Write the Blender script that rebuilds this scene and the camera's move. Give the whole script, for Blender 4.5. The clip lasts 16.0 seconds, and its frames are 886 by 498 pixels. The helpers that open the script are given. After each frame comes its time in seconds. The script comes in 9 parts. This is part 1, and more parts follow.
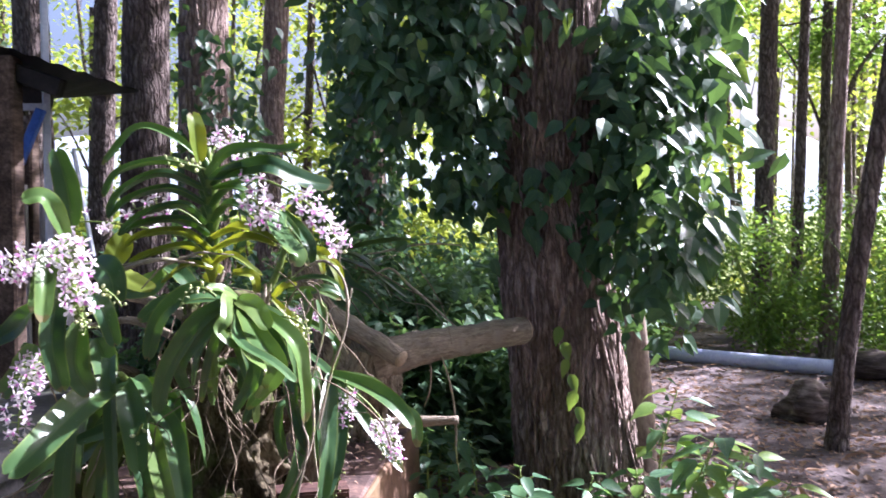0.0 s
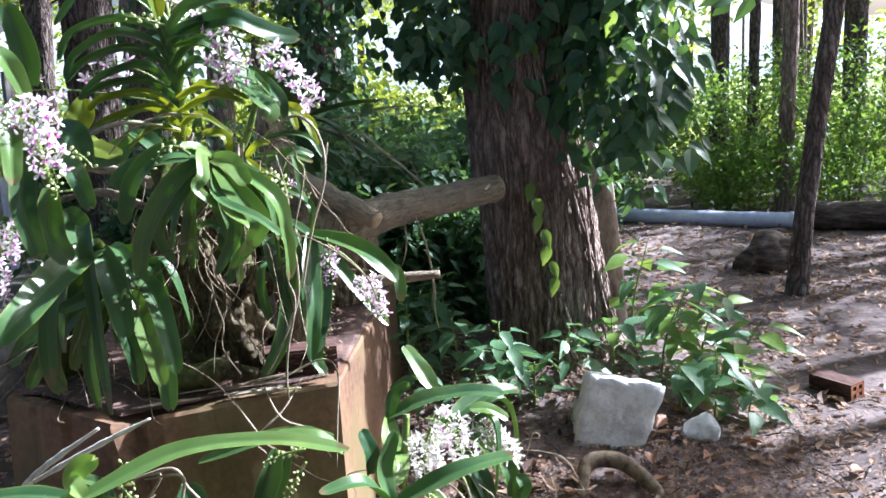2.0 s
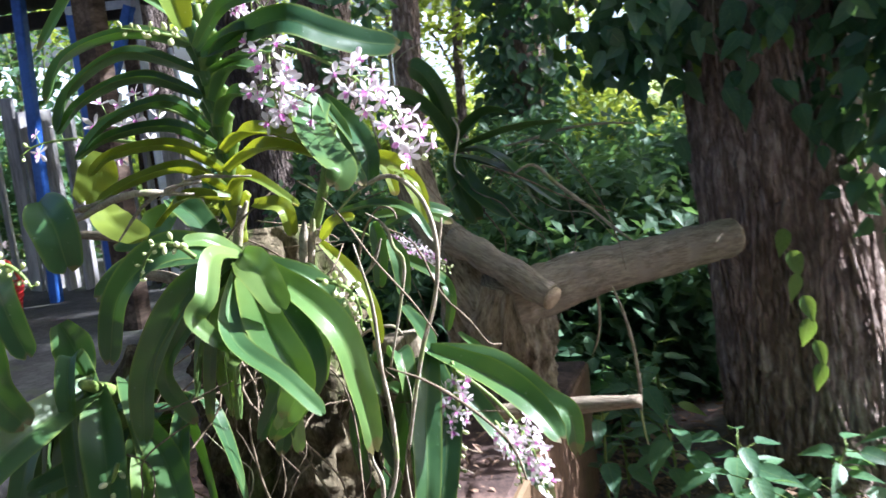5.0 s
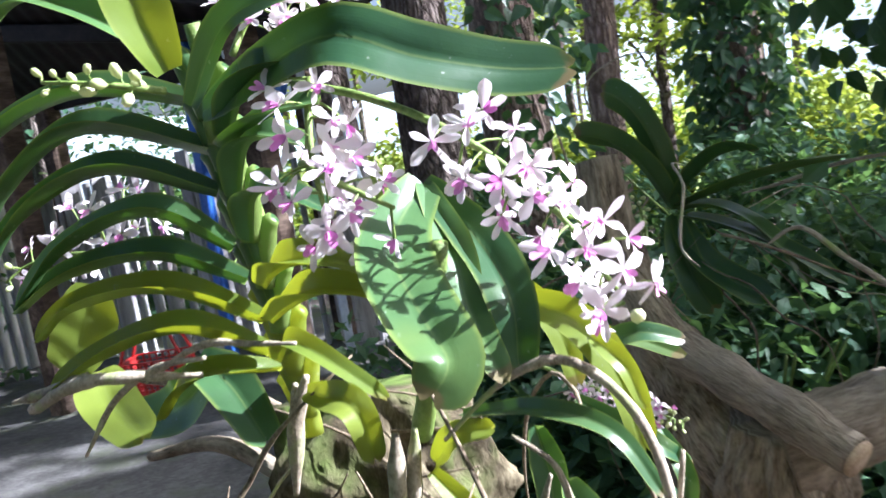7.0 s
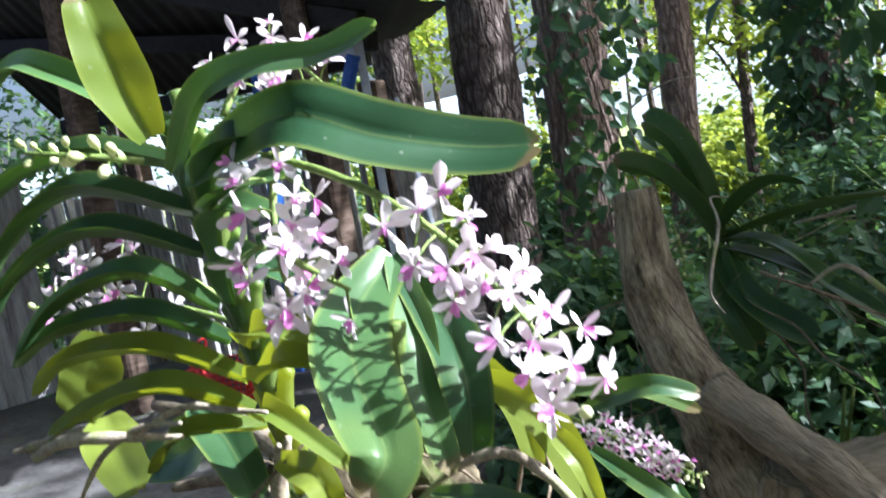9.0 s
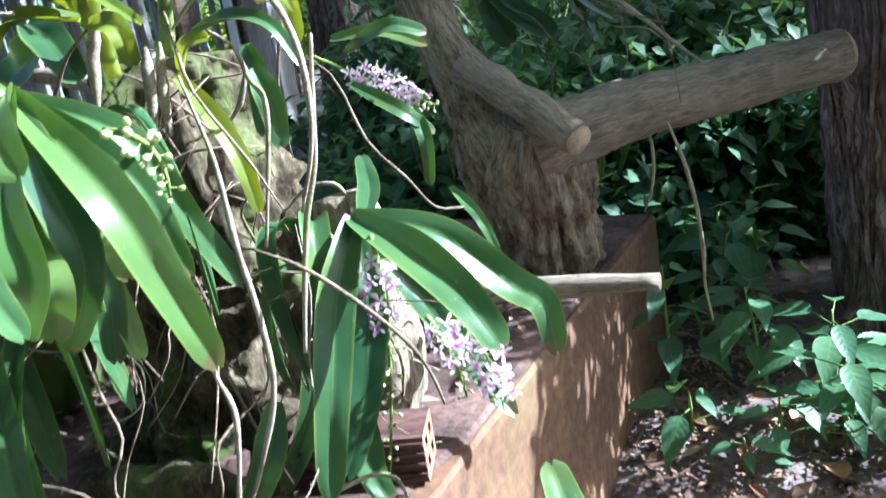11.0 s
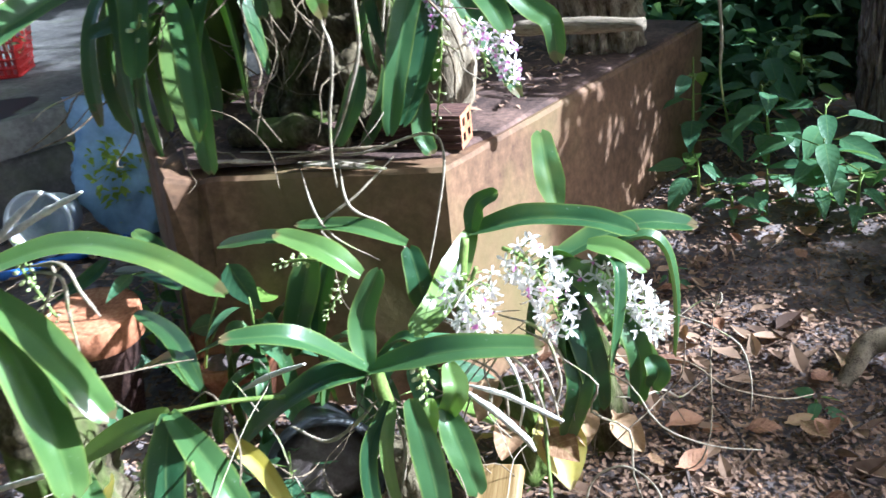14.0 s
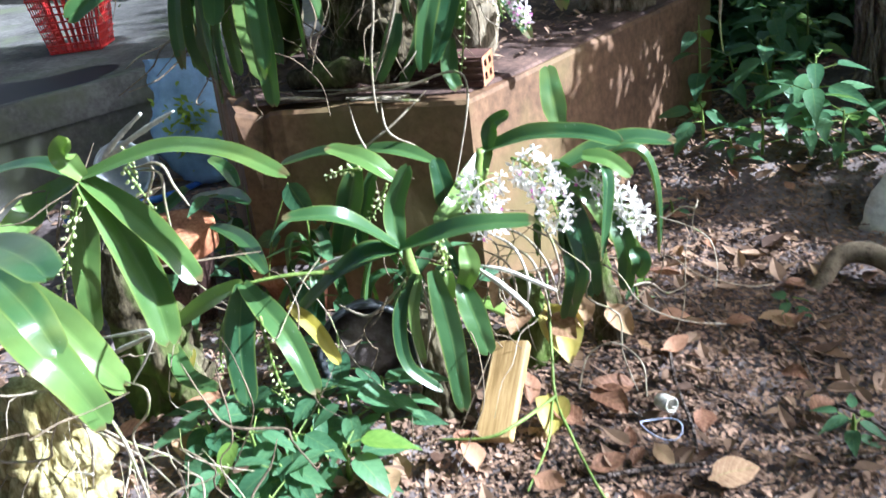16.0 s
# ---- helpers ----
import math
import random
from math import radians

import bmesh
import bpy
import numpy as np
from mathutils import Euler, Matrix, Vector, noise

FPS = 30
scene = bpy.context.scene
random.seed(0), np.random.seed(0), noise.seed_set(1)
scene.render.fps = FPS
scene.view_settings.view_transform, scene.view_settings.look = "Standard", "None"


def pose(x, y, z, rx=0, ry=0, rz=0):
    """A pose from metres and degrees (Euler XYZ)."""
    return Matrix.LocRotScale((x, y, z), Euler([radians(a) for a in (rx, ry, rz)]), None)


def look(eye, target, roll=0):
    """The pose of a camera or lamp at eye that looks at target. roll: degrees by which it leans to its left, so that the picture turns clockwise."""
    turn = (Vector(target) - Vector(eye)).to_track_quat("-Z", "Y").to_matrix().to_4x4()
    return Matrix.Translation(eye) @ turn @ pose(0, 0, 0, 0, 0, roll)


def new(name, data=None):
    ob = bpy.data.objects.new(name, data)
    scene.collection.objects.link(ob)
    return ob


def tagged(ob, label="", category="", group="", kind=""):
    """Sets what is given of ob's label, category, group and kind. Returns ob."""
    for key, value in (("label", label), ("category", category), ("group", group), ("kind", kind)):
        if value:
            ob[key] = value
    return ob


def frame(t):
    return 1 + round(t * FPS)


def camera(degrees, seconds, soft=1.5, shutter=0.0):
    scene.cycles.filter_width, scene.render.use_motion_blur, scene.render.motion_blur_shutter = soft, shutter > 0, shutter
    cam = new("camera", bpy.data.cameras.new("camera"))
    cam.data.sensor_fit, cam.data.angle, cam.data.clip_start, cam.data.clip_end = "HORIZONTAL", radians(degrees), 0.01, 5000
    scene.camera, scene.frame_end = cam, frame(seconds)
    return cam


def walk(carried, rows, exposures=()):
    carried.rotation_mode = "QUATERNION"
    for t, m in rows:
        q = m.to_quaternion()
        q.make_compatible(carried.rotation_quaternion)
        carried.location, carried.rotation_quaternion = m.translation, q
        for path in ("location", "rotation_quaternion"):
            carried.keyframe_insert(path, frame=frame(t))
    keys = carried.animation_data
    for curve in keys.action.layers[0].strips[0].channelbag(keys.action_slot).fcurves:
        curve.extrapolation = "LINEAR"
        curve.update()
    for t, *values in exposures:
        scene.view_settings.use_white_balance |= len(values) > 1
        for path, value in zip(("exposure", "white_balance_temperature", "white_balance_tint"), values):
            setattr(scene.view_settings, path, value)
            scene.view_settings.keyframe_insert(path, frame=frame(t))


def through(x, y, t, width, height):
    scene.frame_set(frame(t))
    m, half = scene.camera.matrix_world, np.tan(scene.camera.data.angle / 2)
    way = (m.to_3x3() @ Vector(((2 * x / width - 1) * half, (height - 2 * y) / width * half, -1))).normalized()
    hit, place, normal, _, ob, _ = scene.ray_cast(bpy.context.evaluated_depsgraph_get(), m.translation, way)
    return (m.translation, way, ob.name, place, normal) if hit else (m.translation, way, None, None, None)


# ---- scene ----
cam = camera(51.7, 16.0, 1.5, 0.45)
METRES, EYE, TILT, LEAN, TURN = 3.3, 1.23, -3.0, 0.0, 0.0
ROWS = [
    (0.0, 0.0, 0.0, 0.0, -0.0, 0.0, 0.0),
    (0.5, -0.0022, 0.0033, -0.004, -1.97, -1.44, 0.73),
    (1.0, -0.0087, -0.0016, -0.0141, -2.22, -3.54, 1.82),
    (1.5, -0.0114, 0.0034, -0.0197, -2.44, -5.99, 2.47),
    (2.0, -0.0169, 0.007, -0.0219, -3.0, -7.41, 2.81),
    (2.5, -0.0251, 0.0131, -0.0304, -2.31, -8.39, 3.37),
    (3.0, -0.0262, 0.0438, -0.0308, -0.67, -9.14, 4.79),
    (3.5, -0.0125, 0.1064, -0.0155, 1.82, -7.7, 6.7),
    (6.0, 0.0088, 0.38, 0.0076, 17.79, -6.02, 6.63),
    (6.5, -0.0152, 0.4313, 0.0187, 19.66, -5.28, 7.3),
    (7.0, -0.0306, 0.4594, 0.0264, 23.52, -4.3, 8.43),
    (7.5, -0.0272, 0.4935, 0.0291, 27.26, -3.42, 8.47),
    (8.0, -0.0241, 0.4957, 0.0397, 30.25, -2.17, 8.12),
    (10.5, 0.0302, 0.4194, -0.009, 18.07, -13.25, 7.97),
    (11.0, 0.0609, 0.3912, -0.0183, 20.08, -16.2, 7.51),
    (11.5, 0.0757, 0.3718, -0.027, 21.03, -18.21, 7.59),
    (12.0, 0.0943, 0.3365, -0.0462, 19.35, -22.67, 7.75),
    (12.5, 0.112, 0.3197, -0.0464, 20.52, -24.89, 6.45),
    (13.0, 0.1325, 0.3054, -0.054, 25.28, -24.59, 5.18),
    (13.5, 0.1471, 0.29, -0.053, 27.89, -24.55, 4.6),
    (14.0, 0.1628, 0.2588, -0.049, 29.87, -23.25, 3.74),
    (14.5, 0.1792, 0.2266, -0.0456, 32.22, -22.5, 3.38),
    (15.0, 0.1892, 0.214, -0.0441, 33.45, -22.39, 3.91),
    (15.5, 0.208, 0.1985, -0.0446, 33.58, -22.88, 4.35),
    (16.0, 0.2279, 0.1817, -0.0559, 33.06, -23.47, 4.85),
]
EXPOSURES = ((0.0, 2.3, 5300, 32), (2.0, 2.23, 5150, 18), (6.0, 2.28, 5200, 17), (7.0, 2.36, 5200, 18), (8.0, 2.0, 5300, 18), (10.5, 2.45, 4900, 11), (12.0, 2.45, 4600, 11), (13.0, 2.28, 4800, 10), (14.0, 2.16, 4850, 10), (16.0, 2.08, 4950, 10))
# eye, then degrees to the left, up, and of roll, where the pace changes
TURNS = [
    (3.7, (-0.0225, 0.4032, 1.173), 3.34, -9.92, -7.21),
    (5.8, (0.0389, 1.1804, 1.2014), 17.52, -9.33, -6.73),
    (8.2, (-0.0674, 1.6308, 1.2925), 31.56, -3.46, -10.24),
    (10.3, (0.0681, 1.4152, 1.1551), 21.0, -14.9, -8.9),
]


def aimed(eye, left, up, roll):
    a, b = radians(left), radians(up)
    return look(eye, Vector(eye) + Vector((-math.sin(a) * math.cos(b), math.cos(a) * math.cos(b), math.sin(b))), roll)


PATH = [(t, pose(0, 0, EYE, TILT, LEAN, TURN) @ pose(METRES * x, METRES * y, METRES * z, 90 + pitch, roll, yaw)) for t, x, y, z, yaw, pitch, roll in ROWS]
PATH += [(t, aimed(eye, left, up, roll)) for t, eye, left, up, roll in TURNS]
walk(cam, sorted(PATH, key=lambda row: row[0]), EXPOSURES)

# ---- light: low sun from the right through the trees, clear sky ----
SUN_AZ, SUN_EL = 66.0, 37.0
sun_dir = Vector((math.sin(radians(SUN_AZ)) * math.cos(radians(SUN_EL)), math.cos(radians(SUN_AZ)) * math.cos(radians(SUN_EL)), math.sin(radians(SUN_EL))))
world = bpy.data.worlds.new("sky")
scene.world = world
world.use_nodes = True
wn = world.node_tree
sky = wn.nodes.new("ShaderNodeTexSky")
sky.sky_type = "NISHITA"
sky.sun_disc = False
sky.sun_elevation, sky.sun_rotation = radians(SUN_EL), radians(SUN_AZ)
sky.air_density, sky.dust_density, sky.ozone_density = 1.0, 6.0, 0.6
wn.links.new(sky.outputs[0], wn.nodes["Background"].inputs[0])
wn.nodes["Background"].inputs[1].default_value = 0.052
sun = new("sun", bpy.data.lights.new("sun", "SUN"))
sun.data.energy, sun.data.angle, sun.data.color = 5.0, radians(0.6), (1.0, 0.93, 0.8)
sun.matrix_world = look(sun_dir * 30, (0, 0, 0))


# ---- materials ----
def mat(name, rough=0.6, spec=0.4, metal=0.0):
    m = bpy.data.materials.new(name)
    m.use_nodes = True
    b = m.node_tree.nodes["Principled BSDF"]
    b.inputs["Roughness"].default_value = rough
    b.inputs["Specular IOR Level"].default_value = spec
    b.inputs["Metallic"].default_value = metal
    return m, m.node_tree, b


def nd(nt, kind, **inputs):
    n = nt.nodes.new(kind)
    for k, v in inputs.items():
        n.inputs[k.replace("_", " ")].default_value = v
    return n


def ramp(nt, fac, stops):
    r = nt.nodes.new("ShaderNodeValToRGB")
    els = r.color_ramp.elements
    while len(els) < len(stops):
        els.new(0.5)
    for e, (p, c) in zip(els, stops):
        e.position, e.color = p, (*c, 1)
    nt.links.new(fac, r.inputs[0])
    return r.outputs[0]


def mixc(nt, fac, a, b, mode="MIX"):
    m = nt.nodes.new("ShaderNodeMix")
    m.data_type, m.blend_type = "RGBA", mode
    for sock, v in ((m.inputs[0], fac), (m.inputs[6], a), (m.inputs[7], b)):
        if hasattr(v, "is_output"):
            nt.links.new(v, sock)
        else:
            sock.default_value = v if isinstance(v, float) else (*v, 1)
    return m.outputs[2]


def noise_at(nt, scale, detail=6, stretch=(1, 1, 1), space="Object", rough=0.6):
    tc = nt.nodes.new("ShaderNodeTexCoord")
    mp = nt.nodes.new("ShaderNodeMapping")
    mp.inputs["Scale"].default_value = stretch
    nt.links.new(tc.outputs[space], mp.inputs[0])
    n = nd(nt, "ShaderNodeTexNoise", Scale=scale, Detail=detail, Roughness=rough)
    nt.links.new(mp.outputs[0], n.inputs["Vector"])
    return n.outputs[0]


def bump(nt, b, h, strength, dist):
    bp = nd(nt, "ShaderNodeBump", Strength=strength, Distance=dist)
    nt.links.new(h, bp.inputs["Height"])
    nt.links.new(bp.outputs[0], b.inputs["Normal"])


def surface(name, stops, scale, rough=0.8, spec=0.3, stretch=(1, 1, 1), bump_d=0.004, fine=8.0, stain=None, space="Object", strength=0.6, contrast=1.7):
    """A solid surface with large stains and fine grain."""
    m, nt, b = mat(name, rough, spec)
    big = noise_at(nt, scale, 5, stretch, space)
    small = noise_at(nt, scale * fine, 8, stretch, space, 0.7)
    mix = nd(nt, "ShaderNodeMath")
    mix.operation = "MULTIPLY_ADD"
    nt.links.new(small, mix.inputs[0])
    mix.inputs[1].default_value = 0.45
    sub = nd(nt, "ShaderNodeMath")
    sub.operation = "MULTIPLY"
    nt.links.new(big, sub.inputs[0])
    sub.inputs[1].default_value = 0.55
    nt.links.new(sub.outputs[0], mix.inputs[2])
    strong = nd(nt, "ShaderNodeMath")
    strong.operation = "MULTIPLY_ADD"
    nt.links.new(mix.outputs[0], strong.inputs[0])
    strong.inputs[1].default_value, strong.inputs[2].default_value = contrast, 0.5 - 0.5 * contrast
    col = ramp(nt, strong.outputs[0], stops)
    if stain:
        where = ramp(nt, noise_at(nt, stain[1], 4, (1, 1, 1) if space == "UV" else stretch, "Object"), ((stain[2], (0, 0, 0)), (stain[3], (1, 1, 1))))
        col = mixc(nt, where, col, stain[0])
    nt.links.new(col, b.inputs["Base Color"])
    bump(nt, b, mix.outputs[0], strength, bump_d)
    return m


def mathn(nt, op, a, b=0.0, c=0.0):
    n = nt.nodes.new("ShaderNodeMath")
    n.operation = op
    for sock, v in zip(n.inputs, (a, b, c)):
        if hasattr(v, "is_output"):
            nt.links.new(v, sock)
        else:
            sock.default_value = v
    return n.outputs[0]


def foliage(name, dark, light, rough=0.35, through=0.35, glow=(0.25, 0.4, 0.04), veins="", per="object", spots=None, spec=0.5, pale=(0.3, 0.38, 0.12)):
    """Leaf skin: two greens by piece and by patch, ribs along it, light coming through."""
    m, nt, b = mat(name, rough, spec)
    if per == "object":
        rnd = nt.nodes.new("ShaderNodeObjectInfo").outputs["Random"]
    else:
        rnd = nt.nodes.new("ShaderNodeNewGeometry").outputs["Random Per Island"]
    patch = noise_at(nt, 9.0, 4)
    f = mathn(nt, "MULTIPLY_ADD", rnd, 0.6, mathn(nt, "MULTIPLY_ADD", patch, 1.0, -0.25))
    relief = noise_at(nt, 60.0, 4)
    if veins:
        uv = nt.nodes.new("ShaderNodeTexCoord").outputs["UV"]
        sep = nt.nodes.new("ShaderNodeSeparateXYZ")
        nt.links.new(uv, sep.inputs[0])
        off = mathn(nt, "ABSOLUTE", mathn(nt, "MULTIPLY_ADD", sep.outputs[0], 2.0, -1.0))
        if veins == "strap":
            lines = noise_at(nt, 1.0, 3, (34, 1.6, 1), "UV")
            f = mathn(nt, "MULTIPLY_ADD", mathn(nt, "SUBTRACT", lines, 0.5), 0.16, f)
            relief = mathn(nt, "MULTIPLY_ADD", lines, 0.3, relief)
        else:
            wave = mathn(nt, "SINE", mathn(nt, "MULTIPLY", mathn(nt, "SUBTRACT", sep.outputs[1], mathn(nt, "MULTIPLY", off, 0.22)), 46.0))
            f = mathn(nt, "MULTIPLY_ADD", mathn(nt, "POWER", mathn(nt, "MAXIMUM", wave, 0.0), 6.0), 0.22, f)
            relief = mathn(nt, "MULTIPLY_ADD", wave, -0.3, relief)
    col = ramp(nt, f, ((0.2, dark), (0.85, light)))
    if veins:
        if veins == "strap":
            margin = ramp(nt, off, ((0.84, (0, 0, 0)), (0.97, (0.45,) * 3)))
            col = mixc(nt, margin, col, (0.3, 0.36, 0.07))
            aged = ramp(nt, noise_at(nt, 5.0, 4), ((0.56, (0, 0, 0)), (0.74, (0.5,) * 3)))
            col = mixc(nt, aged, col, (0.2, 0.24, 0.05))
            worn = mathn(nt, "ADD", sep.outputs[1], mathn(nt, "MULTIPLY", mathn(nt, "SUBTRACT", noise_at(nt, 14.0, 3), 0.5), 0.5))
            col = mixc(nt, ramp(nt, worn, ((0.98, (0, 0, 0)), (1.12, (0.75,) * 3))), col, (0.2, 0.13, 0.07))
            fleck = ramp(nt, noise_at(nt, 130.0, 2), ((0.7, (0, 0, 0)), (0.76, (0.5,) * 3)))
            col = mixc(nt, fleck, col, (0.42, 0.45, 0.36))
        rib = ramp(nt, off, ((0.0, (0.32,) * 3), (0.03, (0.18,) * 3), (0.06, (0, 0, 0))))
        col = mixc(nt, rib, col, pale)
    if spots:
        where = ramp(nt, noise_at(nt, spots[1], 3), ((spots[2], (0, 0, 0)), (spots[2] + 0.06, (1, 1, 1))))
        col = mixc(nt, where, col, spots[0])
    nt.links.new(col, b.inputs["Base Color"])
    bump(nt, b, relief, 0.3, 0.0015)
    tr = nd(nt, "ShaderNodeBsdfTranslucent")
    nt.links.new(mixc(nt, 0.5, col, glow), tr.inputs[0])
    ms = nt.nodes.new("ShaderNodeMixShader")
    ms.inputs[0].default_value = through
    nt.links.new(b.outputs[0], ms.inputs[1])
    nt.links.new(tr.outputs[0], ms.inputs[2])
    nt.links.new(ms.outputs[0], nt.nodes["Material Output"].inputs[0])
    return m


def plated(name, crack, stops, scale, tall):
    """Furrowed bark: long plates with dark cracks between them and scaly, worn faces."""
    m, nt, b = mat(name, 0.9, 0.2)
    tc = nt.nodes.new("ShaderNodeTexCoord")
    warp = nd(nt, "ShaderNodeTexNoise", Scale=9.0, Detail=4)
    nt.links.new(tc.outputs["Object"], warp.inputs["Vector"])
    off = nt.nodes.new("ShaderNodeVectorMath")
    off.operation = "MULTIPLY_ADD"
    nt.links.new(warp.outputs["Color"], off.inputs[0])
    off.inputs[1].default_value = (0.05, 0.05, 0.12)
    nt.links.new(tc.outputs["Object"], off.inputs[2])
    mp = nt.nodes.new("ShaderNodeMapping")
    mp.inputs["Scale"].default_value = (1, 1, tall)
    nt.links.new(off.outputs[0], mp.inputs[0])
    heights = []
    for s_, depth in ((scale, 1.0), (scale * 2.6, 0.4)):
        vo = nd(nt, "ShaderNodeTexVoronoi", Scale=s_)
        vo.feature = "DISTANCE_TO_EDGE"
        nt.links.new(mp.outputs[0], vo.inputs["Vector"])
        heights.append(mathn(nt, "MULTIPLY", mathn(nt, "MINIMUM", mathn(nt, "MULTIPLY", vo.outputs["Distance"], 4.5), 1.0), depth))
    scales = noise_at(nt, 46.0, 7, (1, 1, 0.35), rough=0.72)
    patch = noise_at(nt, 5.0, 4, (1, 1, 0.4))
    face = mathn(nt, "MULTIPLY_ADD", mathn(nt, "SUBTRACT", scales, 0.5), 1.5, mathn(nt, "MULTIPLY_ADD", patch, 0.7, 0.15))
    col = ramp(nt, face, stops)
    gap = mathn(nt, "MINIMUM", mathn(nt, "MULTIPLY_ADD", heights[1], 0.9, mathn(nt, "MULTIPLY", heights[0], 0.85)), 1.0)
    col = mixc(nt, gap, crack, col)
    nt.links.new(col, b.inputs["Base Color"])
    bump(nt, b, mathn(nt, "ADD", mathn(nt, "ADD", heights[0], heights[1]), mathn(nt, "MULTIPLY", scales, 0.8)), 1.0, 0.016)
    return m


M_SOIL = surface("soil", ((0.3, (0.06, 0.047, 0.046)), (0.5, (0.15, 0.122, 0.12)), (0.7, (0.3, 0.255, 0.25))), 2.2, 0.95, 0.15, bump_d=0.02, fine=14, stain=((0.06, 0.048, 0.044), 0.9, 0.5, 0.62))
M_BARK = plated("bark", (0.13, 0.093, 0.078), ((0.3, (0.2, 0.145, 0.12)), (0.5, (0.34, 0.255, 0.215)), (0.72, (0.52, 0.43, 0.38))), 30.0, 0.13)
M_BARK_PALE = surface("pale_bark", ((0.28, (0.12, 0.09, 0.07)), (0.5, (0.27, 0.215, 0.17)), (0.74, (0.45, 0.38, 0.3))), 20.0, 0.85, 0.2, (1, 1, 0.4), 0.008, 3.0)
M_BARK_GREY = plated("grey_bark", (0.045, 0.034, 0.029), ((0.3, (0.1, 0.076, 0.067)), (0.5, (0.18, 0.142, 0.126)), (0.74, (0.34, 0.29, 0.26))), 34.0, 0.2)
M_WOOD = surface("weathered_wood", ((0.28, (0.04, 0.031, 0.02)), (0.46, (0.19, 0.155, 0.108)), (0.7, (0.4, 0.34, 0.245))), 62.0, 0.9, 0.15, (1, 0.2, 1), 0.012, 5, stain=((0.3, 0.26, 0.2), 16.0, 0.55, 0.7), space="UV")
M_WOOD_SMOOTH = surface("smooth_weathered_wood", ((0.25, (0.09, 0.07, 0.05)), (0.47, (0.24, 0.197, 0.145)), (0.75, (0.42, 0.36, 0.275))), 80.0, 0.85, 0.2, (1, 0.16, 1), 0.012, 4, stain=((0.26, 0.225, 0.18), 15.0, 0.54, 0.7), space="UV", contrast=1.35, strength=0.8)
M_LOG = surface("dark_log_bark", ((0.28, (0.022, 0.016, 0.013)), (0.5, (0.085, 0.066, 0.055)), (0.74, (0.2, 0.165, 0.145))), 26.0, 0.9, 0.2, (0.16, 0.3, 1), 0.02, 3.0)
M_CUT = surface("cut_wood", ((0.3, (0.3, 0.22, 0.14)), (0.7, (0.55, 0.44, 0.32))), 30.0, 0.85, 0.2)
M_MOSS = surface("mossy_wood", ((0.32, (0.02, 0.017, 0.011)), (0.5, (0.08, 0.065, 0.04)), (0.68, (0.2, 0.17, 0.11))), 16.0, 0.95, 0.1, (1, 1, 0.5), 0.02, 7, stain=((0.09, 0.13, 0.03), 5.0, 0.5, 0.6))
M_ROOT = surface("aerial_root_skin", ((0.3, (0.18, 0.145, 0.1)), (0.6, (0.4, 0.345, 0.265))), 40.0, 0.7, 0.3, stain=((0.28, 0.33, 0.12), 18.0, 0.55, 0.65))
M_ROOT_DRY = surface("dry_root_skin", ((0.3, (0.07, 0.05, 0.035)), (0.6, (0.24, 0.19, 0.13))), 40.0, 0.85, 0.2)
M_ROOT_WHITE = surface("pale_root_skin", ((0.3, (0.42, 0.39, 0.33)), (0.6, (0.72, 0.69, 0.62))), 40.0, 0.6, 0.3)
M_STRAW = surface("yellowed_root_mat", ((0.3, (0.16, 0.13, 0.05)), (0.5, (0.34, 0.29, 0.13)), (0.7, (0.55, 0.5, 0.27))), 26.0, 0.85, 0.2, (1, 1, 0.3), 0.01, 4)
M_STEM = surface("green_stem_skin", ((0.3, (0.1, 0.16, 0.03)), (0.7, (0.22, 0.3, 0.07))), 30.0, 0.5, 0.4)
M_PLINTH = surface("painted_concrete", ((0.25, (0.075, 0.043, 0.026)), (0.5, (0.16, 0.093, 0.053)), (0.75, (0.26, 0.158, 0.09))), 3.0, 0.75, 0.3, bump_d=0.004, fine=16, stain=((0.13, 0.1, 0.042), 1.9, 0.5, 0.64))
M_PLINTH_TOP = surface("weathered_red_cement", ((0.3, (0.03, 0.02, 0.018)), (0.5, (0.09, 0.057, 0.048)), (0.7, (0.19, 0.12, 0.095))), 6.0, 0.85, 0.25, bump_d=0.006, fine=14)
M_CONCRETE = surface("grey_concrete", ((0.3, (0.05, 0.049, 0.048)), (0.5, (0.095, 0.092, 0.09)), (0.7, (0.165, 0.16, 0.155))), 2.5, 0.9, 0.2, bump_d=0.004, fine=18, stain=((0.1, 0.11, 0.075), 3.0, 0.52, 0.66))
M_STONE = surface("white_stone_skin", ((0.25, (0.5, 0.5, 0.51)), (0.5, (0.76, 0.76, 0.77)), (0.7, (0.9, 0.9, 0.9))), 14.0, 0.9, 0.2, bump_d=0.012, fine=6, stain=((0.32, 0.28, 0.22), 7.0, 0.6, 0.74))
M_CLAY = surface("fired_clay", ((0.3, (0.2, 0.08, 0.04)), (0.5, (0.36, 0.15, 0.075)), (0.7, (0.5, 0.25, 0.14))), 14.0, 0.85, 0.2, bump_d=0.003)
M_CLAY_DARK = surface("weathered_clay", ((0.3, (0.028, 0.015, 0.013)), (0.5, (0.075, 0.04, 0.034)), (0.7, (0.17, 0.095, 0.075))), 14.0, 0.85, 0.2, bump_d=0.004, stretch=(0.3, 2, 2))
M_PIPE = surface("grey_blue_plastic", ((0.3, (0.42, 0.46, 0.66)), (0.6, (0.58, 0.62, 0.8))), 6.0, 0.45, 0.4, bump_d=0.001)
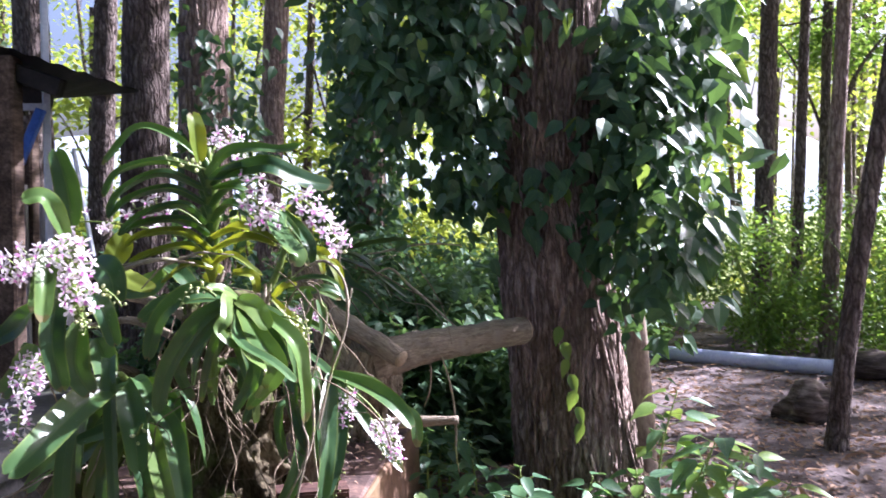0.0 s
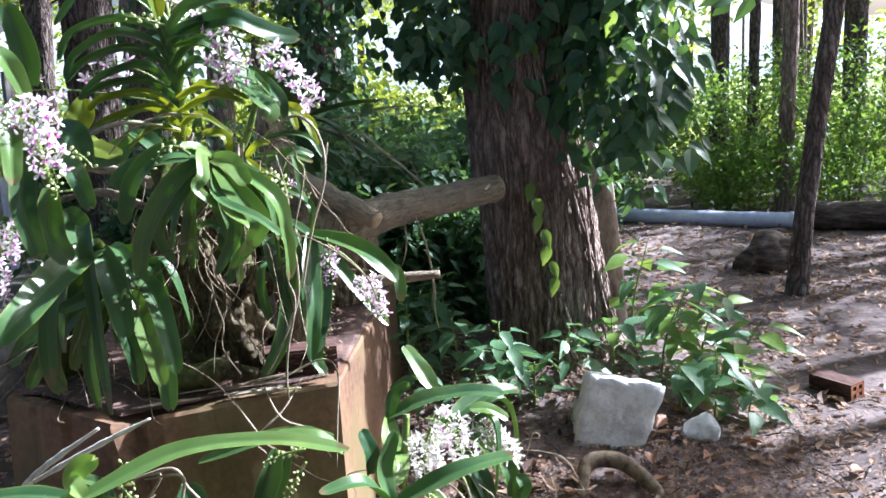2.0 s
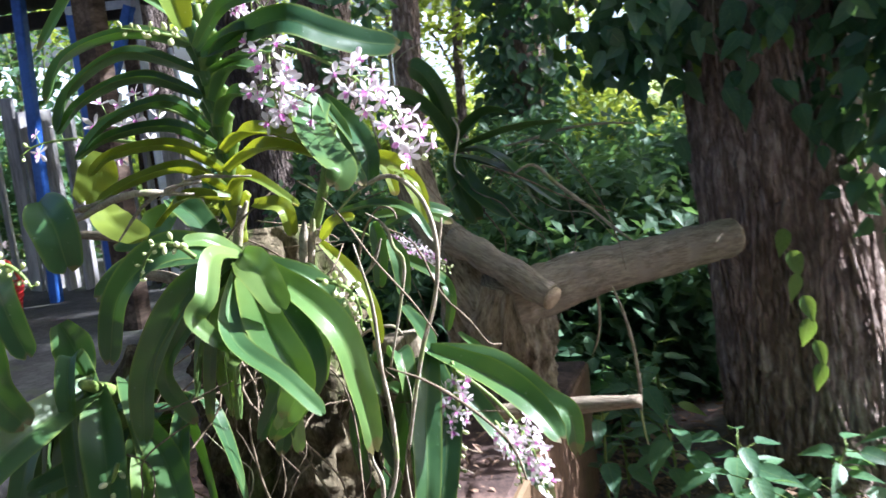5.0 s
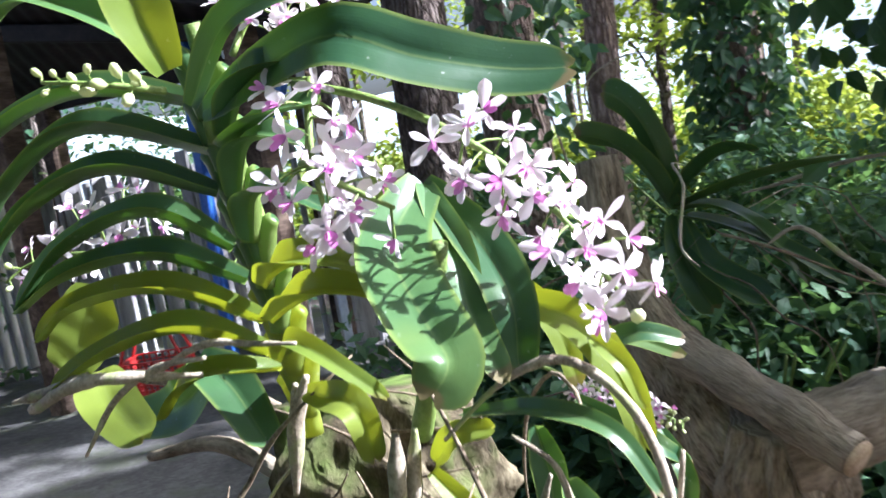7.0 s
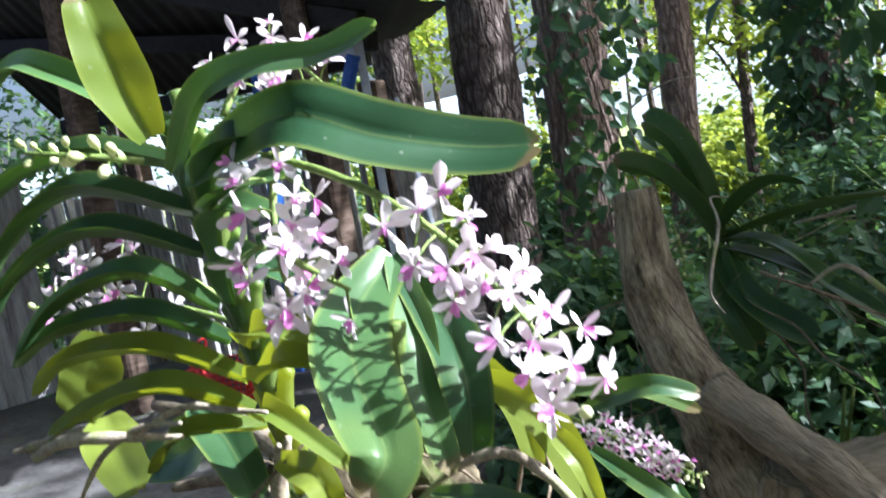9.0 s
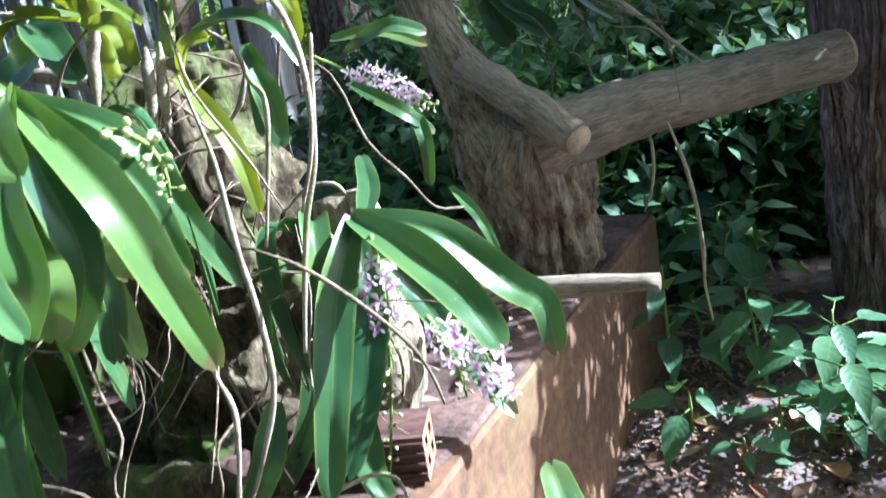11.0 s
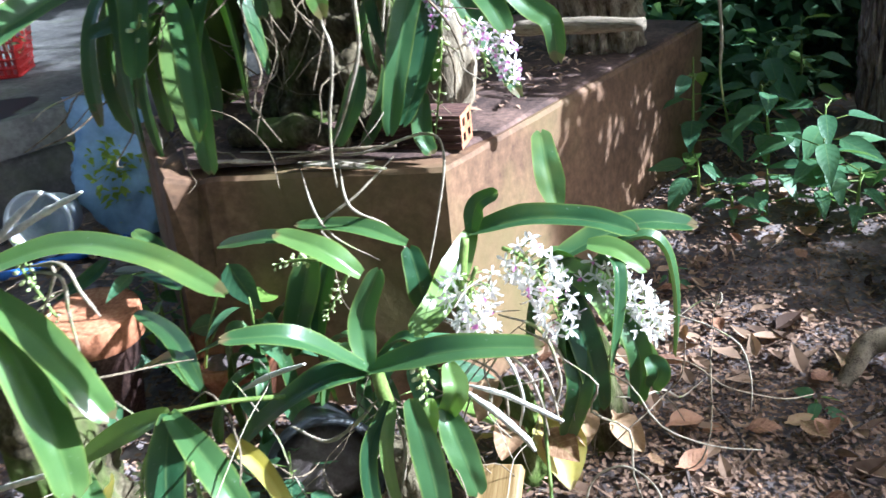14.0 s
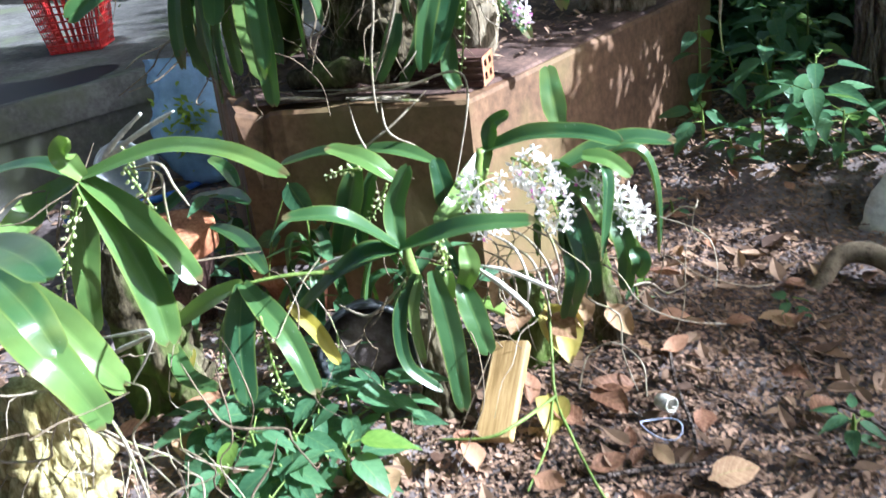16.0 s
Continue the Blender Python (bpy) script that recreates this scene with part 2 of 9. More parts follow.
M_BLUE = surface("blue_paint", ((0.3, (0.03, 0.1, 0.42)), (0.6, (0.06, 0.17, 0.6))), 7.0, 0.4, 0.4, bump_d=0.001)
M_PALE = surface("pale_paint", ((0.3, (0.42, 0.48, 0.58)), (0.6, (0.6, 0.65, 0.72))), 7.0, 0.5, 0.4, bump_d=0.001)
M_ROOF = surface("rusted_dark_sheet", ((0.3, (0.006, 0.005, 0.005)), (0.6, (0.018, 0.015, 0.014)), (0.8, (0.045, 0.032, 0.025))), 5.0, 0.7, 0.3, bump_d=0.003)
M_PLANK = surface("old_plank", ((0.3, (0.03, 0.021, 0.016)), (0.5, (0.08, 0.056, 0.042)), (0.7, (0.17, 0.125, 0.095))), 6.0, 0.85, 0.2, (0.2, 1, 1), 0.004)
M_RED = surface("red_plastic", ((0.3, (0.36, 0.016, 0.018)), (0.6, (0.56, 0.035, 0.03))), 8.0, 0.4, 0.5, bump_d=0.0005)
# distance haze is mixed into the hill colour as pale blue-grey
M_HILL = surface("haze_tinted_hill", ((0.3, (0.36, 0.43, 0.48)), (0.7, (0.54, 0.6, 0.65))), 0.12, 1.0, 0.0, bump_d=0.5)
M_FIELD = surface("bright_grass", ((0.3, (0.16, 0.22, 0.06)), (0.5, (0.28, 0.34, 0.12)), (0.7, (0.42, 0.45, 0.22))), 0.6, 0.9, 0.1, bump_d=0.05, fine=20)
M_DRY = foliage("dry_leaf", (0.06, 0.033, 0.022), (0.4, 0.27, 0.18), 0.75, 0.15, (0.5, 0.28, 0.1), per="island", spec=0.25)
M_CHIP = foliage("litter_crumb", (0.028, 0.017, 0.013), (0.36, 0.235, 0.165), 0.85, 0.05, (0.4, 0.25, 0.1), per="island", spec=0.2)
M_DRY_PIECE = foliage("dry_leaf_piece", (0.17, 0.095, 0.05), (0.44, 0.29, 0.17), 0.7, 0.15, (0.5, 0.3, 0.1), spec=0.25, veins="blade")
M_YELLOWED = foliage("yellowed_leaf", (0.42, 0.36, 0.05), (0.6, 0.5, 0.16), 0.5, 0.35, (0.7, 0.55, 0.1), veins="strap")
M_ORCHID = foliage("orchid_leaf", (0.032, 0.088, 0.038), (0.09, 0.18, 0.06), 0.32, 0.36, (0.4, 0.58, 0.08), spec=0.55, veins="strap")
# lit copy of M_ORCHID: sun on the leaf painted as a paler green
M_ORCHID_SUNLIT = foliage("sunlit_orchid_leaf", (0.085, 0.18, 0.05), (0.22, 0.33, 0.1), 0.26, 0.44, (0.55, 0.72, 0.18), spec=0.8, veins="strap")
# yellow-green leaf whose base colour also carries sun shining through it
M_ORCHID_YELLOW = foliage("backlit_orchid_leaf", (0.13, 0.2, 0.03), (0.27, 0.34, 0.06), 0.34, 0.56, (0.85, 0.85, 0.08), spec=0.5, veins="strap")
M_VINE = foliage("vine_leaf_skin", (0.024, 0.072, 0.038), (0.066, 0.145, 0.065), 0.42, 0.22, (0.25, 0.45, 0.05), spec=0.5, veins="blade")
M_VINE_JOINED = foliage("vine_leaf_mass", (0.02, 0.06, 0.034), (0.056, 0.125, 0.06), 0.44, 0.2, (0.25, 0.45, 0.05), per="island", spec=0.45)
# colour of young shoots, and of sun painted onto the shrubs
M_VINE_LIGHT = foliage("young_and_sunlit_leaf", (0.07, 0.17, 0.03), (0.2, 0.32, 0.06), 0.4, 0.4, (0.45, 0.6, 0.06), veins="blade")
M_SHRUB = foliage("shrub_leaf_skin", (0.042, 0.108, 0.056), (0.1, 0.205, 0.095), 0.42, 0.3, (0.28, 0.48, 0.06), spec=0.4, veins="blade")
M_BUSH = foliage("bush_leaf_mass", (0.02, 0.065, 0.015), (0.15, 0.27, 0.055), 0.5, 0.42, (0.4, 0.6, 0.05), per="island", spec=0.35)
# duller than M_BUSH: part of the undergrowth's shade is put into the green
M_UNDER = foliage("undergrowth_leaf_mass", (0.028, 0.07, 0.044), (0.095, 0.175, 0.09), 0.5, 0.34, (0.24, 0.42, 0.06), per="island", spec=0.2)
M_CROWN = foliage("crown_leaf_mass", (0.07, 0.14, 0.02), (0.24, 0.32, 0.05), 0.5, 0.5, (0.6, 0.65, 0.06), per="island", spec=0.3)
M_PETAL = foliage("petal", (0.82, 0.71, 0.76), (0.89, 0.85, 0.86), 0.55, 0.38, (0.95, 0.84, 0.92), spots=((0.72, 0.36, 0.6), 130.0, 0.74), spec=0.3)
M_PETAL_WHITE = foliage("white_petal", (0.82, 0.76, 0.75), (0.9, 0.86, 0.82), 0.55, 0.35, (0.95, 0.93, 0.92), spec=0.3)
M_LIP = foliage("magenta_lip", (0.55, 0.13, 0.46), (0.78, 0.38, 0.68), 0.5, 0.25, (0.9, 0.3, 0.8), spec=0.3)
M_BUD = foliage("flower_bud", (0.42, 0.48, 0.2), (0.7, 0.72, 0.46), 0.5, 0.25, (0.8, 0.85, 0.4), spec=0.3)


# ---- shaping helpers ----
def mesh(name, verts, faces, mats, smooth=True, slots=None, uv=None):
    me = bpy.data.meshes.new(name)
    me.from_pydata([tuple(v) for v in verts], [], [tuple(f) for f in faces])
    for m in mats if isinstance(mats, (list, tuple)) else (mats,):
        me.materials.append(m)
    me.polygons.foreach_set("use_smooth", [smooth] * len(me.polygons))
    if slots is not None:
        me.polygons.foreach_set("material_index", slots)
    if uv is not None:
        layer = me.uv_layers.new(name="leaf")
        order = np.zeros(len(me.loops), dtype=np.int32)
        me.loops.foreach_get("vertex_index", order)
        layer.data.foreach_set("uv", np.array(uv, dtype=np.float32)[order].ravel())
    me.update()
    return me


def part(name, me, parent=None, label="", m=None):
    ob = new(name, me)
    if parent is not None:
        ob.parent = parent
    if m is not None:
        ob.matrix_basis = m
    return tagged(ob, label)


def thing(name, label, category, at=(0, 0, 0), group="", kind=""):
    ob = new(name)
    ob.empty_display_size = 0.05
    ob.matrix_basis = Matrix.Translation(at)
    return tagged(ob, label, category, group, kind)


def from_bm(name, bm, m, smooth=False):
    me = bpy.data.meshes.new(name)
    bm.to_mesh(me)
    bm.free()
    me.materials.append(m)
    me.polygons.foreach_set("use_smooth", [smooth] * len(me.polygons))
    return me


def bezier(p0, mid, p2, n):
    """Points on the curve from p0 to p2 that passes mid half way."""
    p0, mid, p2 = (np.array(p, float) for p in (p0, mid, p2))
    c = 2 * mid - 0.5 * (p0 + p2)
    u = np.linspace(0, 1, n)[:, None]
    return (1 - u) ** 2 * p0 + 2 * u * (1 - u) * c + u**2 * p2


def spline(points, n):
    """A smooth curve through points (Catmull-Rom)."""
    p = np.array(points, float)
    if len(p) == 2:
        return p[0] + (p[1] - p[0]) * np.linspace(0, 1, n)[:, None]
    q = np.vstack([2 * p[0] - p[1], p, 2 * p[-1] - p[-2]])
    out = []
    for s in np.linspace(0, len(p) - 1 - 1e-9, n):
        i, u = int(s), s - int(s)
        a, b, c, d = q[i : i + 4]
        out.append(0.5 * (2 * b + (c - a) * u + (2 * a - 5 * b + 4 * c - d) * u**2 + (3 * b - a - 3 * c + d) * u**3))
    return np.array(out)


def frames(pts, up=(0, 0, 1)):
    """Tangents, sides and normals carried along a curve."""
    t = np.gradient(pts, axis=0)
    t /= np.linalg.norm(t, axis=1)[:, None] + 1e-12
    s = np.cross(t[0], up)
    if np.linalg.norm(s) < 0.05:
        s = np.cross(t[0], (0.3, 1, 0))
    sides = []
    for k in range(len(pts)):
        s = s - np.dot(s, t[k]) * t[k]
        s /= np.linalg.norm(s)
        sides.append(s)
    sides = np.array(sides)
    return t, sides, np.cross(sides, t)


def facing(pts, face):
    """Tangents, sides and normals of a curve whose normals lean to one direction all along."""
    t, carried, _ = frames(pts, face)
    s = np.cross(t, np.array(face, float))
    for k in range(len(s)):
        w = min(1.0, np.linalg.norm(s[k]) / 0.5)
        s[k] = s[k] / (np.linalg.norm(s[k]) + 1e-9) * w + carried[k] * (1 - w)
    s = np.array([s[max(0, k - 2) : k + 3].mean(0) for k in range(len(s))])
    s -= np.sum(s * t, 1)[:, None] * t
    s /= np.linalg.norm(s, axis=1)[:, None] + 1e-9
    return t, s, np.cross(s, t)


def tube(points, radii, seg=8, n=24, rough=0.0, freq=8.0, ridges=0.0, ridge_n=9, caps=True, seed=0.0):
    """Vertices and faces of a tapered, uneven round form along points."""
    pts = spline(points, n)
    r = np.interp(np.linspace(0, 1, n), np.linspace(0, 1, len(radii)), radii)
    _, s, nn = frames(pts)
    verts, faces = [], []
    for k in range(n):
        for j in range(seg):
            a = 2 * math.pi * j / seg
            d = s[k] * math.cos(a) + nn[k] * math.sin(a)
            p = pts[k] + d * r[k]
            q = 0.0
            if rough:
                q += rough * noise.fractal(Vector((p[0] * freq + seed, p[1] * freq, p[2] * freq * 0.45)), 0.9, 2.0, 4)
            if ridges:
                bend = 0.25 * noise.noise(Vector((p[0] * 3, p[1] * 3, p[2] * 2.5)))
                w = noise.noise(Vector((math.cos(a + bend) * ridge_n * 0.55 + seed, math.sin(a + bend) * ridge_n * 0.55, p[2] * 1.5 + seed)))
                w2 = noise.noise(Vector((math.cos(a + bend) * ridge_n * 1.3 + seed, math.sin(a + bend) * ridge_n * 1.3, p[2] * 6.0)))
                w3 = noise.noise(Vector((math.cos(a) * ridge_n * 2.2, math.sin(a) * ridge_n * 2.2, p[2] * 22.0)))
                q += ridges * (0.55 - 1.9 * abs(w)) + ridges * 0.8 * (0.35 - abs(w2) * 1.5) + ridges * 0.35 * w3
            verts.append(p + d * r[k] * q)
    for k in range(n - 1):
        for j in range(seg):
            j2 = (j + 1) % seg
            faces.append((k * seg + j, k * seg + j2, (k + 1) * seg + j2, (k + 1) * seg + j))
    if caps:
        verts += [pts[0], pts[-1]]
        a, b = len(verts) - 2, len(verts) - 1
        for j in range(seg):
            j2 = (j + 1) % seg
            faces += [(a, j2, j), (b, (n - 1) * seg + j, (n - 1) * seg + j2)]
    return verts, faces


def strap(p0, mid, p2, width, fold=0.3, wave=0.0, n=19, thick=0.0022, tip=0.86, twist=0.0, up=(0, 0, 1), base=0.42, curve=None, slim=0.0):
    """A long orchid leaf: channelled, thick, blunt and notched at its end."""
    pts = bezier(p0, mid, p2, n) if curve is None else curve
    p0, p2 = pts[0], pts[-1]
    t, s, nn = frames(pts, up) if curve is None else facing(pts, up)
    verts, faces = [], []
    cols = (-1.0, -0.6, -0.22, 0.0, 0.22, 0.6, 1.0)
    ph = (abs(p0[0]) * 91 + abs(p2[1]) * 57) % 6.28
    m = len(cols)
    for layer in (0, 1):
        for k in range(n):
            u = k / (n - 1)
            w = 0.5 * width * (base + (1 - base) * min(1.0, u / 0.3) ** 0.7) * (1.0 - 0.38 * slim * max(0.0, (u - 0.4) / 0.6) ** 1.4) * (1.0 if u < tip else math.sqrt(max(0.1, 1 - ((u - tip) / (1 - tip)) ** 2)))
            ca, sa = math.cos(twist * u), math.sin(twist * u)
            side, nor = s[k] * ca + nn[k] * sa, nn[k] * ca - s[k] * sa
            fd = fold * (1.3 - 0.8 * u)
            for c in cols:
                h = fd * abs(c) ** 1.15 * w - 0.05 * w * (abs(c) < 0.1) + wave * w * math.sin(u * 7 + ph + c) * abs(c) + 0.012 * width * math.sin(u * 17 + ph * 2 + 3 * c)
                end = -t[k] * 0.14 * width * (1 - abs(c)) ** 2 * max(0.0, (u - 0.9) / 0.1)
                under = layer * thick * (0.0 if abs(c) == 1.0 else 1.0 + (abs(c) < 0.1))
                verts.append(pts[k] + side * c * w * (1 - 0.25 * fd) + nor * (h - under) + end)
    for k in range(n - 1):
        for j in range(m - 1):
            q = (k * m + j, (k + 1) * m + j, (k + 1) * m + j + 1, k * m + j + 1)
            faces.append(q)
            faces.append(tuple(i + n * m for i in reversed(q)))
    return verts, faces


def blade(length, width, rows=5, curl=0.15, fold=0.2, tipped=1.0):
    """A broad leaf lying along +y from the origin, facing +z, with a drawn-out tip."""
    verts, faces = [], []
    for k in range(rows + 1):
        u = k / rows
        w = 0.5 * width * (math.sin(math.pi * min(1.0, u**0.72)) ** 0.8) * (1.12 - 0.42 * u) * (1 - 0.55 * u**5) if 0 < k < rows else 0.0
        z = -curl * length * u * u
        if k in (0, rows):
            verts.append((0, length * u, z))
        else:
            verts += [(-w, length * u, z + fold * w), (0, length * u, z), (w, length * u, z + fold * w)]
    for k in range(rows - 1):
        a = 1 + 3 * (k - 1)
        b = a + 3
        if k == 0:
            faces += [(0, 2, 1), (0, 3, 2)]
        else:
            faces += [(a, a + 1, b + 1, b), (a + 1, a + 2, b + 2, b + 1)]
    a = 1 + 3 * (rows - 2)
    faces += [(a, a + 1, len(verts) - 1), (a + 1, a + 2, len(verts) - 1)]
    return verts, faces


def scatter(name, place, turn, size, shape, m):
    """Many copies of one small shape joined into one mesh: places (n,3), turns (n,3,3), sizes (n,)."""
    sv, sf = np.array(shape[0]), shape[1]
    v = np.einsum("nij,kj->nki", turn, sv) * size[:, None, None] + place[:, None, :]
    k = len(sv)
    faces = []
    for f in sf:
        faces.append((np.arange(len(place))[:, None] * k + np.array(f)[None, :]).tolist())
    flat = [f for group in faces for f in group]
    me = bpy.data.meshes.new(name)
    me.from_pydata(v.reshape(-1, 3).tolist(), [], flat)
    me.materials.append(m)
    me.update()
    return me


def turns(n, rng, down=0.4, flat=False, face=None):
    """Random leaf turns: the leaf's +y points outward and somewhat down, +z up or towards face."""
    a = rng.uniform(0, 2 * np.pi, n)
    y = np.stack([np.cos(a), np.sin(a), rng.normal(-down, 0.35, n) if not flat else rng.normal(0, 0.12, n)], 1)
    y /= np.linalg.norm(y, axis=1)[:, None]
    z = np.tile(np.array((0, 0, 1.0) if face is None else face, float), (n, 1)) + rng.normal(0, 0.45 if not flat else 0.2, (n, 3))
    x = np.cross(y, z)
    x /= np.linalg.norm(x, axis=1)[:, None] + 1e-9
    z = np.cross(x, y)
    return np.stack([x, y, z], 2)


def tube_uv(points, radii, seg, n, caps=True):
    """Metres round (there and back, so that no seam shows) and along a tube."""
    pts = spline(points, n)
    along = np.concatenate([[0.0], np.cumsum(np.linalg.norm(np.diff(pts, axis=0), axis=1))])
    r = float(np.mean(radii))
    out = [(abs(2.0 * j / seg - 1.0) * math.pi * r + 0.37 * k0, along[k]) for k0 in (float(pts[0][0] * 7 % 1),) for k in range(n) for j in range(seg)]
    return out + ([(0.0, along[0]), (0.0, along[-1])] if caps else [])


def strap_uv(n=19):
    cols = (-1.0, -0.6, -0.22, 0.0, 0.22, 0.6, 1.0)
    return [(c * 0.5 + 0.5, k / (n - 1)) for _ in (0, 1) for k in range(n) for c in cols]


def blade_uv(rows=6):
    out = [(0.5, 0.0)]
    for k in range(1, rows):
        out += [(0.0, k / rows), (0.5, k / rows), (1.0, k / rows)]
    return out + [(0.5, 1.0)]


LEAFLET = ([(0, 0, 0), (-0.26, 0.4, 0.05), (0, 0.45, 0), (0.26, 0.4, 0.05), (0, 1, -0.1)], [(0, 2, 1), (0, 3, 2), (1, 2, 4), (2, 3, 4)])


# ---- ground ----
def ground_z(x, y):
    z = 0.19 * math.exp(-((x - 0.42) ** 2 + (y - 3.4) ** 2) / 0.36) + 0.09 * math.exp(-((x + 0.1) ** 2 + (y - 2.85) ** 2) / 0.12)
    z += 0.02 * noise.noise(Vector((x * 1.3, y * 1.3, 0.0))) + 0.007 * noise.noise(Vector((x * 6, y * 6, 2.0)))
    if y > 14:
        z += 0.6 * noise.noise(Vector((x * 0.03, y * 0.03, 5.0))) * min(1.0, (y - 14) / 20)
    return z


def lines(lo, hi, step, far):
    inner = list(np.arange(lo, hi + step / 2, step))
    grow, a, b, d = [], lo, hi, step
    before, after = [], []
    while b < far or a > -far:
        d *= 1.25
        a, b = a - d, b + d
        before.insert(0, a)
        after.append(b)
    return before + inner + after


gx, gy = lines(-2.4, 2.8, 0.045, 260), lines(0.9, 5.2, 0.045, 260)
gv = [(x, y, ground_z(x, y)) for y in gy for x in gx]
gf = [(j * len(gx) + i, j * len(gx) + i + 1, (j + 1) * len(gx) + i + 1, (j + 1) * len(gx) + i) for j in range(len(gy) - 1) for i in range(len(gx) - 1)]
slot = [1 if gy[f[0] // len(gx)] > 10.5 else 0 for f in gf]
ground = new("ground", mesh("ground", gv, gf, [M_SOIL, M_FIELD], True, slot))
tagged(ground, "bare brown earth with dry leaves, grassy field beyond", "ground", kind="structure")

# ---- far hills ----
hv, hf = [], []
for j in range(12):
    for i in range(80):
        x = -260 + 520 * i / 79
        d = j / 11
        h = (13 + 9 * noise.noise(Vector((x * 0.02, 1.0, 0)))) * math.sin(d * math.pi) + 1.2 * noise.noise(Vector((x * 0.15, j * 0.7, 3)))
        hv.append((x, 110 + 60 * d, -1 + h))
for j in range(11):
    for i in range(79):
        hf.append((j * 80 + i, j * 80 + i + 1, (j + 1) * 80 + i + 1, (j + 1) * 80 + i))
tagged(new("backdrop", mesh("backdrop", hv, hf, M_HILL)), "wooded hills far behind, haze painted as pale blue", "hills", kind="structure")

# ---- angular plinth ----
PLINTH = [(-0.22, 2.078), (-0.69, 1.885), (-1.0, 2.12), (-1.0, 3.2), (-0.085, 3.16)]
PTOP = 0.48


def plinth():
    base = thing("plinth", "angular brown painted concrete plinth with stained top", "plinth", (-0.55, 2.55, 0))
    o = Vector((0.55, -2.55, 0))
    cx, cy = -0.55, 2.6
    bm = bmesh.new()
    rings = []
    for z, grow in ((-0.12, 0.02), (0.15, 0.012), (0.3, 0.006), (PTOP - 0.012, 0.0), (PTOP - 0.004, -0.006)):
        ring = []
        for k in range(5):
            (x0, y0), (x1, y1) = PLINTH[k], PLINTH[(k + 1) % 5]
            for s in range(14):
                x, y = x0 + (x1 - x0) * s / 14, y0 + (y1 - y0) * s / 14
                n = Vector((x - cx, y - cy, 0)).normalized()
                w = grow + 0.006 * noise.noise(Vector((x * 6, y * 6, z * 7)))
                chip = max(0.0, noise.noise(Vector((x * 14, y * 14, 1.0)))) if k in (0, 1) and s > 1 else 0.0
                if z > 0.4:
                    w -= 0.045 * chip
                ring.append(bm.verts.new(Vector((x, y, z - (0.03 * chip if z > 0.4 else 0.0))) + n * w + o))
        rings.append(ring)
    for a, b in zip(rings, rings[1:]):
        for j in range(70):
            bm.faces.new((a[j], a[(j + 1) % 70], b[(j + 1) % 70], b[j]))
    bm.faces.new(rings[-1])
    bmesh.ops.recalc_face_normals(bm, faces=bm.faces)
    part("body", from_bm("body", bm, M_PLINTH), base)
    bm = bmesh.new()
    low, high = [], []
    for k in range(5):
        (x0, y0), (x1, y1) = PLINTH[k], PLINTH[(k + 1) % 5]
        for s in range(6):
            x, y = x0 + (x1 - x0) * s / 6, y0 + (y1 - y0) * s / 6
            n = Vector((x - cx, y - cy, 0)).normalized()
            low.append(bm.verts.new(Vector((x, y, PTOP - 0.003)) - n * (0.012 if k not in (0, 1) else 0.05) + o))
            high.append(bm.verts.new(Vector((x, y, PTOP + 0.002)) - n * ((0.02 if k not in (0, 1) else 0.06) + 0.01 * noise.noise(Vector((x * 9, y * 9, 0)))) + o))
    for j in range(30):
        bm.faces.new((low[j], low[(j + 1) % 30], high[(j + 1) % 30], high[j]))
    bm.faces.new(high)
    bmesh.ops.recalc_face_normals(bm, faces=bm.faces)
    part("top_screed", from_bm("top_screed", bm, M_PLINTH_TOP), base, "dark stained cement top")


plinth()


# ---- low concrete platform ----
def platform():
    bm = bmesh.new()
    a, d = Vector((-1.95, 2.0)), Vector((0.3, 0.954))
    e = Vector((-0.954, 0.3))
    corners = [a - d * 1.0, a + d * 2.0, a + d * 3.8 + e * 0.9, a + d * 3.8 + e * 3.2, a - d * 1.0 + e * 3.2]
    lo = [bm.verts.new((*c, -0.1)) for c in corners]
    hi = [bm.verts.new((*c, 0.3)) for c in corners]
    for j in range(5):
        bm.faces.new((lo[j], lo[(j + 1) % 5], hi[(j + 1) % 5], hi[j]))
    bm.faces.new(hi)
    bmesh.ops.recalc_face_normals(bm, faces=bm.faces)
    bmesh.ops.bevel(bm, geom=bm.edges[:], offset=0.012, segments=2, affect="EDGES")
    ob = new("platform", from_bm("platform", bm, M_CONCRETE))
    tagged(ob, "low grey concrete platform with worn edge", "platform", kind="structure")


platform()


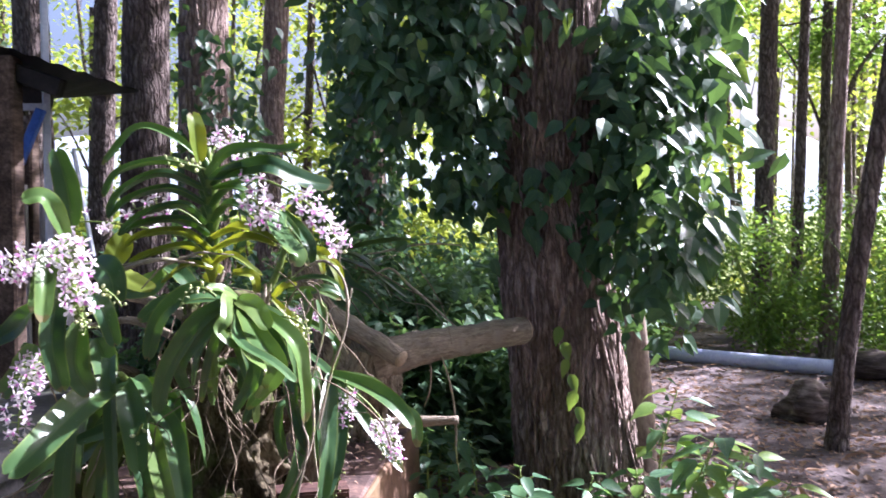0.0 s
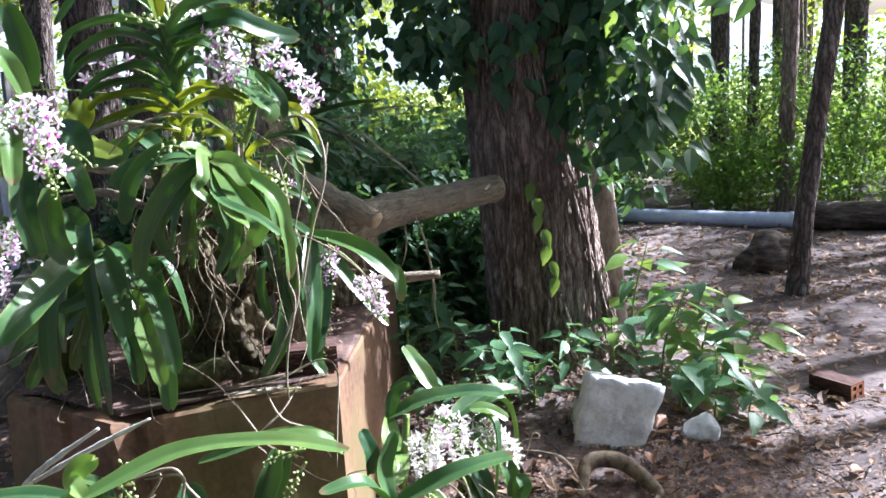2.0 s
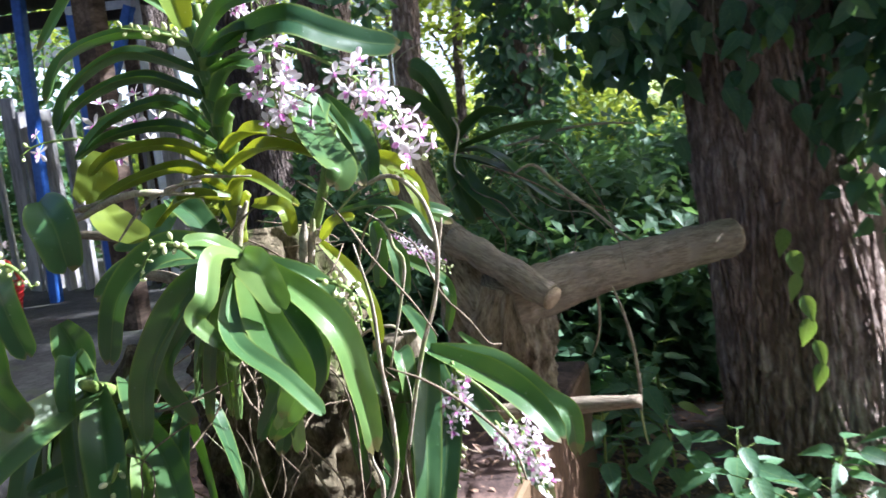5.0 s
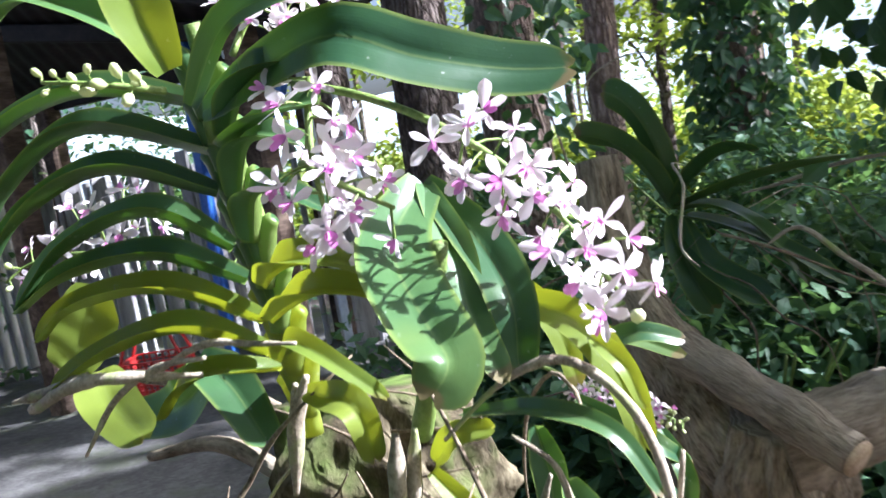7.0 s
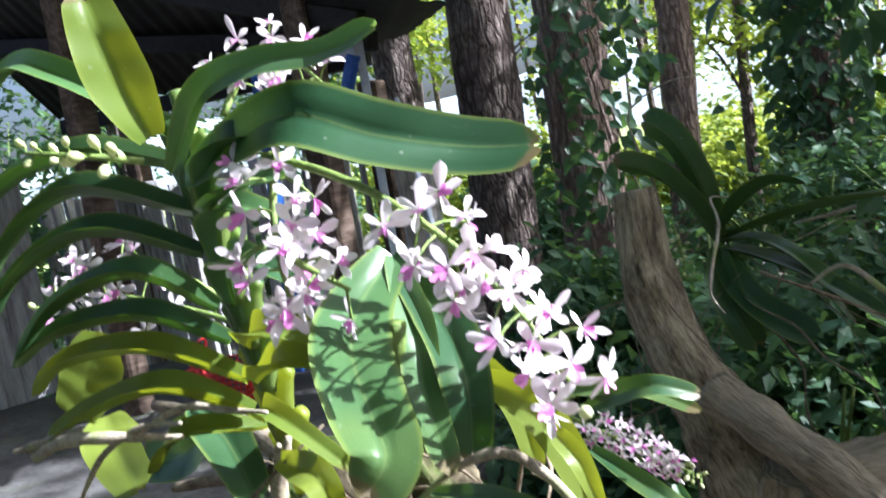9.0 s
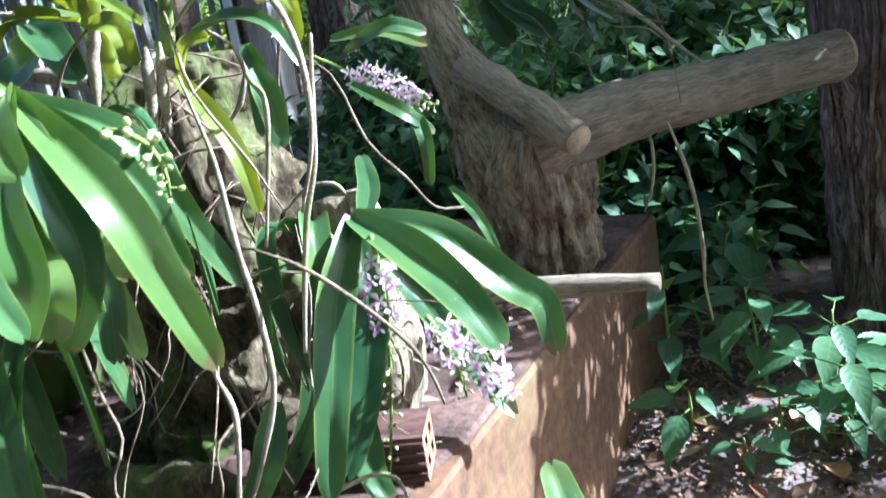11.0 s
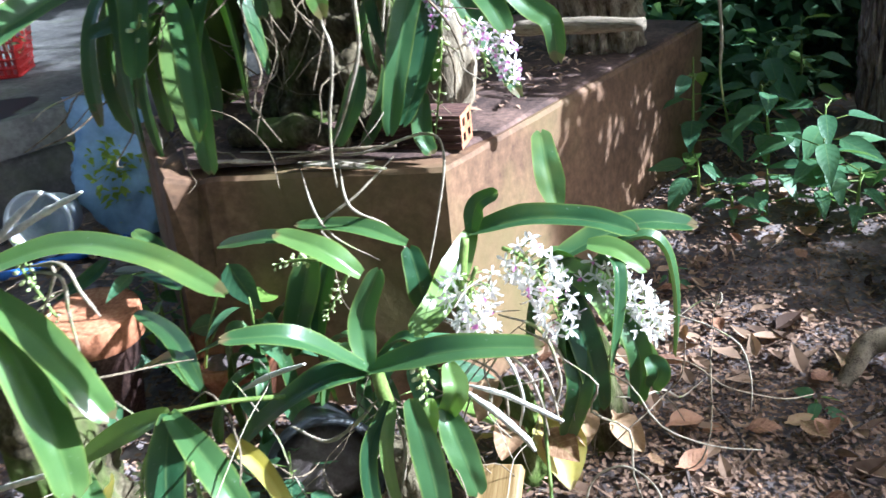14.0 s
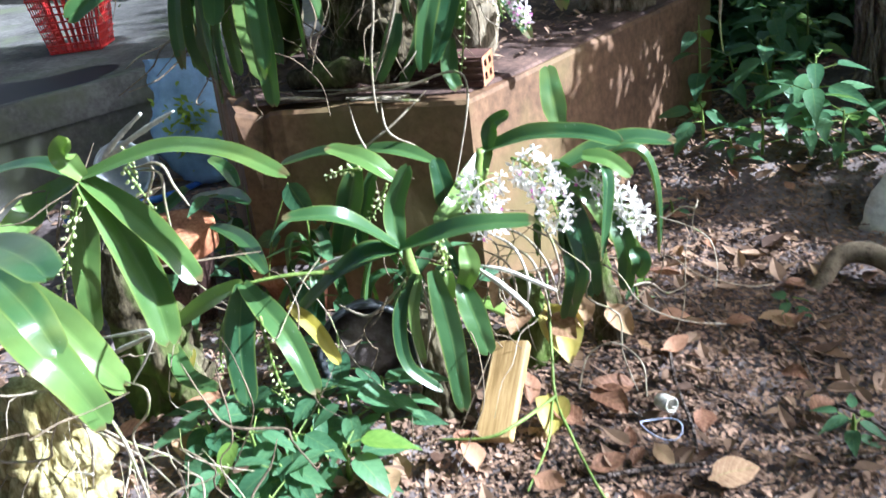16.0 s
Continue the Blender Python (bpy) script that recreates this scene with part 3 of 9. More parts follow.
def wet_patch():
    """A shallow dark puddle standing on the slab behind its raised lip."""
    m, nt, b = mat("standing_water", 0.55, 0.25)
    b.inputs["Base Color"].default_value = (0.012, 0.012, 0.013, 1)
    bump(nt, b, noise_at(nt, 5.0, 2), 0.05, 0.01)
    c, along, across = Vector((-2.14, 2.24)), Vector((0.3, 0.954)), Vector((-0.954, 0.3))
    rim = []
    for k in range(48):
        a = 2 * math.pi * k / 48
        w = 1 + 0.35 * noise.noise(Vector((math.cos(a) * 1.3, math.sin(a) * 1.3, 2.0))) + 0.12 * noise.noise(Vector((math.cos(a) * 4, math.sin(a) * 4, 7.0)))
        rim.append(c + along * (0.38 * math.cos(a) * w) + across * (0.2 * math.sin(a) * w))
    v = [(*p, 0.304) for p in rim] + [(c.x, c.y, 0.3045)]
    tagged(new("puddle", mesh("puddle", v, [(k, (k + 1) % 48, 48) for k in range(48)], m)), "dark puddle of water standing on concrete", "puddle", kind="structure")
    lip_a, lip_d = Vector((-1.95, 2.0)), Vector((0.3, 0.954))
    bm = bmesh.new()
    ends = []
    for u in np.linspace(-0.95, 1.98, 24):
        p = lip_a + lip_d * u
        q = p + Vector((-0.954, 0.3)) * (0.055 + 0.008 * noise.noise(Vector((u * 3, 0, 0))))
        h = 0.33 + 0.006 * noise.noise(Vector((u * 5, 3, 0)))
        ring = [p + Vector((0.012, -0.004)), p + Vector((0.004, -0.001)), q, q + Vector((-0.02, 0.006))]
        ends.append([bm.verts.new((*ring[0], 0.23)), bm.verts.new((*ring[1], h)), bm.verts.new((*ring[2], h)), bm.verts.new((*ring[3], 0.296))])
    for a, b2 in zip(ends, ends[1:]):
        for k in range(3):
            bm.faces.new((a[k], a[k + 1], b2[k + 1], b2[k]))
    bmesh.ops.recalc_face_normals(bm, faces=bm.faces)
    tagged(new("kerb", from_bm("kerb", bm, M_CONCRETE, True)), "worn raised concrete lip along the platform edge", "kerb", kind="structure")


wet_patch()


# ---- trees ----
def leaf_mass(name, rng, blobs, count, size, m, parent=None, label="", shape=LEAFLET, down=0.45, face=None):
    """Leaves strewn through a few soft lobes (x, y, z, rx, ry, rz), with gaps between clumps."""
    blobs = np.array(blobs, float)
    vol = blobs[:, 3] * blobs[:, 4] * blobs[:, 5]
    pick = rng.choice(len(blobs), count // 6 + 1, p=vol / vol.sum())
    d = rng.normal(size=(len(pick), 3))
    d /= np.linalg.norm(d, axis=1)[:, None]
    hub = blobs[pick, :3] + d * blobs[pick, 3:] * rng.uniform(0.25, 1.0, len(pick))[:, None] ** 0.5
    p = np.repeat(hub, 6, 0)[:count] + rng.normal(0, size * 0.95, (count, 3))
    me = scatter(name, p, turns(count, rng, down, face=face), size * rng.uniform(0.6, 1.25, count), shape, m)
    ob = part(name, me, parent, label)
    return ob


def tree(rng, x, y, r, lean, top, label, m=M_BARK_GREY, crown=None, leaf=0.09, count=1500, crown_m=None, seg=14, name="tree", limbs=3, detail=30):
    """A trunk from the ground up, limbs and a loose crown."""
    t = thing(name, label, "tree", (x, y, ground_z(x, y)))
    lx, ly = lean
    pts = [(0, 0, -0.15), (lx * 0.12, ly * 0.12, top * 0.15), (lx * 0.5 + rng.normal(0, 0.02), ly * 0.5, top * 0.5), (lx, ly, top)]
    v, f = tube(pts, [r * 1.45, r * 1.06, r, r * 0.93, r * 0.85, r * 0.75], seg, detail, rough=0.10, freq=6.0, ridges=0.06, seed=x * 7 + y)
    part("trunk", mesh("trunk", v, f, m), t)
    if crown:
        cx, cy, cz = lx, ly, crown[0]
        for k in range(limbs):
            a = rng.uniform(0, 6.28)
            q = (cx + math.cos(a) * crown[1] * 0.7, cy + math.sin(a) * crown[1] * 0.7, cz + rng.uniform(-0.1, 0.5) * crown[2])
            s = spline(pts, 20)[int(rng.uniform(11, 18))]
            v, f = tube([s, (s[0] * 0.5 + q[0] * 0.5, s[1] * 0.5 + q[1] * 0.5, s[2] * 0.35 + q[2] * 0.65), q], [r * 0.32, r * 0.2, r * 0.08], 6, 10, rough=0.1)
            part("limb", mesh("limb", v, f, m), t)
        blobs = [(cx + rng.normal(0, crown[1] * 0.5), cy + rng.normal(0, crown[1] * 0.5), cz + rng.normal(0, crown[2] * 0.5), crown[1] * rng.uniform(0.3, 0.6), crown[1] * rng.uniform(0.3, 0.6), crown[2] * rng.uniform(0.25, 0.5)) for _ in range(7)]
        leaf_mass("crown", rng, blobs, count, leaf, crown_m or M_CROWN, t)
    return t


rng = np.random.default_rng(11)
TREE_GREY = "straight rough-barked grey-brown trunk standing on bare earth"
# near thin tree on the open ground
tree(rng, 1.93, 4.45, 0.047, (0.7, 0.1), 5.2, "slim leaning grey-brown tree on bare earth", crown=(5.2, 0.9, 0.6), count=700, name="slim_tree", detail=60, seg=16)
# far right row
tree(rng, 2.86, 8.2, 0.082, (0.12, 0.1), 7.0, TREE_GREY, crown=(6.0, 1.6, 1.5), count=2200)
tree(rng, 3.33, 8.6, 0.05, (0.08, 0.0), 6.5, "thin straight grey trunk behind bushes", crown=(3.7, 1.0, 0.7), count=1300, crown_m=M_BUSH)
tree(rng, 3.05, 7.2, 0.06, (0.15, 0.0), 6.5, "thin straight dark trunk behind bushes", m=M_BARK, crown=(3.4, 0.8, 0.55), count=900, crown_m=M_BUSH)
# left stand
tree(rng, -1.62, 4.9, 0.125, (0.12, 0.1), 6.5, "thick furrowed grey-brown trunk behind the orchids", crown=(6.3, 1.6, 1.2), count=2000, seg=28, detail=70)
tree(rng, -1.45, 5.5, 0.15, (0.1, 0.1), 6.5, "thick dark trunk with creeper leaves", m=M_BARK, crown=(6.3, 1.6, 1.2), count=2000, seg=28, detail=70)
tree(rng, -1.28, 6.5, 0.088, (0.3, 0.0), 7.0, "slim reddish-brown furrowed trunk", m=M_BARK, crown=(6.2, 1.4, 1.3), count=1800, seg=22, detail=60)
tree(rng, -2.65, 7.0, 0.09, (0.25, 0.0), 7.0, TREE_GREY, crown=(6.2, 1.4, 1.3), count=1800)
tree(rng, -2.76, 6.2, 0.12, (0.05, 0.0), 6.5, TREE_GREY, crown=(6.2, 1.4, 1.3), count=1600, seg=22, detail=50)
tree(rng, -0.62, 7.4, 0.15, (0.0, 0.0), 7.0, "trunk wrapped in green climbing leaves", m=M_BARK, crown=(5.8, 1.6, 1.5), count=2200)
# grove farther back
for k in range(30):
    x, y = rng.uniform(-9, 9), rng.uniform(10.5, 24)
    tree(rng, x, y, rng.uniform(0.03, 0.075), (rng.normal(0, 0.35), 0), rng.uniform(6.5, 9), "distant slender tree with sunlit yellow-green crown", m=M_BARK_GREY, crown=(rng.uniform(3.0, 6.5), rng.uniform(1.2, 2.0), rng.uniform(1.2, 2.6)), count=1000 if x < 1.5 else 450, leaf=0.15, seg=8, detail=12, limbs=3)

# trees added around and behind the walk, mostly unseen, to dim sky and sun
for x, y in ((4.6, 0.4), (9.0, 1.6), (3.2, -1.5), (-2.2, -2.0), (-4.2, 0.6), (6.2, -1.2), (-4.8, 3.4), (-5.2, 6.4), (6.6, 9.8)):
    tree(rng, x, y, rng.uniform(0.07, 0.13), (rng.normal(0, 0.2), rng.normal(0, 0.2)), 7.5, "added tall grove tree for shade, loose green crown", crown=(rng.uniform(4.6, 6.2), 2.3, 1.7), count=3400, leaf=0.14, seg=10, detail=14, limbs=4)

# added tree: its crown, out of view, shades the growth on the left
tree(rng, 4.2, 8.4, 0.1, (0.1, 0.0), 7.5, "added tall grove tree for shade, loose green crown", crown=(5.4, 1.9, 1.5), count=2800, leaf=0.14, seg=10, detail=14, limbs=4)
# small crown added out of view to dapple the litter with shade
tree(rng, 6.84, 5.12, 0.05, (0.0, 0.0), 5.6, "added slender shade tree with small crown", crown=(5.25, 0.2, 0.32), count=430, leaf=0.12, seg=10, detail=14, limbs=4)

# added unseen crown that shades a strip of ground beside the orchids
tree(np.random.default_rng(62), 4.97, 3.82, 0.022, (0.0, 0.0), 3.95, "added slender shade tree with small crown", crown=(3.77, 0.12, 0.16), count=90, leaf=0.11, seg=8, detail=14, limbs=3)
tree(np.random.default_rng(63), -3.65, 9.4, 0.05, (0.1, 0.0), 3.2, "young tree with low sunlit crown at the field edge", crown=(2.2, 0.8, 0.6), count=700, leaf=0.11, seg=10, detail=14, limbs=4)
tree(np.random.default_rng(64), -1.4, 9.2, 0.05, (0.1, 0.0), 3.2, "young tree with low sunlit crown at the field edge", crown=(1.85, 0.7, 0.55), count=1100, leaf=0.1, seg=10, detail=14, limbs=4)
tree(np.random.default_rng(65), 4.05, 9.7, 0.06, (0.0, 0.0), 4.2, "green field-edge tree with spreading crown", crown=(3.0, 1.0, 0.4), count=2400, leaf=0.1, crown_m=M_BUSH, seg=10, detail=14, limbs=5)
# unseen canopy added over and behind the walk to cut sky light
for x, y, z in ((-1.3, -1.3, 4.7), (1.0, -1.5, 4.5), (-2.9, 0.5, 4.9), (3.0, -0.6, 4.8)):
    tree(np.random.default_rng(int(700 + x * 10)), x, y, 0.1, (0.0, 0.0), z + 1.0, "added broad-leaved tree, dense crown cutting sky light", crown=(z, 1.9, 0.9), count=4200, leaf=0.22, crown_m=M_UNDER, seg=12, detail=16, limbs=5)
# trunk added out of view for the shadow band across plinth and ground
tree(np.random.default_rng(61), 4.88, 4.73, 0.105, (0.0, 0.0), 4.5, "added bare trunk that shades plinth and ground", seg=14, detail=20)
# unseen trees added to shade the kerb and the undergrowth
for x, y, z, wide in ((3.8, 5.15, 5.1, 0.45), (3.95, 6.4, 4.8, 0.5), (4.62, 6.12, 4.7, 0.35)):
    tree(np.random.default_rng(int(x * 100)), x, y, 0.06, (0.0, 0.0), z + 0.6, "added slender shade tree with small crown", crown=(z, wide, 0.7), count=1900 if x < 4.5 else 700, leaf=0.13, seg=10, detail=14, limbs=4)

# more slender trees and low sunlit crowns at the edge of the field
rng_far = np.random.default_rng(101)
for x0, x1, y0, y1, many in ((-9.5, -0.5, 9.2, 14.5, 3), (3.6, 9.5, 10.0, 19.0, 4), (-3.0, 8.0, 13.0, 22.0, 3)):
    for k in range(many):
        x, y = rng_far.uniform(x0, x1), rng_far.uniform(y0, y1)
        tree(rng_far, x, y, rng_far.uniform(0.028, 0.055), (rng_far.normal(0, 0.3), 0), rng_far.uniform(6.0, 8.5), "distant slender tree with sunlit yellow-green crown", m=M_BARK_GREY, crown=(rng_far.uniform(2.6, 5.0), rng_far.uniform(1.1, 1.8), rng_far.uniform(1.1, 2.2)), count=2200, leaf=0.15, seg=8, detail=12, limbs=3)

# added out of view to shade the open ground on the right
tree(rng_far, 8.3, 7.5, 0.09, (0.0, 0.0), 6.5, "added tall grove tree for shade, loose green crown", crown=(5.2, 1.5, 1.1), count=2400, leaf=0.14, seg=10, detail=14, limbs=4)

# ---- the large tree ----
big_tree = thing("large_tree", "large furrowed red-brown tree trunk wrapped in vines", "tree", (0.47, 3.38, 0.1))
v, f = tube([(0.09, -0.02, -0.25), (0.035, 0, 0.15), (-0.02, 0, 0.6), (-0.065, 0, 0.95), (-0.075, 0, 1.7), (-0.02, 0, 2.6), (0.0, 0.1, 4.5)], [0.27, 0.228, 0.205, 0.196, 0.17, 0.165, 0.16], 260, 300, rough=0.04, freq=18, ridges=0.05, ridge_n=22, seed=3.3)
part("trunk", mesh("trunk", v, f, M_BARK), big_tree)
for a, reach in ((-2.5, 0.5), (-1.5, 0.42), (-0.6, 0.5), (0.5, 0.5), (2.2, 0.55)):
    c, s = math.cos(a), math.sin(a)
    v, f = tube([(0.03 + c * 0.14, s * 0.14, 0.22), (0.05 + c * 0.26, s * 0.26, 0.03), (0.06 + c * reach, s * reach, -0.13)], [0.05, 0.06, 0.03], 28, 30, 0.08, 14, 0.06, 9, seed=a)
    part("root_flare", mesh("root_flare", v, f, M_BARK), big_tree)
for p0, p1, p2 in (((-0.03, 0.0, 2.7), (0.5, 0.2, 3.4), (1.2, 0.3, 4.4)), ((-0.02, 0.0, 3.1), (-0.6, 0.3, 3.9), (-1.1, 0.4, 5.0))):
    v, f = tube([p0, p1, p2], [0.09, 0.06, 0.04], 14, 20, 0.08)
    part("limb", mesh("limb", v, f, M_BARK), big_tree)

# smaller trunk just behind it
tree(rng, 0.9, 4.0, 0.05, (-0.16, 0.0), 1.9, "short pale crooked trunk behind the large tree", m=M_BARK_PALE, name="small_tree", seg=18, detail=40)


# ---- bushes ----
def bush(x, y, r, h, count, label, size=0.06, m=M_BUSH):
    b = thing("bush", label, "bush", (x, y, ground_z(x, y)))
    for k in range(7):
        a = rng.uniform(0, 6.28)
        v, f = tube([(rng.normal(0, 0.05), rng.normal(0, 0.05), -0.05), (math.cos(a) * r * 0.3, math.sin(a) * r * 0.3, h * 0.5), (math.cos(a) * r * 0.7, math.sin(a) * r * 0.7, h * 0.85)], [0.012, 0.008, 0.003], 5, 8)
        part("stem", mesh("stem", v, f, M_STEM), b)
    blobs = [(rng.normal(0, r * 0.45), rng.normal(0, r * 0.3), h * rng.uniform(0.12, 0.85), r * rng.uniform(0.2, 0.42), r * rng.uniform(0.2, 0.4), h * rng.uniform(0.1, 0.25)) for _ in range(15)]
    leaf_mass("leaves", rng, blobs, count, size, m, b)


for x, y, r, h in ((1.75, 7.7, 0.7, 1.15), (2.6, 7.4, 0.75, 1.2), (3.5, 7.1, 0.8, 1.2), (4.3, 6.6, 0.8, 1.3), (2.1, 8.8, 0.9, 1.3), (3.4, 8.9, 1.0, 1.4), (4.8, 8.2, 1.0, 1.4), (1.1, 7.2, 0.7, 1.1)):
    bush(x, y, r, h, 4200, "leafy bright green bush behind the plastic pipe")
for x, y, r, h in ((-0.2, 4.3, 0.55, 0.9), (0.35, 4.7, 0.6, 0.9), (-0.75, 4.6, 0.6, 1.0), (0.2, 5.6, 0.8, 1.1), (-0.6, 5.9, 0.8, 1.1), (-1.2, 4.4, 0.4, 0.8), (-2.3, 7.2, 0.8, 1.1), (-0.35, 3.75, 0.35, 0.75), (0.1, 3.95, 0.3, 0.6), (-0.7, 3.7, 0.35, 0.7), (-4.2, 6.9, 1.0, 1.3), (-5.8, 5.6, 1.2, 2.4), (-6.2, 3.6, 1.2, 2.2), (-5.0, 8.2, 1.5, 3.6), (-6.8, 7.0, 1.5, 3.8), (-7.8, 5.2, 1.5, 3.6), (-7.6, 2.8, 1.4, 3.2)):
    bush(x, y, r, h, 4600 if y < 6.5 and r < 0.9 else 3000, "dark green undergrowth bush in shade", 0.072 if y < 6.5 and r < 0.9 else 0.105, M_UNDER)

# bushes added behind the walk, never seen, to dim light from there
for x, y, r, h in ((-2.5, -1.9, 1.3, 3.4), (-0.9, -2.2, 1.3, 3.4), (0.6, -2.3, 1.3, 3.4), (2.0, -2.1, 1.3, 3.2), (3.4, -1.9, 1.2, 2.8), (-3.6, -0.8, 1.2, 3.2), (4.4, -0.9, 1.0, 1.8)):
    bush(x, y, r, h, 4200, "added tall bush dimming light from behind the walk", 0.12, M_UNDER)

for k in range(22):
    x = -8.5 + 0.75 * k
    bush(x, rng.uniform(9.2, 12.5), rng.uniform(0.9, 1.4), rng.uniform(1.1, 2.1) * (0.42 if x > 1.2 else 0.75), 2600, "sunlit yellow-green thicket at the edge of the field", 0.11, M_CROWN)

# ---- plastic pipe and log lying on the ground ----
def pipe():
    v, f = tube([(1.45, 7.3, 0.06), (1.73, 7.0, 0.06), (2.25, 6.66, 0.06), (2.80, 6.34, 0.06)], [0.056] * 4, 20, 24, rough=0.0)
    p = new("plastic_pipe", mesh("plastic_pipe", v, f, M_PIPE))
    tagged(p, "pale grey-blue plastic drain pipe lying on earth", "pipe")
    v, f = tube([(2.74, 6.375, 0.06), (2.82, 6.33, 0.06)], [0.062, 0.062], 20, 4)
    part("socket", mesh("socket", v, f, M_PIPE), p)
    v, f = tube([(2.84, 6.3, 0.1), (3.6, 5.95, 0.11), (4.6, 5.6, 0.12)], [0.1, 0.105, 0.11], 18, 24, rough=0.1)
    tagged(new("fallen_log", mesh("fallen_log", v, f, M_LOG)), "dark brown fallen log lying on earth", "log")


pipe()
v, f = tube([(2.05, 5.12, -0.05), (2.06, 5.12, 0.1), (2.03, 5.14, 0.22)], [0.15, 0.13, 0.1, 0.03], 40, 30, rough=0.75, freq=7)
tagged(new("tree_stump", mesh("tree_stump", v, f, M_LOG)), "small rotting grey tree stump on earth", "stump")


# ---- driftwood on the plinth ----
def driftwood():
    d = thing("driftwood", "weathered grey driftwood stump with sawn branches on plinth", "stump", (-0.3, 2.75, PTOP))
    o = np.array((-0.3, 2.75, PTOP))

    def limb(name, pts, radii, label="", seg=44, n=50, rough=0.1, m=M_WOOD, ridges=0.045):
        v, f = tube([np.array(p) - o for p in pts], radii, seg, n, rough, 22, ridges, 9, seed=len(name) + pts[0][0])
        return part(name, mesh(name, v, f, m, uv=tube_uv([np.array(p) - o for p in pts], radii, seg, n)), d, label)

    limb("stump", [(-0.247, 2.89, 0.46), (-0.237, 2.865, 0.56), (-0.226, 2.82, 0.68), (-0.215, 2.79, 0.785)], [0.09, 0.086, 0.09, 0.06], "grooved upright stump", 110, 90, 0.24, M_WOOD, 0.11)
    limb("split_slab", [(-0.29, 2.88, 0.47), (-0.315, 2.86, 0.62), (-0.345, 2.855, 0.76), (-0.375, 2.87, 0.88)], [0.05, 0.055, 0.052, 0.03], "splintered slab of the stump", 70, 80, 0.3, M_WOOD, 0.13)
    limb("leaning_log", [(-0.232, 2.8, 0.64), (-0.352, 2.86, 0.826), (-0.437, 2.92, 0.993), (-0.458, 2.953, 1.158)], [0.064, 0.05, 0.041, 0.032], "split weathered log leaning back", 70, 80, 0.2, M_WOOD, 0.09)
    limb("branch", [(-0.23, 2.775, 0.735), (-0.1, 2.84, 0.763), (0.042, 2.93, 0.777), (0.274, 3.09, 0.793)], [0.066, 0.054, 0.049, 0.045], "sawn thick branch", 60, 80, 0.12, M_WOOD_SMOOTH, 0.04)
    limb("stub", [(-0.345, 2.835, 0.87), (-0.204, 2.74, 0.806), (-0.126, 2.69, 0.763)], [0.033, 0.03, 0.026], "short sawn branch stub", 36, 40, 0.2, M_WOOD_SMOOTH, 0.06)
    limb("stick", [(-0.2, 2.34, 0.65), (-0.08, 2.335, 0.66), (0.041, 2.333, 0.666)], [0.014, 0.015, 0.011], "thin dry stick", 12, 16, 0.1, M_WOOD_SMOOTH, 0.03)
    for at, way, rr in (((0.276, 3.092, 0.7935), (0.23, 0.16, 0.016), 0.043), ((-0.1245, 2.689, 0.762), (0.08, -0.05, -0.043), 0.025)):
        v, f = tube([(0, 0, -0.004), (0, 0, 0.0035)], [rr, rr], 24, 3, 0.06, 20)
        part("cut_end", mesh("cut_end", v, f, M_CUT), d, "pale sawn end grain", Matrix.Translation(Vector(at) - Vector(o)) @ Vector(way).to_track_quat("Z", "Y").to_matrix().to_4x4())
    # hollow mossy root mass under the plants
    limb("root_mass", [(-0.55, 2.28, 0.44), (-0.54, 2.27, 0.6), (-0.55, 2.27, 0.8), (-0.56, 2.3, 1.0)], [0.15, 0.13, 0.12, 0.08], "mossy hollow root mass", 90, 90, 0.4, M_MOSS, 0.1)
    limb("root_arm", [(-0.66, 2.06, 0.5), (-0.5, 2.04, 0.53), (-0.4, 2.06, 0.515)], [0.022, 0.03, 0.012], "", 16, 24, 0.3, M_MOSS)
    limb("root_arm", [(-0.95, 2.3, 0.5), (-0.82, 2.22, 0.68), (-0.77, 2.22, 0.82)], [0.085, 0.065, 0.03], "", 30, 30, 0.25, M_MOSS, 0.08)
    limb("root_arm", [(-0.36, 2.3, 0.47), (-0.33, 2.3, 0.6), (-0.36, 2.32, 0.8)], [0.06, 0.05, 0.04], "", 24, 30, 0.25, M_WOOD, 0.08)
    limb("root_arm", [(-0.99, 2.42, 0.998), (-0.85, 2.4, 0.985), (-0.74, 2.36, 0.965), (-0.62, 2.32, 0.92)], [0.007, 0.013, 0.014, 0.014], "", 14, 24, 0.2)
    limb("root_arm", [(-0.94, 2.38, 0.9), (-0.8, 2.36, 0.92), (-0.64, 2.32, 0.86)], [0.006, 0.01, 0.012], "", 14, 24, 0.2)


driftwood()


# ---- loose things ----
def white_stone():
    bm = bmesh.new()
    bmesh.ops.create_cube(bm, size=1)
    bmesh.ops.subdivide_edges(bm, edges=bm.edges[:], cuts=9, use_grid_fill=True)
    for v in bm.verts:
        p = v.co.copy()
        q = Vector((p.x * 0.235, p.y * 0.16, p.z * 0.225))
        q.x += 0.02 * p.z + 0.035 * (0.5 - p.z) * (p.x > 0) * -0.6
        v.co = q + q.normalized() * 0.012 * noise.fractal(q * 16, 0.8, 2, 4) - q * 0.1 * max(0, abs(p.x) + abs(p.z) + abs(p.y) - 1.1)
    bm.verts.ensure_lookup_table()
    ob = new("white_stone", from_bm("white_stone", bm, M_STONE, True))
    ob.matrix_basis = pose(0.585, 2.70, 0.112, -14, 11, -8)
    tagged(ob, "rough white stone block tilted on leaf litter", "stone")


white_stone()


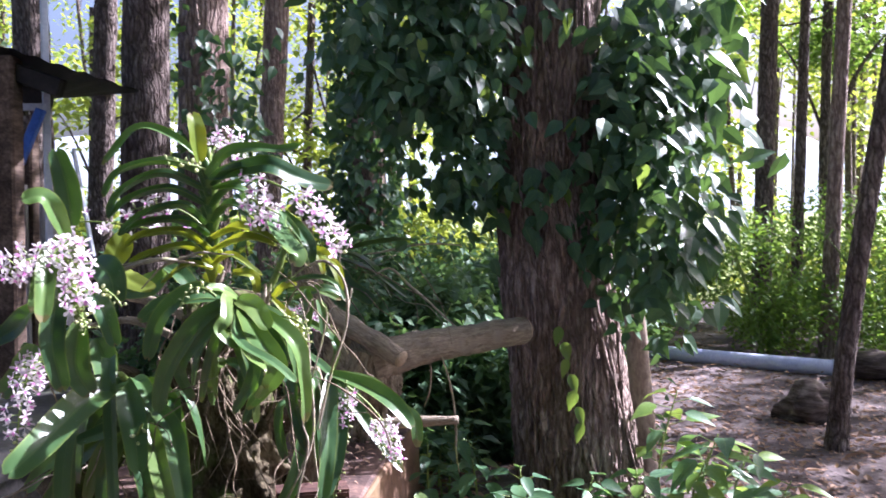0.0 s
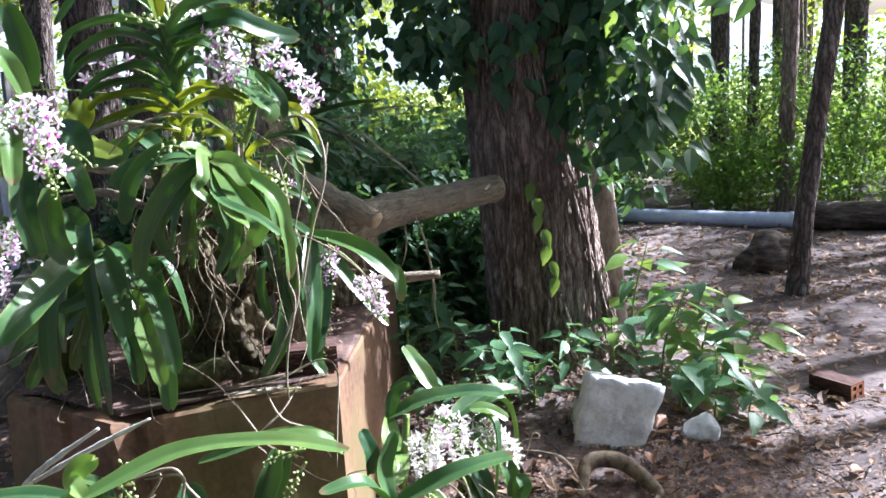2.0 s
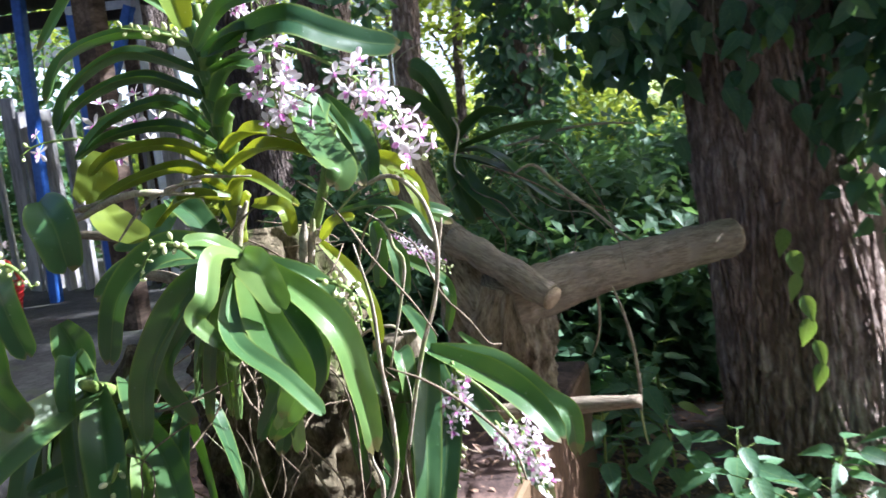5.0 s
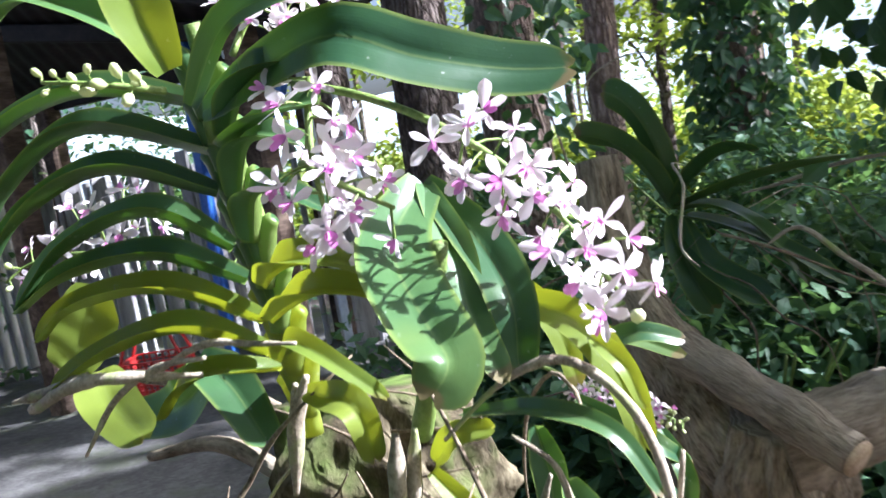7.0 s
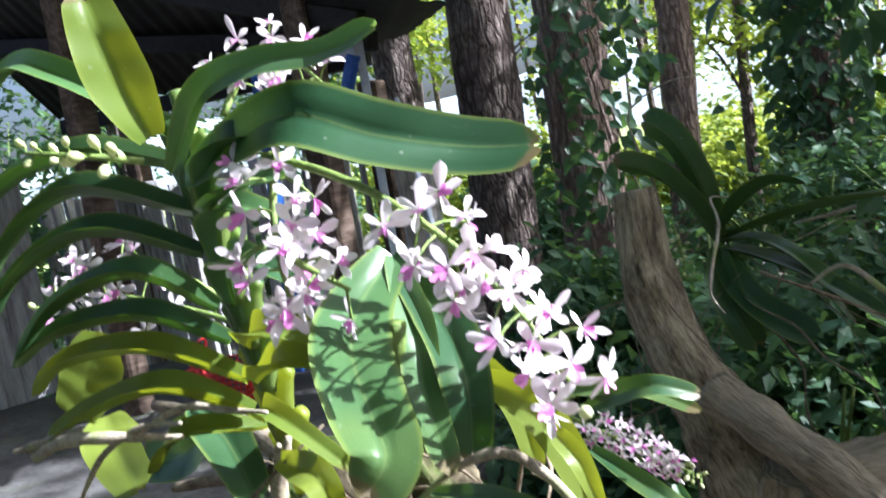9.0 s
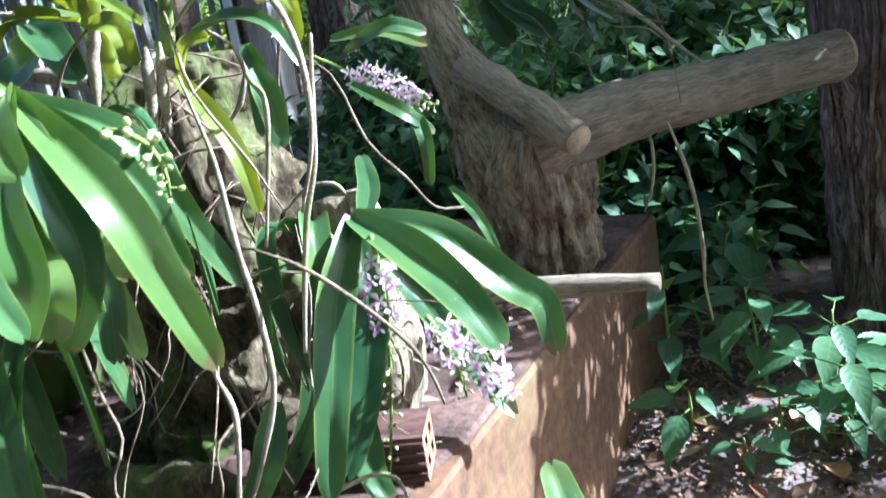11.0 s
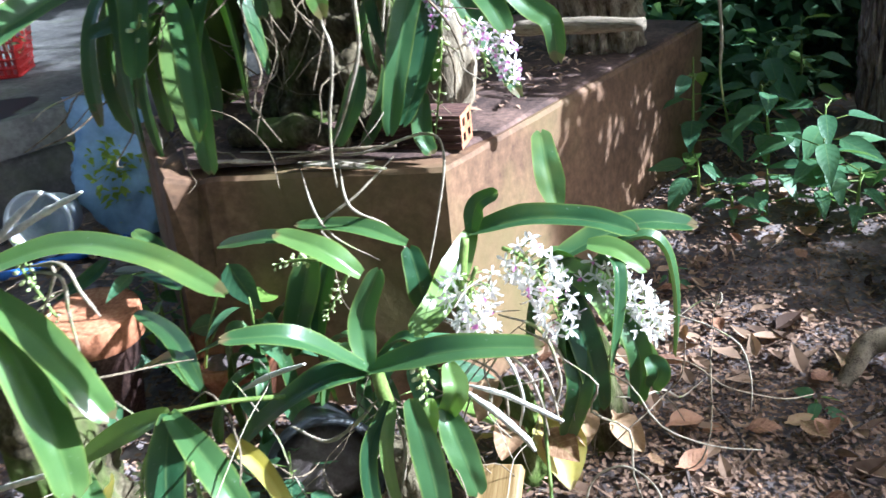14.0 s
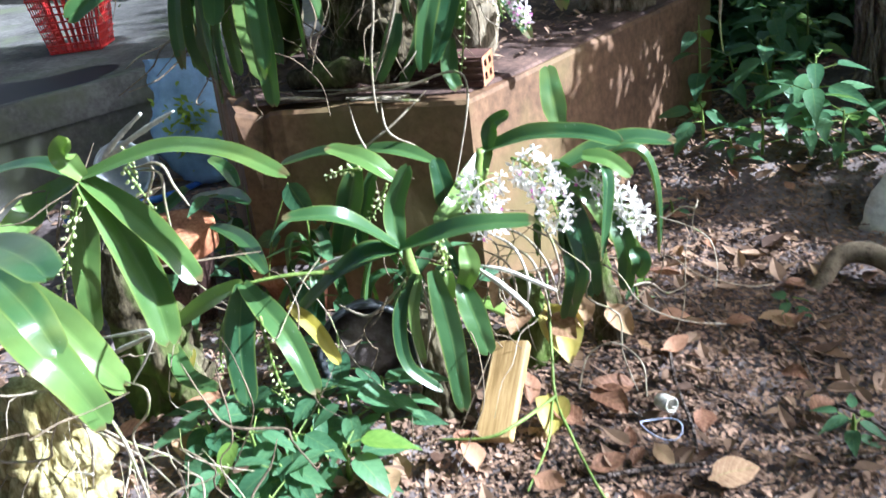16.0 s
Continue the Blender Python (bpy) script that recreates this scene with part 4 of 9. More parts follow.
def small_stone():
    bm = bmesh.new()
    bmesh.ops.create_icosphere(bm, subdivisions=3, radius=1)
    for v in bm.verts:
        v.co = Vector((v.co.x * 0.062, v.co.y * 0.05, v.co.z * 0.048)) * (1 + 0.3 * noise.noise(v.co * 1.6))
    ob = new("pale_stone", from_bm("pale_stone", bm, M_STONE, True))
    ob.matrix_basis = pose(0.85, 2.68, 0.05, 0, -25, 0)
    tagged(ob, "small pale angular stone on earth", "stone")


small_stone()


def hollow_brick(m_body, label, at):
    """A perforated brick: body with two rows of through holes, ribs along its sides."""
    L, W, Hh = 0.17, 0.072, 0.062
    b = thing("hollow_brick", label, "brick")
    ys, zs = [-W / 2, -0.024, -0.008, 0.008, 0.024, W / 2], [-Hh / 2, -0.021, -0.006, 0.006, 0.021, Hh / 2]
    holes = {(j, k) for j in (1, 3) for k in (1, 3)}
    v, f = [], []
    idx = {}
    for i, x in enumerate((-L / 2, L / 2)):
        for j, y in enumerate(ys):
            for k, z in enumerate(zs):
                idx[i, j, k] = len(v)
                v.append((x, y, z))
    for j in range(5):
        for k in range(5):
            a, c, d, e = (j, k), (j + 1, k), (j + 1, k + 1), (j, k + 1)
            if (j, k) in holes:
                for p, q in ((a, c), (c, d), (d, e), (e, a)):
                    f.append((idx[(0, *p)], idx[(1, *p)], idx[(1, *q)], idx[(0, *q)]))
            else:
                f.append([idx[(1, *p)] for p in (a, c, d, e)])
                f.append([idx[(0, *p)] for p in (e, d, c, a)])
    for k in range(5):
        f.append((idx[0, 0, k], idx[1, 0, k], idx[1, 0, k + 1], idx[0, 0, k + 1]))
        f.append((idx[1, 5, k], idx[0, 5, k], idx[0, 5, k + 1], idx[1, 5, k + 1]))
    for j in range(5):
        f.append((idx[1, j, 0], idx[0, j, 0], idx[0, j + 1, 0], idx[1, j + 1, 0]))
        f.append((idx[0, j, 5], idx[1, j, 5], idx[1, j + 1, 5], idx[0, j + 1, 5]))
    part("body", mesh("body", v, f, [m_body, M_CLAY_DARK], False, [1 if len({v[i][0] for i in q}) > 1 else 0 for q in f]), b)
    for k in range(4):
        bm = bmesh.new()
        bmesh.ops.create_cube(bm, size=1)
        for vv in bm.verts:
            vv.co = Vector((vv.co.x * L * 0.99, -W / 2 - 0.001 + vv.co.y * 0.004, -0.021 + k * 0.014 + vv.co.z * 0.007))
        part("rib", from_bm("rib", bm, M_CLAY_DARK), b)
    b.matrix_basis = at
    return b


hollow_brick(M_CLAY, "weathered hollow red clay brick lying on plinth edge", pose(-0.315, 2.165, PTOP + 0.033, 0, 0, 14))
hollow_brick(M_CLAY, "hollow red clay brick half sunk in earth", pose(1.46, 3.05, 0.03, 4, 0, -62))


# ---- orchids ----
def orchid(label, at, stem=None, group="orchids on the driftwood"):
    p = thing("orchid", label, "orchid", at, group)
    if stem:
        pts, r = stem
        v, f = tube([np.array(q) - np.array(at) for q in pts], [r, r, r * 0.7], 10, 16, 0.12, 30)
        part("stem", mesh("stem", v, f, M_STEM), p)
    return p


def leaf(plant, p0, mid, p2, width, fold=0.25, wave=0.09, m=None, twist=0.0, up=(0, 0, 1), base=0.5):
    o = np.array(plant.location)
    v, f = strap(np.array(p0) - o, np.array(mid) - o, np.array(p2) - o, width, fold, wave, twist=twist, up=up, base=base)
    return part("leaf", mesh("leaf", v, f, m or M_ORCHID, uv=strap_uv()), plant)


def long_leaf(plant, pts, width, face, fold=0.3, wave=0.08, m=None, base=0.45):
    """A leaf whose midrib runs through pts and whose upper side looks to face."""
    o = np.array(plant.location)
    v, f = strap(None, None, None, width, fold, wave, n=25, tip=0.9, slim=1.0, up=face, base=base, curve=spline([np.array(p) - o for p in pts], 25))
    return part("leaf", mesh("leaf", v, f, m or M_ORCHID, uv=strap_uv(25)), plant)


def fan(plant, centre, n, length, width, seed, a0=-3.4, a1=0.3, light=0.2, lift=0.06, drop=0.75):
    """More leaves round one crown, arching out between two bearings and hanging down."""
    r = random.Random(seed)
    for k in range(n):
        a = a0 + (a1 - a0) * (k + r.uniform(0.1, 0.9)) / n
        ln = length * r.uniform(0.7, 1.15)
        c = Vector(centre) + Vector((r.gauss(0, 0.012), r.gauss(0, 0.012), r.gauss(0, 0.02)))
        out = Vector((math.cos(a), math.sin(a), 0))
        reach = ln * r.uniform(0.3, 0.55)
        mid = c + out * reach * 0.75 + Vector((0, 0, ln * r.uniform(-0.15, lift * 3)))
        tip = c + out * reach * r.uniform(0.9, 1.25) + Vector((r.gauss(0, 0.02), 0, -ln * drop * r.uniform(0.5, 1.0)))
        leaf(plant, c, mid, tip, width * r.uniform(0.75, 1.1), r.uniform(0.15, 0.55), r.uniform(0.04, 0.22), M_ORCHID_SUNLIT if r.random() < light else None, r.uniform(-1.1, 1.1))


def petal_mesh(scale, white, seed):
    """One open flower: five spreading tepals, a spur and a forward lip; faces +z."""
    r = random.Random(seed)
    verts, faces, slots = [], [], []

    def tepal(angle, length, width, lift, slot):
        """A cupped, slightly crumpled blade with a midrib and a reflexed tip."""
        c, s = math.cos(angle), math.sin(angle)
        k = len(verts)
        cup, curl, skew = r.uniform(-0.12, 0.3), r.uniform(-0.3, 0.12), r.uniform(-0.12, 0.12)
        for u, w in ((0.0, 0.2), (0.22, 0.5), (0.45, 0.85), (0.68, 1.0), (0.87, 0.8), (1.0, 0.28)):
            for side in (-1, 0, 1):
                x = length * (u - 0.05 * abs(side) * u + r.uniform(-0.02, 0.02))
                y = width * (side * w * 0.5 * r.uniform(0.92, 1.08) + skew * u * u)
                z = lift * length * u + curl * length * u * u + abs(side) * w * width * cup + r.uniform(-0.02, 0.02) * length
                verts.append((x * c - y * s, x * s + y * c, z))
        for i in range(5):
            for j in (0, 1):
                q = k + 3 * i + j
                faces.append((q, q + 3, q + 4, q + 1))
                slots.append(slot)

    for a in range(5):
        big = a in (1, 4)
        tepal(math.pi / 2 + a * 2 * math.pi / 5 + r.uniform(-0.2, 0.2), scale * r.uniform(0.8, 1.12), scale * (0.46 if big else 0.33) * (0.82 if white else 1.0) * r.uniform(0.85, 1.12), r.uniform(-0.35, 0.8), 0)
    tepal(-math.pi / 2, scale * 0.52, scale * 0.3, 1.0, 1)
    tepal(-math.pi / 2 + 0.8, scale * 0.3, scale * 0.22, 1.5, 1)
    tepal(-math.pi / 2 - 0.8, scale * 0.3, scale * 0.22, 1.5, 1)
    return mesh("flower", verts, faces, [M_PETAL_WHITE if white else M_PETAL, M_LIP if not white or seed == 0 else M_PETAL_WHITE], True, slots)


FLOWERS = [petal_mesh(0.0152, False, k) for k in range(6)]
FLOWERS_WHITE = [petal_mesh(0.0135, True, k) for k in range(6)]
bud_v, bud_f = tube([(0, 0, 0), (0, 0, 0.004), (0, 0, 0.0085), (0, 0, 0.011)], [0.0014, 0.0034, 0.0032, 0.0008], 7, 7)
BUD = mesh("bud", bud_v, bud_f, M_BUD)


def spike(plant, p0, mid, p2, count, spread=0.03, white=False, buds=6, seed=1, size=1.0, front=(0.25, -0.9, 0.2), start=0.12):
    """A hanging flower spike with stalked flowers all round and buds at its end."""
    o = np.array(plant.location)
    pts = bezier(np.array(p0) - o, np.array(mid) - o, np.array(p2) - o, 40)
    v, f = tube(pts[::6], [0.0032, 0.0026, 0.0014], 6, 20)
    axis = part("flower_spike", mesh("flower_spike", v, f, M_STEM), plant)
    t, s, nn = frames(pts)
    r = random.Random(seed)
    ks, fs = [], []
    total = count + buds
    for k in range(total):
        u = (start + (1 - start) * (k + r.uniform(-0.3, 0.3)) / total)
        i = min(39, int(u * 39))
        a = k * 2.4 + r.uniform(-0.4, 0.4)
        d = Vector(s[i] * math.cos(a) + nn[i] * math.sin(a))
        d = (d + Vector(t[i]) * 0.25 + Vector(front) * 0.35).normalized()
        bud = k >= count
        reach = spread * (1.0 - 0.5 * max(0.0, u - 0.5)) * r.uniform(0.7, 1.15) * (0.5 if bud else 1.0)
        base = Vector(pts[i])
        at = base + d * reach
        kv, kf = tube([base, base.lerp(at, 0.55) + Vector((0, 0, 0.1 * reach)), at], [0.0011, 0.0009, 0.0012], 4, 4, caps=False)
        fs += [tuple(q + len(ks) for q in face) for face in kf]
        ks += kv
        face_to = (d * 0.75 + Vector(front) * 0.8 + Vector((r.uniform(-0.6, 0.6), r.uniform(-0.5, 0.5), r.uniform(-0.45, 0.45)))).normalized()
        turn = face_to.to_track_quat("Z", "Y").to_matrix().to_4x4() @ Matrix.Rotation(r.uniform(-1.2, 1.2), 4, "Z")
        sc = size * r.uniform(0.85, 1.12) * (1.0 if not bud else 1.1 - 0.5 * (k - count) / max(1, buds))
        if bud:
            part("bud", BUD, axis, m=Matrix.Translation(at) @ turn @ Matrix.Diagonal((sc, sc, sc, 1)))
        else:
            part("flower", (FLOWERS_WHITE if white else FLOWERS)[r.randrange(6)], axis, m=Matrix.Translation(at) @ turn @ Matrix.Diagonal((sc, sc, sc, 1)))
    tagged(part("flower_stalk", mesh("flower_stalk", ks, fs, M_STEM), axis), kind="stuff")
    return axis


def bud_spike(plant, p0, mid, p2, count, seed=1, size=1.0, spread=0.016):
    return spike(plant, p0, mid, p2, 0, spread, False, count, seed, size)


def root(plant, pts, r=0.004, m=None, seg=7, n=30):
    o = np.array(plant.location) if plant else np.zeros(3)
    v, f = tube([np.array(p) - o for p in pts], [r * 0.3, r * 0.75, r * 0.8, r * 0.7, r * 0.4], seg, n, 0.3, 60)
    return part("aerial_root", mesh("aerial_root", v, f, m or M_ROOT), plant)



def root_tangle(plant, centre, spread, n, length, seed, r=0.003, floor=None, m=None):
    """Thin roots that wander out of one point and hang or creep."""
    rr = random.Random(seed)
    for k in range(int(n * 0.6)):
        p = Vector(centre) + Vector((rr.gauss(0, spread[0]), rr.gauss(0, spread[1]), rr.gauss(0, spread[2])))
        d = Vector((rr.gauss(0, 1), rr.gauss(-0.2, 0.8), rr.gauss(-0.6, 0.5))).normalized()
        pts = [p]
        for j in range(5):
            d = (d + Vector((rr.gauss(0, 0.5), rr.gauss(0, 0.5), rr.gauss(-0.25, 0.35)))).normalized()
            p = p + d * length * rr.uniform(0.12, 0.28)
            if floor is not None and p.z < floor:
                p = Vector((p.x, p.y, floor + rr.uniform(0, 0.012)))
            pts.append(p)
        root(plant, pts, r * rr.uniform(0.3, 0.8), m or (M_ROOT_DRY if rr.random() < 0.8 else M_ROOT), 5, 16)

tall_orchid = orchid("tall orchid with two ranks of arching green leaves", (-0.545, 2.16, 0.99), stem=([(-0.546, 2.17, 1.021), (-0.542, 2.15, 1.145), (-0.54, 2.12, 1.264), (-0.537, 2.1, 1.352)], 0.009))
# keeled leaf bases that clasp the stem by turns
for k in range(15):
    u = k / 14
    q = np.array((-0.546, 2.17, 1.03)) * (1 - u) + np.array((-0.538, 2.1, 1.31)) * u - np.array((-0.545, 2.16, 0.99))
    side = 1 if k % 2 else -1
    v, f = tube([q + (0, 0, -0.03), q + (side * 0.004, -0.001, -0.005), q + (side * 0.012, -0.003, 0.016), q + (side * 0.022, -0.004, 0.026)], [0.009, 0.0125, 0.0105, 0.006], 14, 12, 0.08, 30)
    v = [(a, (b - q[1]) * 0.72 + q[1], c) for a, b, c in v]
    part("leaf_sheath", mesh("leaf_sheath", v, f, M_ORCHID_YELLOW if k < 5 else M_ORCHID, uv=tube_uv([q, q], [1, 1], 14, 12)), tall_orchid)
long_leaf(tall_orchid, [(-0.543, 2.100, 1.316), (-0.613, 2.060, 1.377), (-0.692, 2.070, 1.393), (-0.766, 2.060, 1.311)], 0.028, (0.232, -0.695, 0.680), 0.5)
long_leaf(tall_orchid, [(-0.551, 2.110, 1.294), (-0.630, 2.070, 1.317), (-0.726, 2.060, 1.295), (-0.761, 2.050, 1.238)], 0.030, (0.160, -0.453, 0.877), 0.75)
long_leaf(tall_orchid, [(-0.547, 2.110, 1.255), (-0.637, 2.070, 1.289), (-0.723, 2.060, 1.251), (-0.752, 2.050, 1.197)], 0.030, (0.158, -0.449, 0.879), 0.75)
long_leaf(tall_orchid, [(-0.552, 2.110, 1.223), (-0.622, 2.070, 1.255), (-0.706, 2.060, 1.233), (-0.752, 2.050, 1.191)], 0.030, (0.154, -0.449, 0.880), 0.75)
long_leaf(tall_orchid, [(-0.548, 2.110, 1.178), (-0.590, 2.070, 1.218), (-0.674, 2.060, 1.200), (-0.725, 2.050, 1.159)], 0.029, (0.147, -0.448, 0.882), 0.75)
long_leaf(tall_orchid, [(-0.541, 2.110, 1.151), (-0.591, 2.070, 1.184), (-0.675, 2.060, 1.179), (-0.730, 2.050, 1.154)], 0.029, (0.146, -0.446, 0.883), 0.75)
long_leaf(tall_orchid, [(-0.539, 2.120, 1.116), (-0.591, 2.070, 1.157), (-0.675, 2.060, 1.153), (-0.713, 2.050, 1.129)], 0.029, (0.145, -0.444, 0.884), 0.75, m=M_ORCHID_YELLOW)
long_leaf(tall_orchid, [(-0.540, 2.120, 1.089), (-0.582, 2.070, 1.125), (-0.664, 2.060, 1.109), (-0.708, 2.050, 1.088)], 0.029, (0.142, -0.440, 0.886), 0.75, m=M_ORCHID_YELLOW)
long_leaf(tall_orchid, [(-0.538, 2.130, 1.074), (-0.585, 2.080, 1.084), (-0.650, 2.100, 1.043)], 0.025, (0.145, -0.517, 0.844), 0.5, m=M_ORCHID_YELLOW)
long_leaf(tall_orchid, [(-0.537, 2.080, 1.290), (-0.488, 2.070, 1.340), (-0.426, 2.060, 1.350), (-0.366, 2.050, 1.346), (-0.318, 2.045, 1.354)], 0.031, (0.561, -0.680, 0.472), 0.25)
long_leaf(tall_orchid, [(-0.535, 2.090, 1.285), (-0.460, 2.060, 1.303), (-0.389, 2.040, 1.312), (-0.340, 2.060, 1.290), (-0.296, 2.090, 1.274), (-0.253, 2.113, 1.267)], 0.050, (0.496, -0.800, 0.337), 0.12, wave=.16, base=.35)
long_leaf(tall_orchid, [(-0.526, 2.090, 1.259), (-0.456, 2.050, 1.273), (-0.410, 2.050, 1.275)], 0.022, (0.477, -0.520, 0.708), 0.5)
long_leaf(tall_orchid, [(-0.535, 2.110, 1.260), (-0.468, 2.060, 1.303), (-0.411, 2.070, 1.302)], 0.029, (0.125, -0.549, 0.826), 0.7)
long_leaf(tall_orchid, [(-0.535, 2.110, 1.217), (-0.479, 2.060, 1.259), (-0.432, 2.070, 1.247)], 0.029, (0.126, -0.544, 0.830), 0.7)
long_leaf(tall_orchid, [(-0.531, 2.110, 1.183), (-0.479, 2.060, 1.223), (-0.424, 2.070, 1.198)], 0.029, (0.126, -0.539, 0.833), 0.7)
long_leaf(tall_orchid, [(-0.534, 2.120, 1.145), (-0.470, 2.060, 1.168), (-0.425, 2.060, 1.164), (-0.371, 2.070, 1.138)], 0.029, (0.111, -0.535, 0.837), 0.7, m=M_ORCHID_YELLOW)
long_leaf(tall_orchid, [(-0.534, 2.120, 1.116), (-0.459, 2.060, 1.144), (-0.419, 2.060, 1.144), (-0.377, 2.070, 1.128)], 0.029, (0.108, -0.533, 0.839), 0.7, m=M_ORCHID_YELLOW)
long_leaf(tall_orchid, [(-0.534, 2.120, 1.083), (-0.479, 2.070, 1.107), (-0.411, 2.070, 1.062)], 0.022, (0.122, -0.526, 0.842), 0.6, m=M_ORCHID_YELLOW)
long_leaf(tall_orchid, [(-0.552, 2.080, 1.319), (-0.553, 2.060, 1.363), (-0.553, 2.050, 1.396), (-0.560, 2.050, 1.428)], 0.052, (0.755, -0.653, 0.062), 0.35, wave=.05, m=M_ORCHID_YELLOW)
long_leaf(tall_orchid, [(-0.752, 2.160, 1.156), (-0.767, 2.150, 1.110), (-0.787, 2.140, 1.079)], 0.062, (0.633, -0.713, 0.302), 0.12, m=M_ORCHID_YELLOW)
long_leaf(tall_orchid, [(-0.764, 2.160, 1.073), (-0.740, 2.140, 1.048), (-0.669, 2.100, 1.025)], 0.058, (0.614, -0.708, 0.349), 0.12, m=M_ORCHID_YELLOW)
long_leaf(tall_orchid, [(-0.663, 2.180, 1.075), (-0.615, 2.160, 1.048), (-0.573, 2.140, 1.003)], 0.051, (0.452, -0.637, 0.624), 0.3)
spike(tall_orchid, (-0.44, 2.07, 1.29), (-0.3, 2.05, 1.222), (-0.224, 2.05, 1.108), 29, spread=0.028, buds=1, seed=4, size=1.08, start=0.4)
spike(tall_orchid, (-0.548, 2.16, 1.331), (-0.52, 2.2, 1.374), (-0.458, 2.2, 1.326), 22, spread=0.03, buds=0, seed=6)
spike(tall_orchid, (-0.55, 2.16, 1.145), (-0.63, 2.13, 1.215), (-0.75, 2.13, 1.2), 8, spread=0.026, buds=0, seed=7, size=1.15, start=0.5)
spike(tall_orchid, (-0.561, 2.2, 1.13), (-0.851, 2.25, 1.179), (-0.946, 2.22, 1.15), 9, spread=0.03, buds=2, seed=17)
bud_spike(tall_orchid, (-0.533, 2.05, 1.301), (-0.565, 2.02, 1.312), (-0.614, 2.01, 1.322), 12, seed=8, size=1.15, spread=0.016)
spike(tall_orchid, (-0.42, 2.06, 1.29), (-0.418, 2.04, 1.235), (-0.402, 2.03, 1.168), 16, spread=0.029, buds=0, seed=5, size=1.15, start=0.02)
spike(tall_orchid, (-0.43, 2.045, 1.235), (-0.395, 2.03, 1.218), (-0.352, 2.03, 1.194), 8, spread=0.026, buds=0, seed=15, size=1.1, start=0.1)
root(tall_orchid, [(-0.509, 2.120, 1.068), (-0.527, 2.120, 1.031), (-0.538, 2.120, 0.991)], 0.0085)
root(tall_orchid, [(-0.521, 2.120, 1.062), (-0.529, 2.120, 1.018), (-0.541, 2.120, 0.967)], 0.008)
root(tall_orchid, [(-0.754, 2.050, 1.078), (-0.705, 2.050, 1.087), (-0.665, 2.050, 1.098)], 0.007)
root(tall_orchid, [(-0.675, 2.040, 1.034), (-0.631, 2.040, 1.080), (-0.583, 2.040, 1.103), (-0.538, 2.040, 1.108)], 0.0038)
root(tall_orchid, [(-0.617, 2.060, 1.086), (-0.577, 2.060, 1.106), (-0.545, 2.060, 1.114), (-0.508, 2.060, 1.111), (-0.472, 2.060, 1.109)], 0.0035)
hanging_orchid = orchid("orchid with broad hanging leaves and long grey roots", (-0.394, 2.08, 1.043), stem=([(-0.396, 2.08, 1.031), (-0.371, 2.06, 1.079), (-0.342, 2.05, 1.171)], 0.008))
long_leaf(hanging_orchid, [(-0.372, 2.105, 1.207), (-0.375, 2.060, 1.183), (-0.360, 2.020, 1.162), (-0.333, 1.990, 1.134), (-0.313, 1.970, 1.113), (-0.324, 1.958, 1.093)], 0.054, (0.517, -0.761, 0.393), 0.16, wave=.14, base=.5)
long_leaf(hanging_orchid, [(-0.372, 2.105, 1.207), (-0.342, 2.070, 1.162), (-0.325, 2.040, 1.127), (-0.297, 2.010, 1.087)], 0.029, (0.446, -0.776, 0.445), 0.35)
long_leaf(hanging_orchid, [(-0.372, 2.105, 1.207), (-0.325, 2.080, 1.161), (-0.300, 2.050, 1.126), (-0.299, 2.040, 1.084)], 0.039, (0.401, -0.799, 0.448), 0.3)
long_leaf(hanging_orchid, [(-0.322, 2.090, 1.124), (-0.269, 2.070, 1.110), (-0.240, 2.060, 1.071), (-0.228, 2.050, 1.027)], 0.027, (0.286, -0.857, 0.429), 0.3, m=M_ORCHID_YELLOW)
long_leaf(hanging_orchid, [(-0.308, 2.090, 1.135), (-0.282, 2.080, 1.101), (-0.271, 2.070, 1.065)], 0.020, (0.346, -0.806, 0.480), 0.2, m=M_ORCHID_YELLOW)
long_leaf(hanging_orchid, [(-0.256, 2.060, 1.100), (-0.235, 2.050, 1.083), (-0.225, 2.050, 1.055)], 0.015, (0.254, -0.734, 0.630), 0.4, m=M_ORCHID_YELLOW)
long_leaf(hanging_orchid, [(-0.356, 2.070, 1.049), (-0.289, 2.040, 1.060), (-0.242, 2.030, 1.048), (-0.216, 2.030, 1.006)], 0.016, (0.212, -0.608, 0.765), 0.4)
long_leaf(hanging_orchid, [(-0.387, 2.070, 1.007), (-0.346, 2.060, 0.965), (-0.318, 2.050, 0.919), (-0.310, 2.050, 0.863)], 0.024, (0.432, -0.693, 0.578), 0.35, m=M_ORCHID_YELLOW)
long_leaf(hanging_orchid, [(-0.316, 2.100, 1.027), (-0.311, 2.100, 0.985), (-0.317, 2.100, 0.931)], 0.027, (0.336, -0.836, 0.433), 0.3)
long_leaf(hanging_orchid, [(-0.478, 2.070, 1.069), (-0.428, 2.050, 1.063), (-0.418, 2.050, 1.022)], 0.028, (0.432, -0.753, 0.495), 0.3, m=M_ORCHID_YELLOW)
long_leaf(hanging_orchid, [(-0.388, 2.080, 1.010), (-0.359, 2.060, 1.037), (-0.330, 2.060, 1.042)], 0.022, (0.441, -0.653, 0.616), 0.3, m=M_ORCHID_YELLOW)
long_leaf(hanging_orchid, [(-0.282, 2.050, 1.009), (-0.271, 2.050, 0.974), (-0.269, 2.050, 0.929)], 0.029, (0.468, -0.746, 0.473), 0.3)
long_leaf(hanging_orchid, [(-0.667, 2.200, 1.056), (-0.721, 2.200, 1.018), (-0.781, 2.200, 1.009)], 0.063, (0.574, -0.579, 0.579), 0.3)
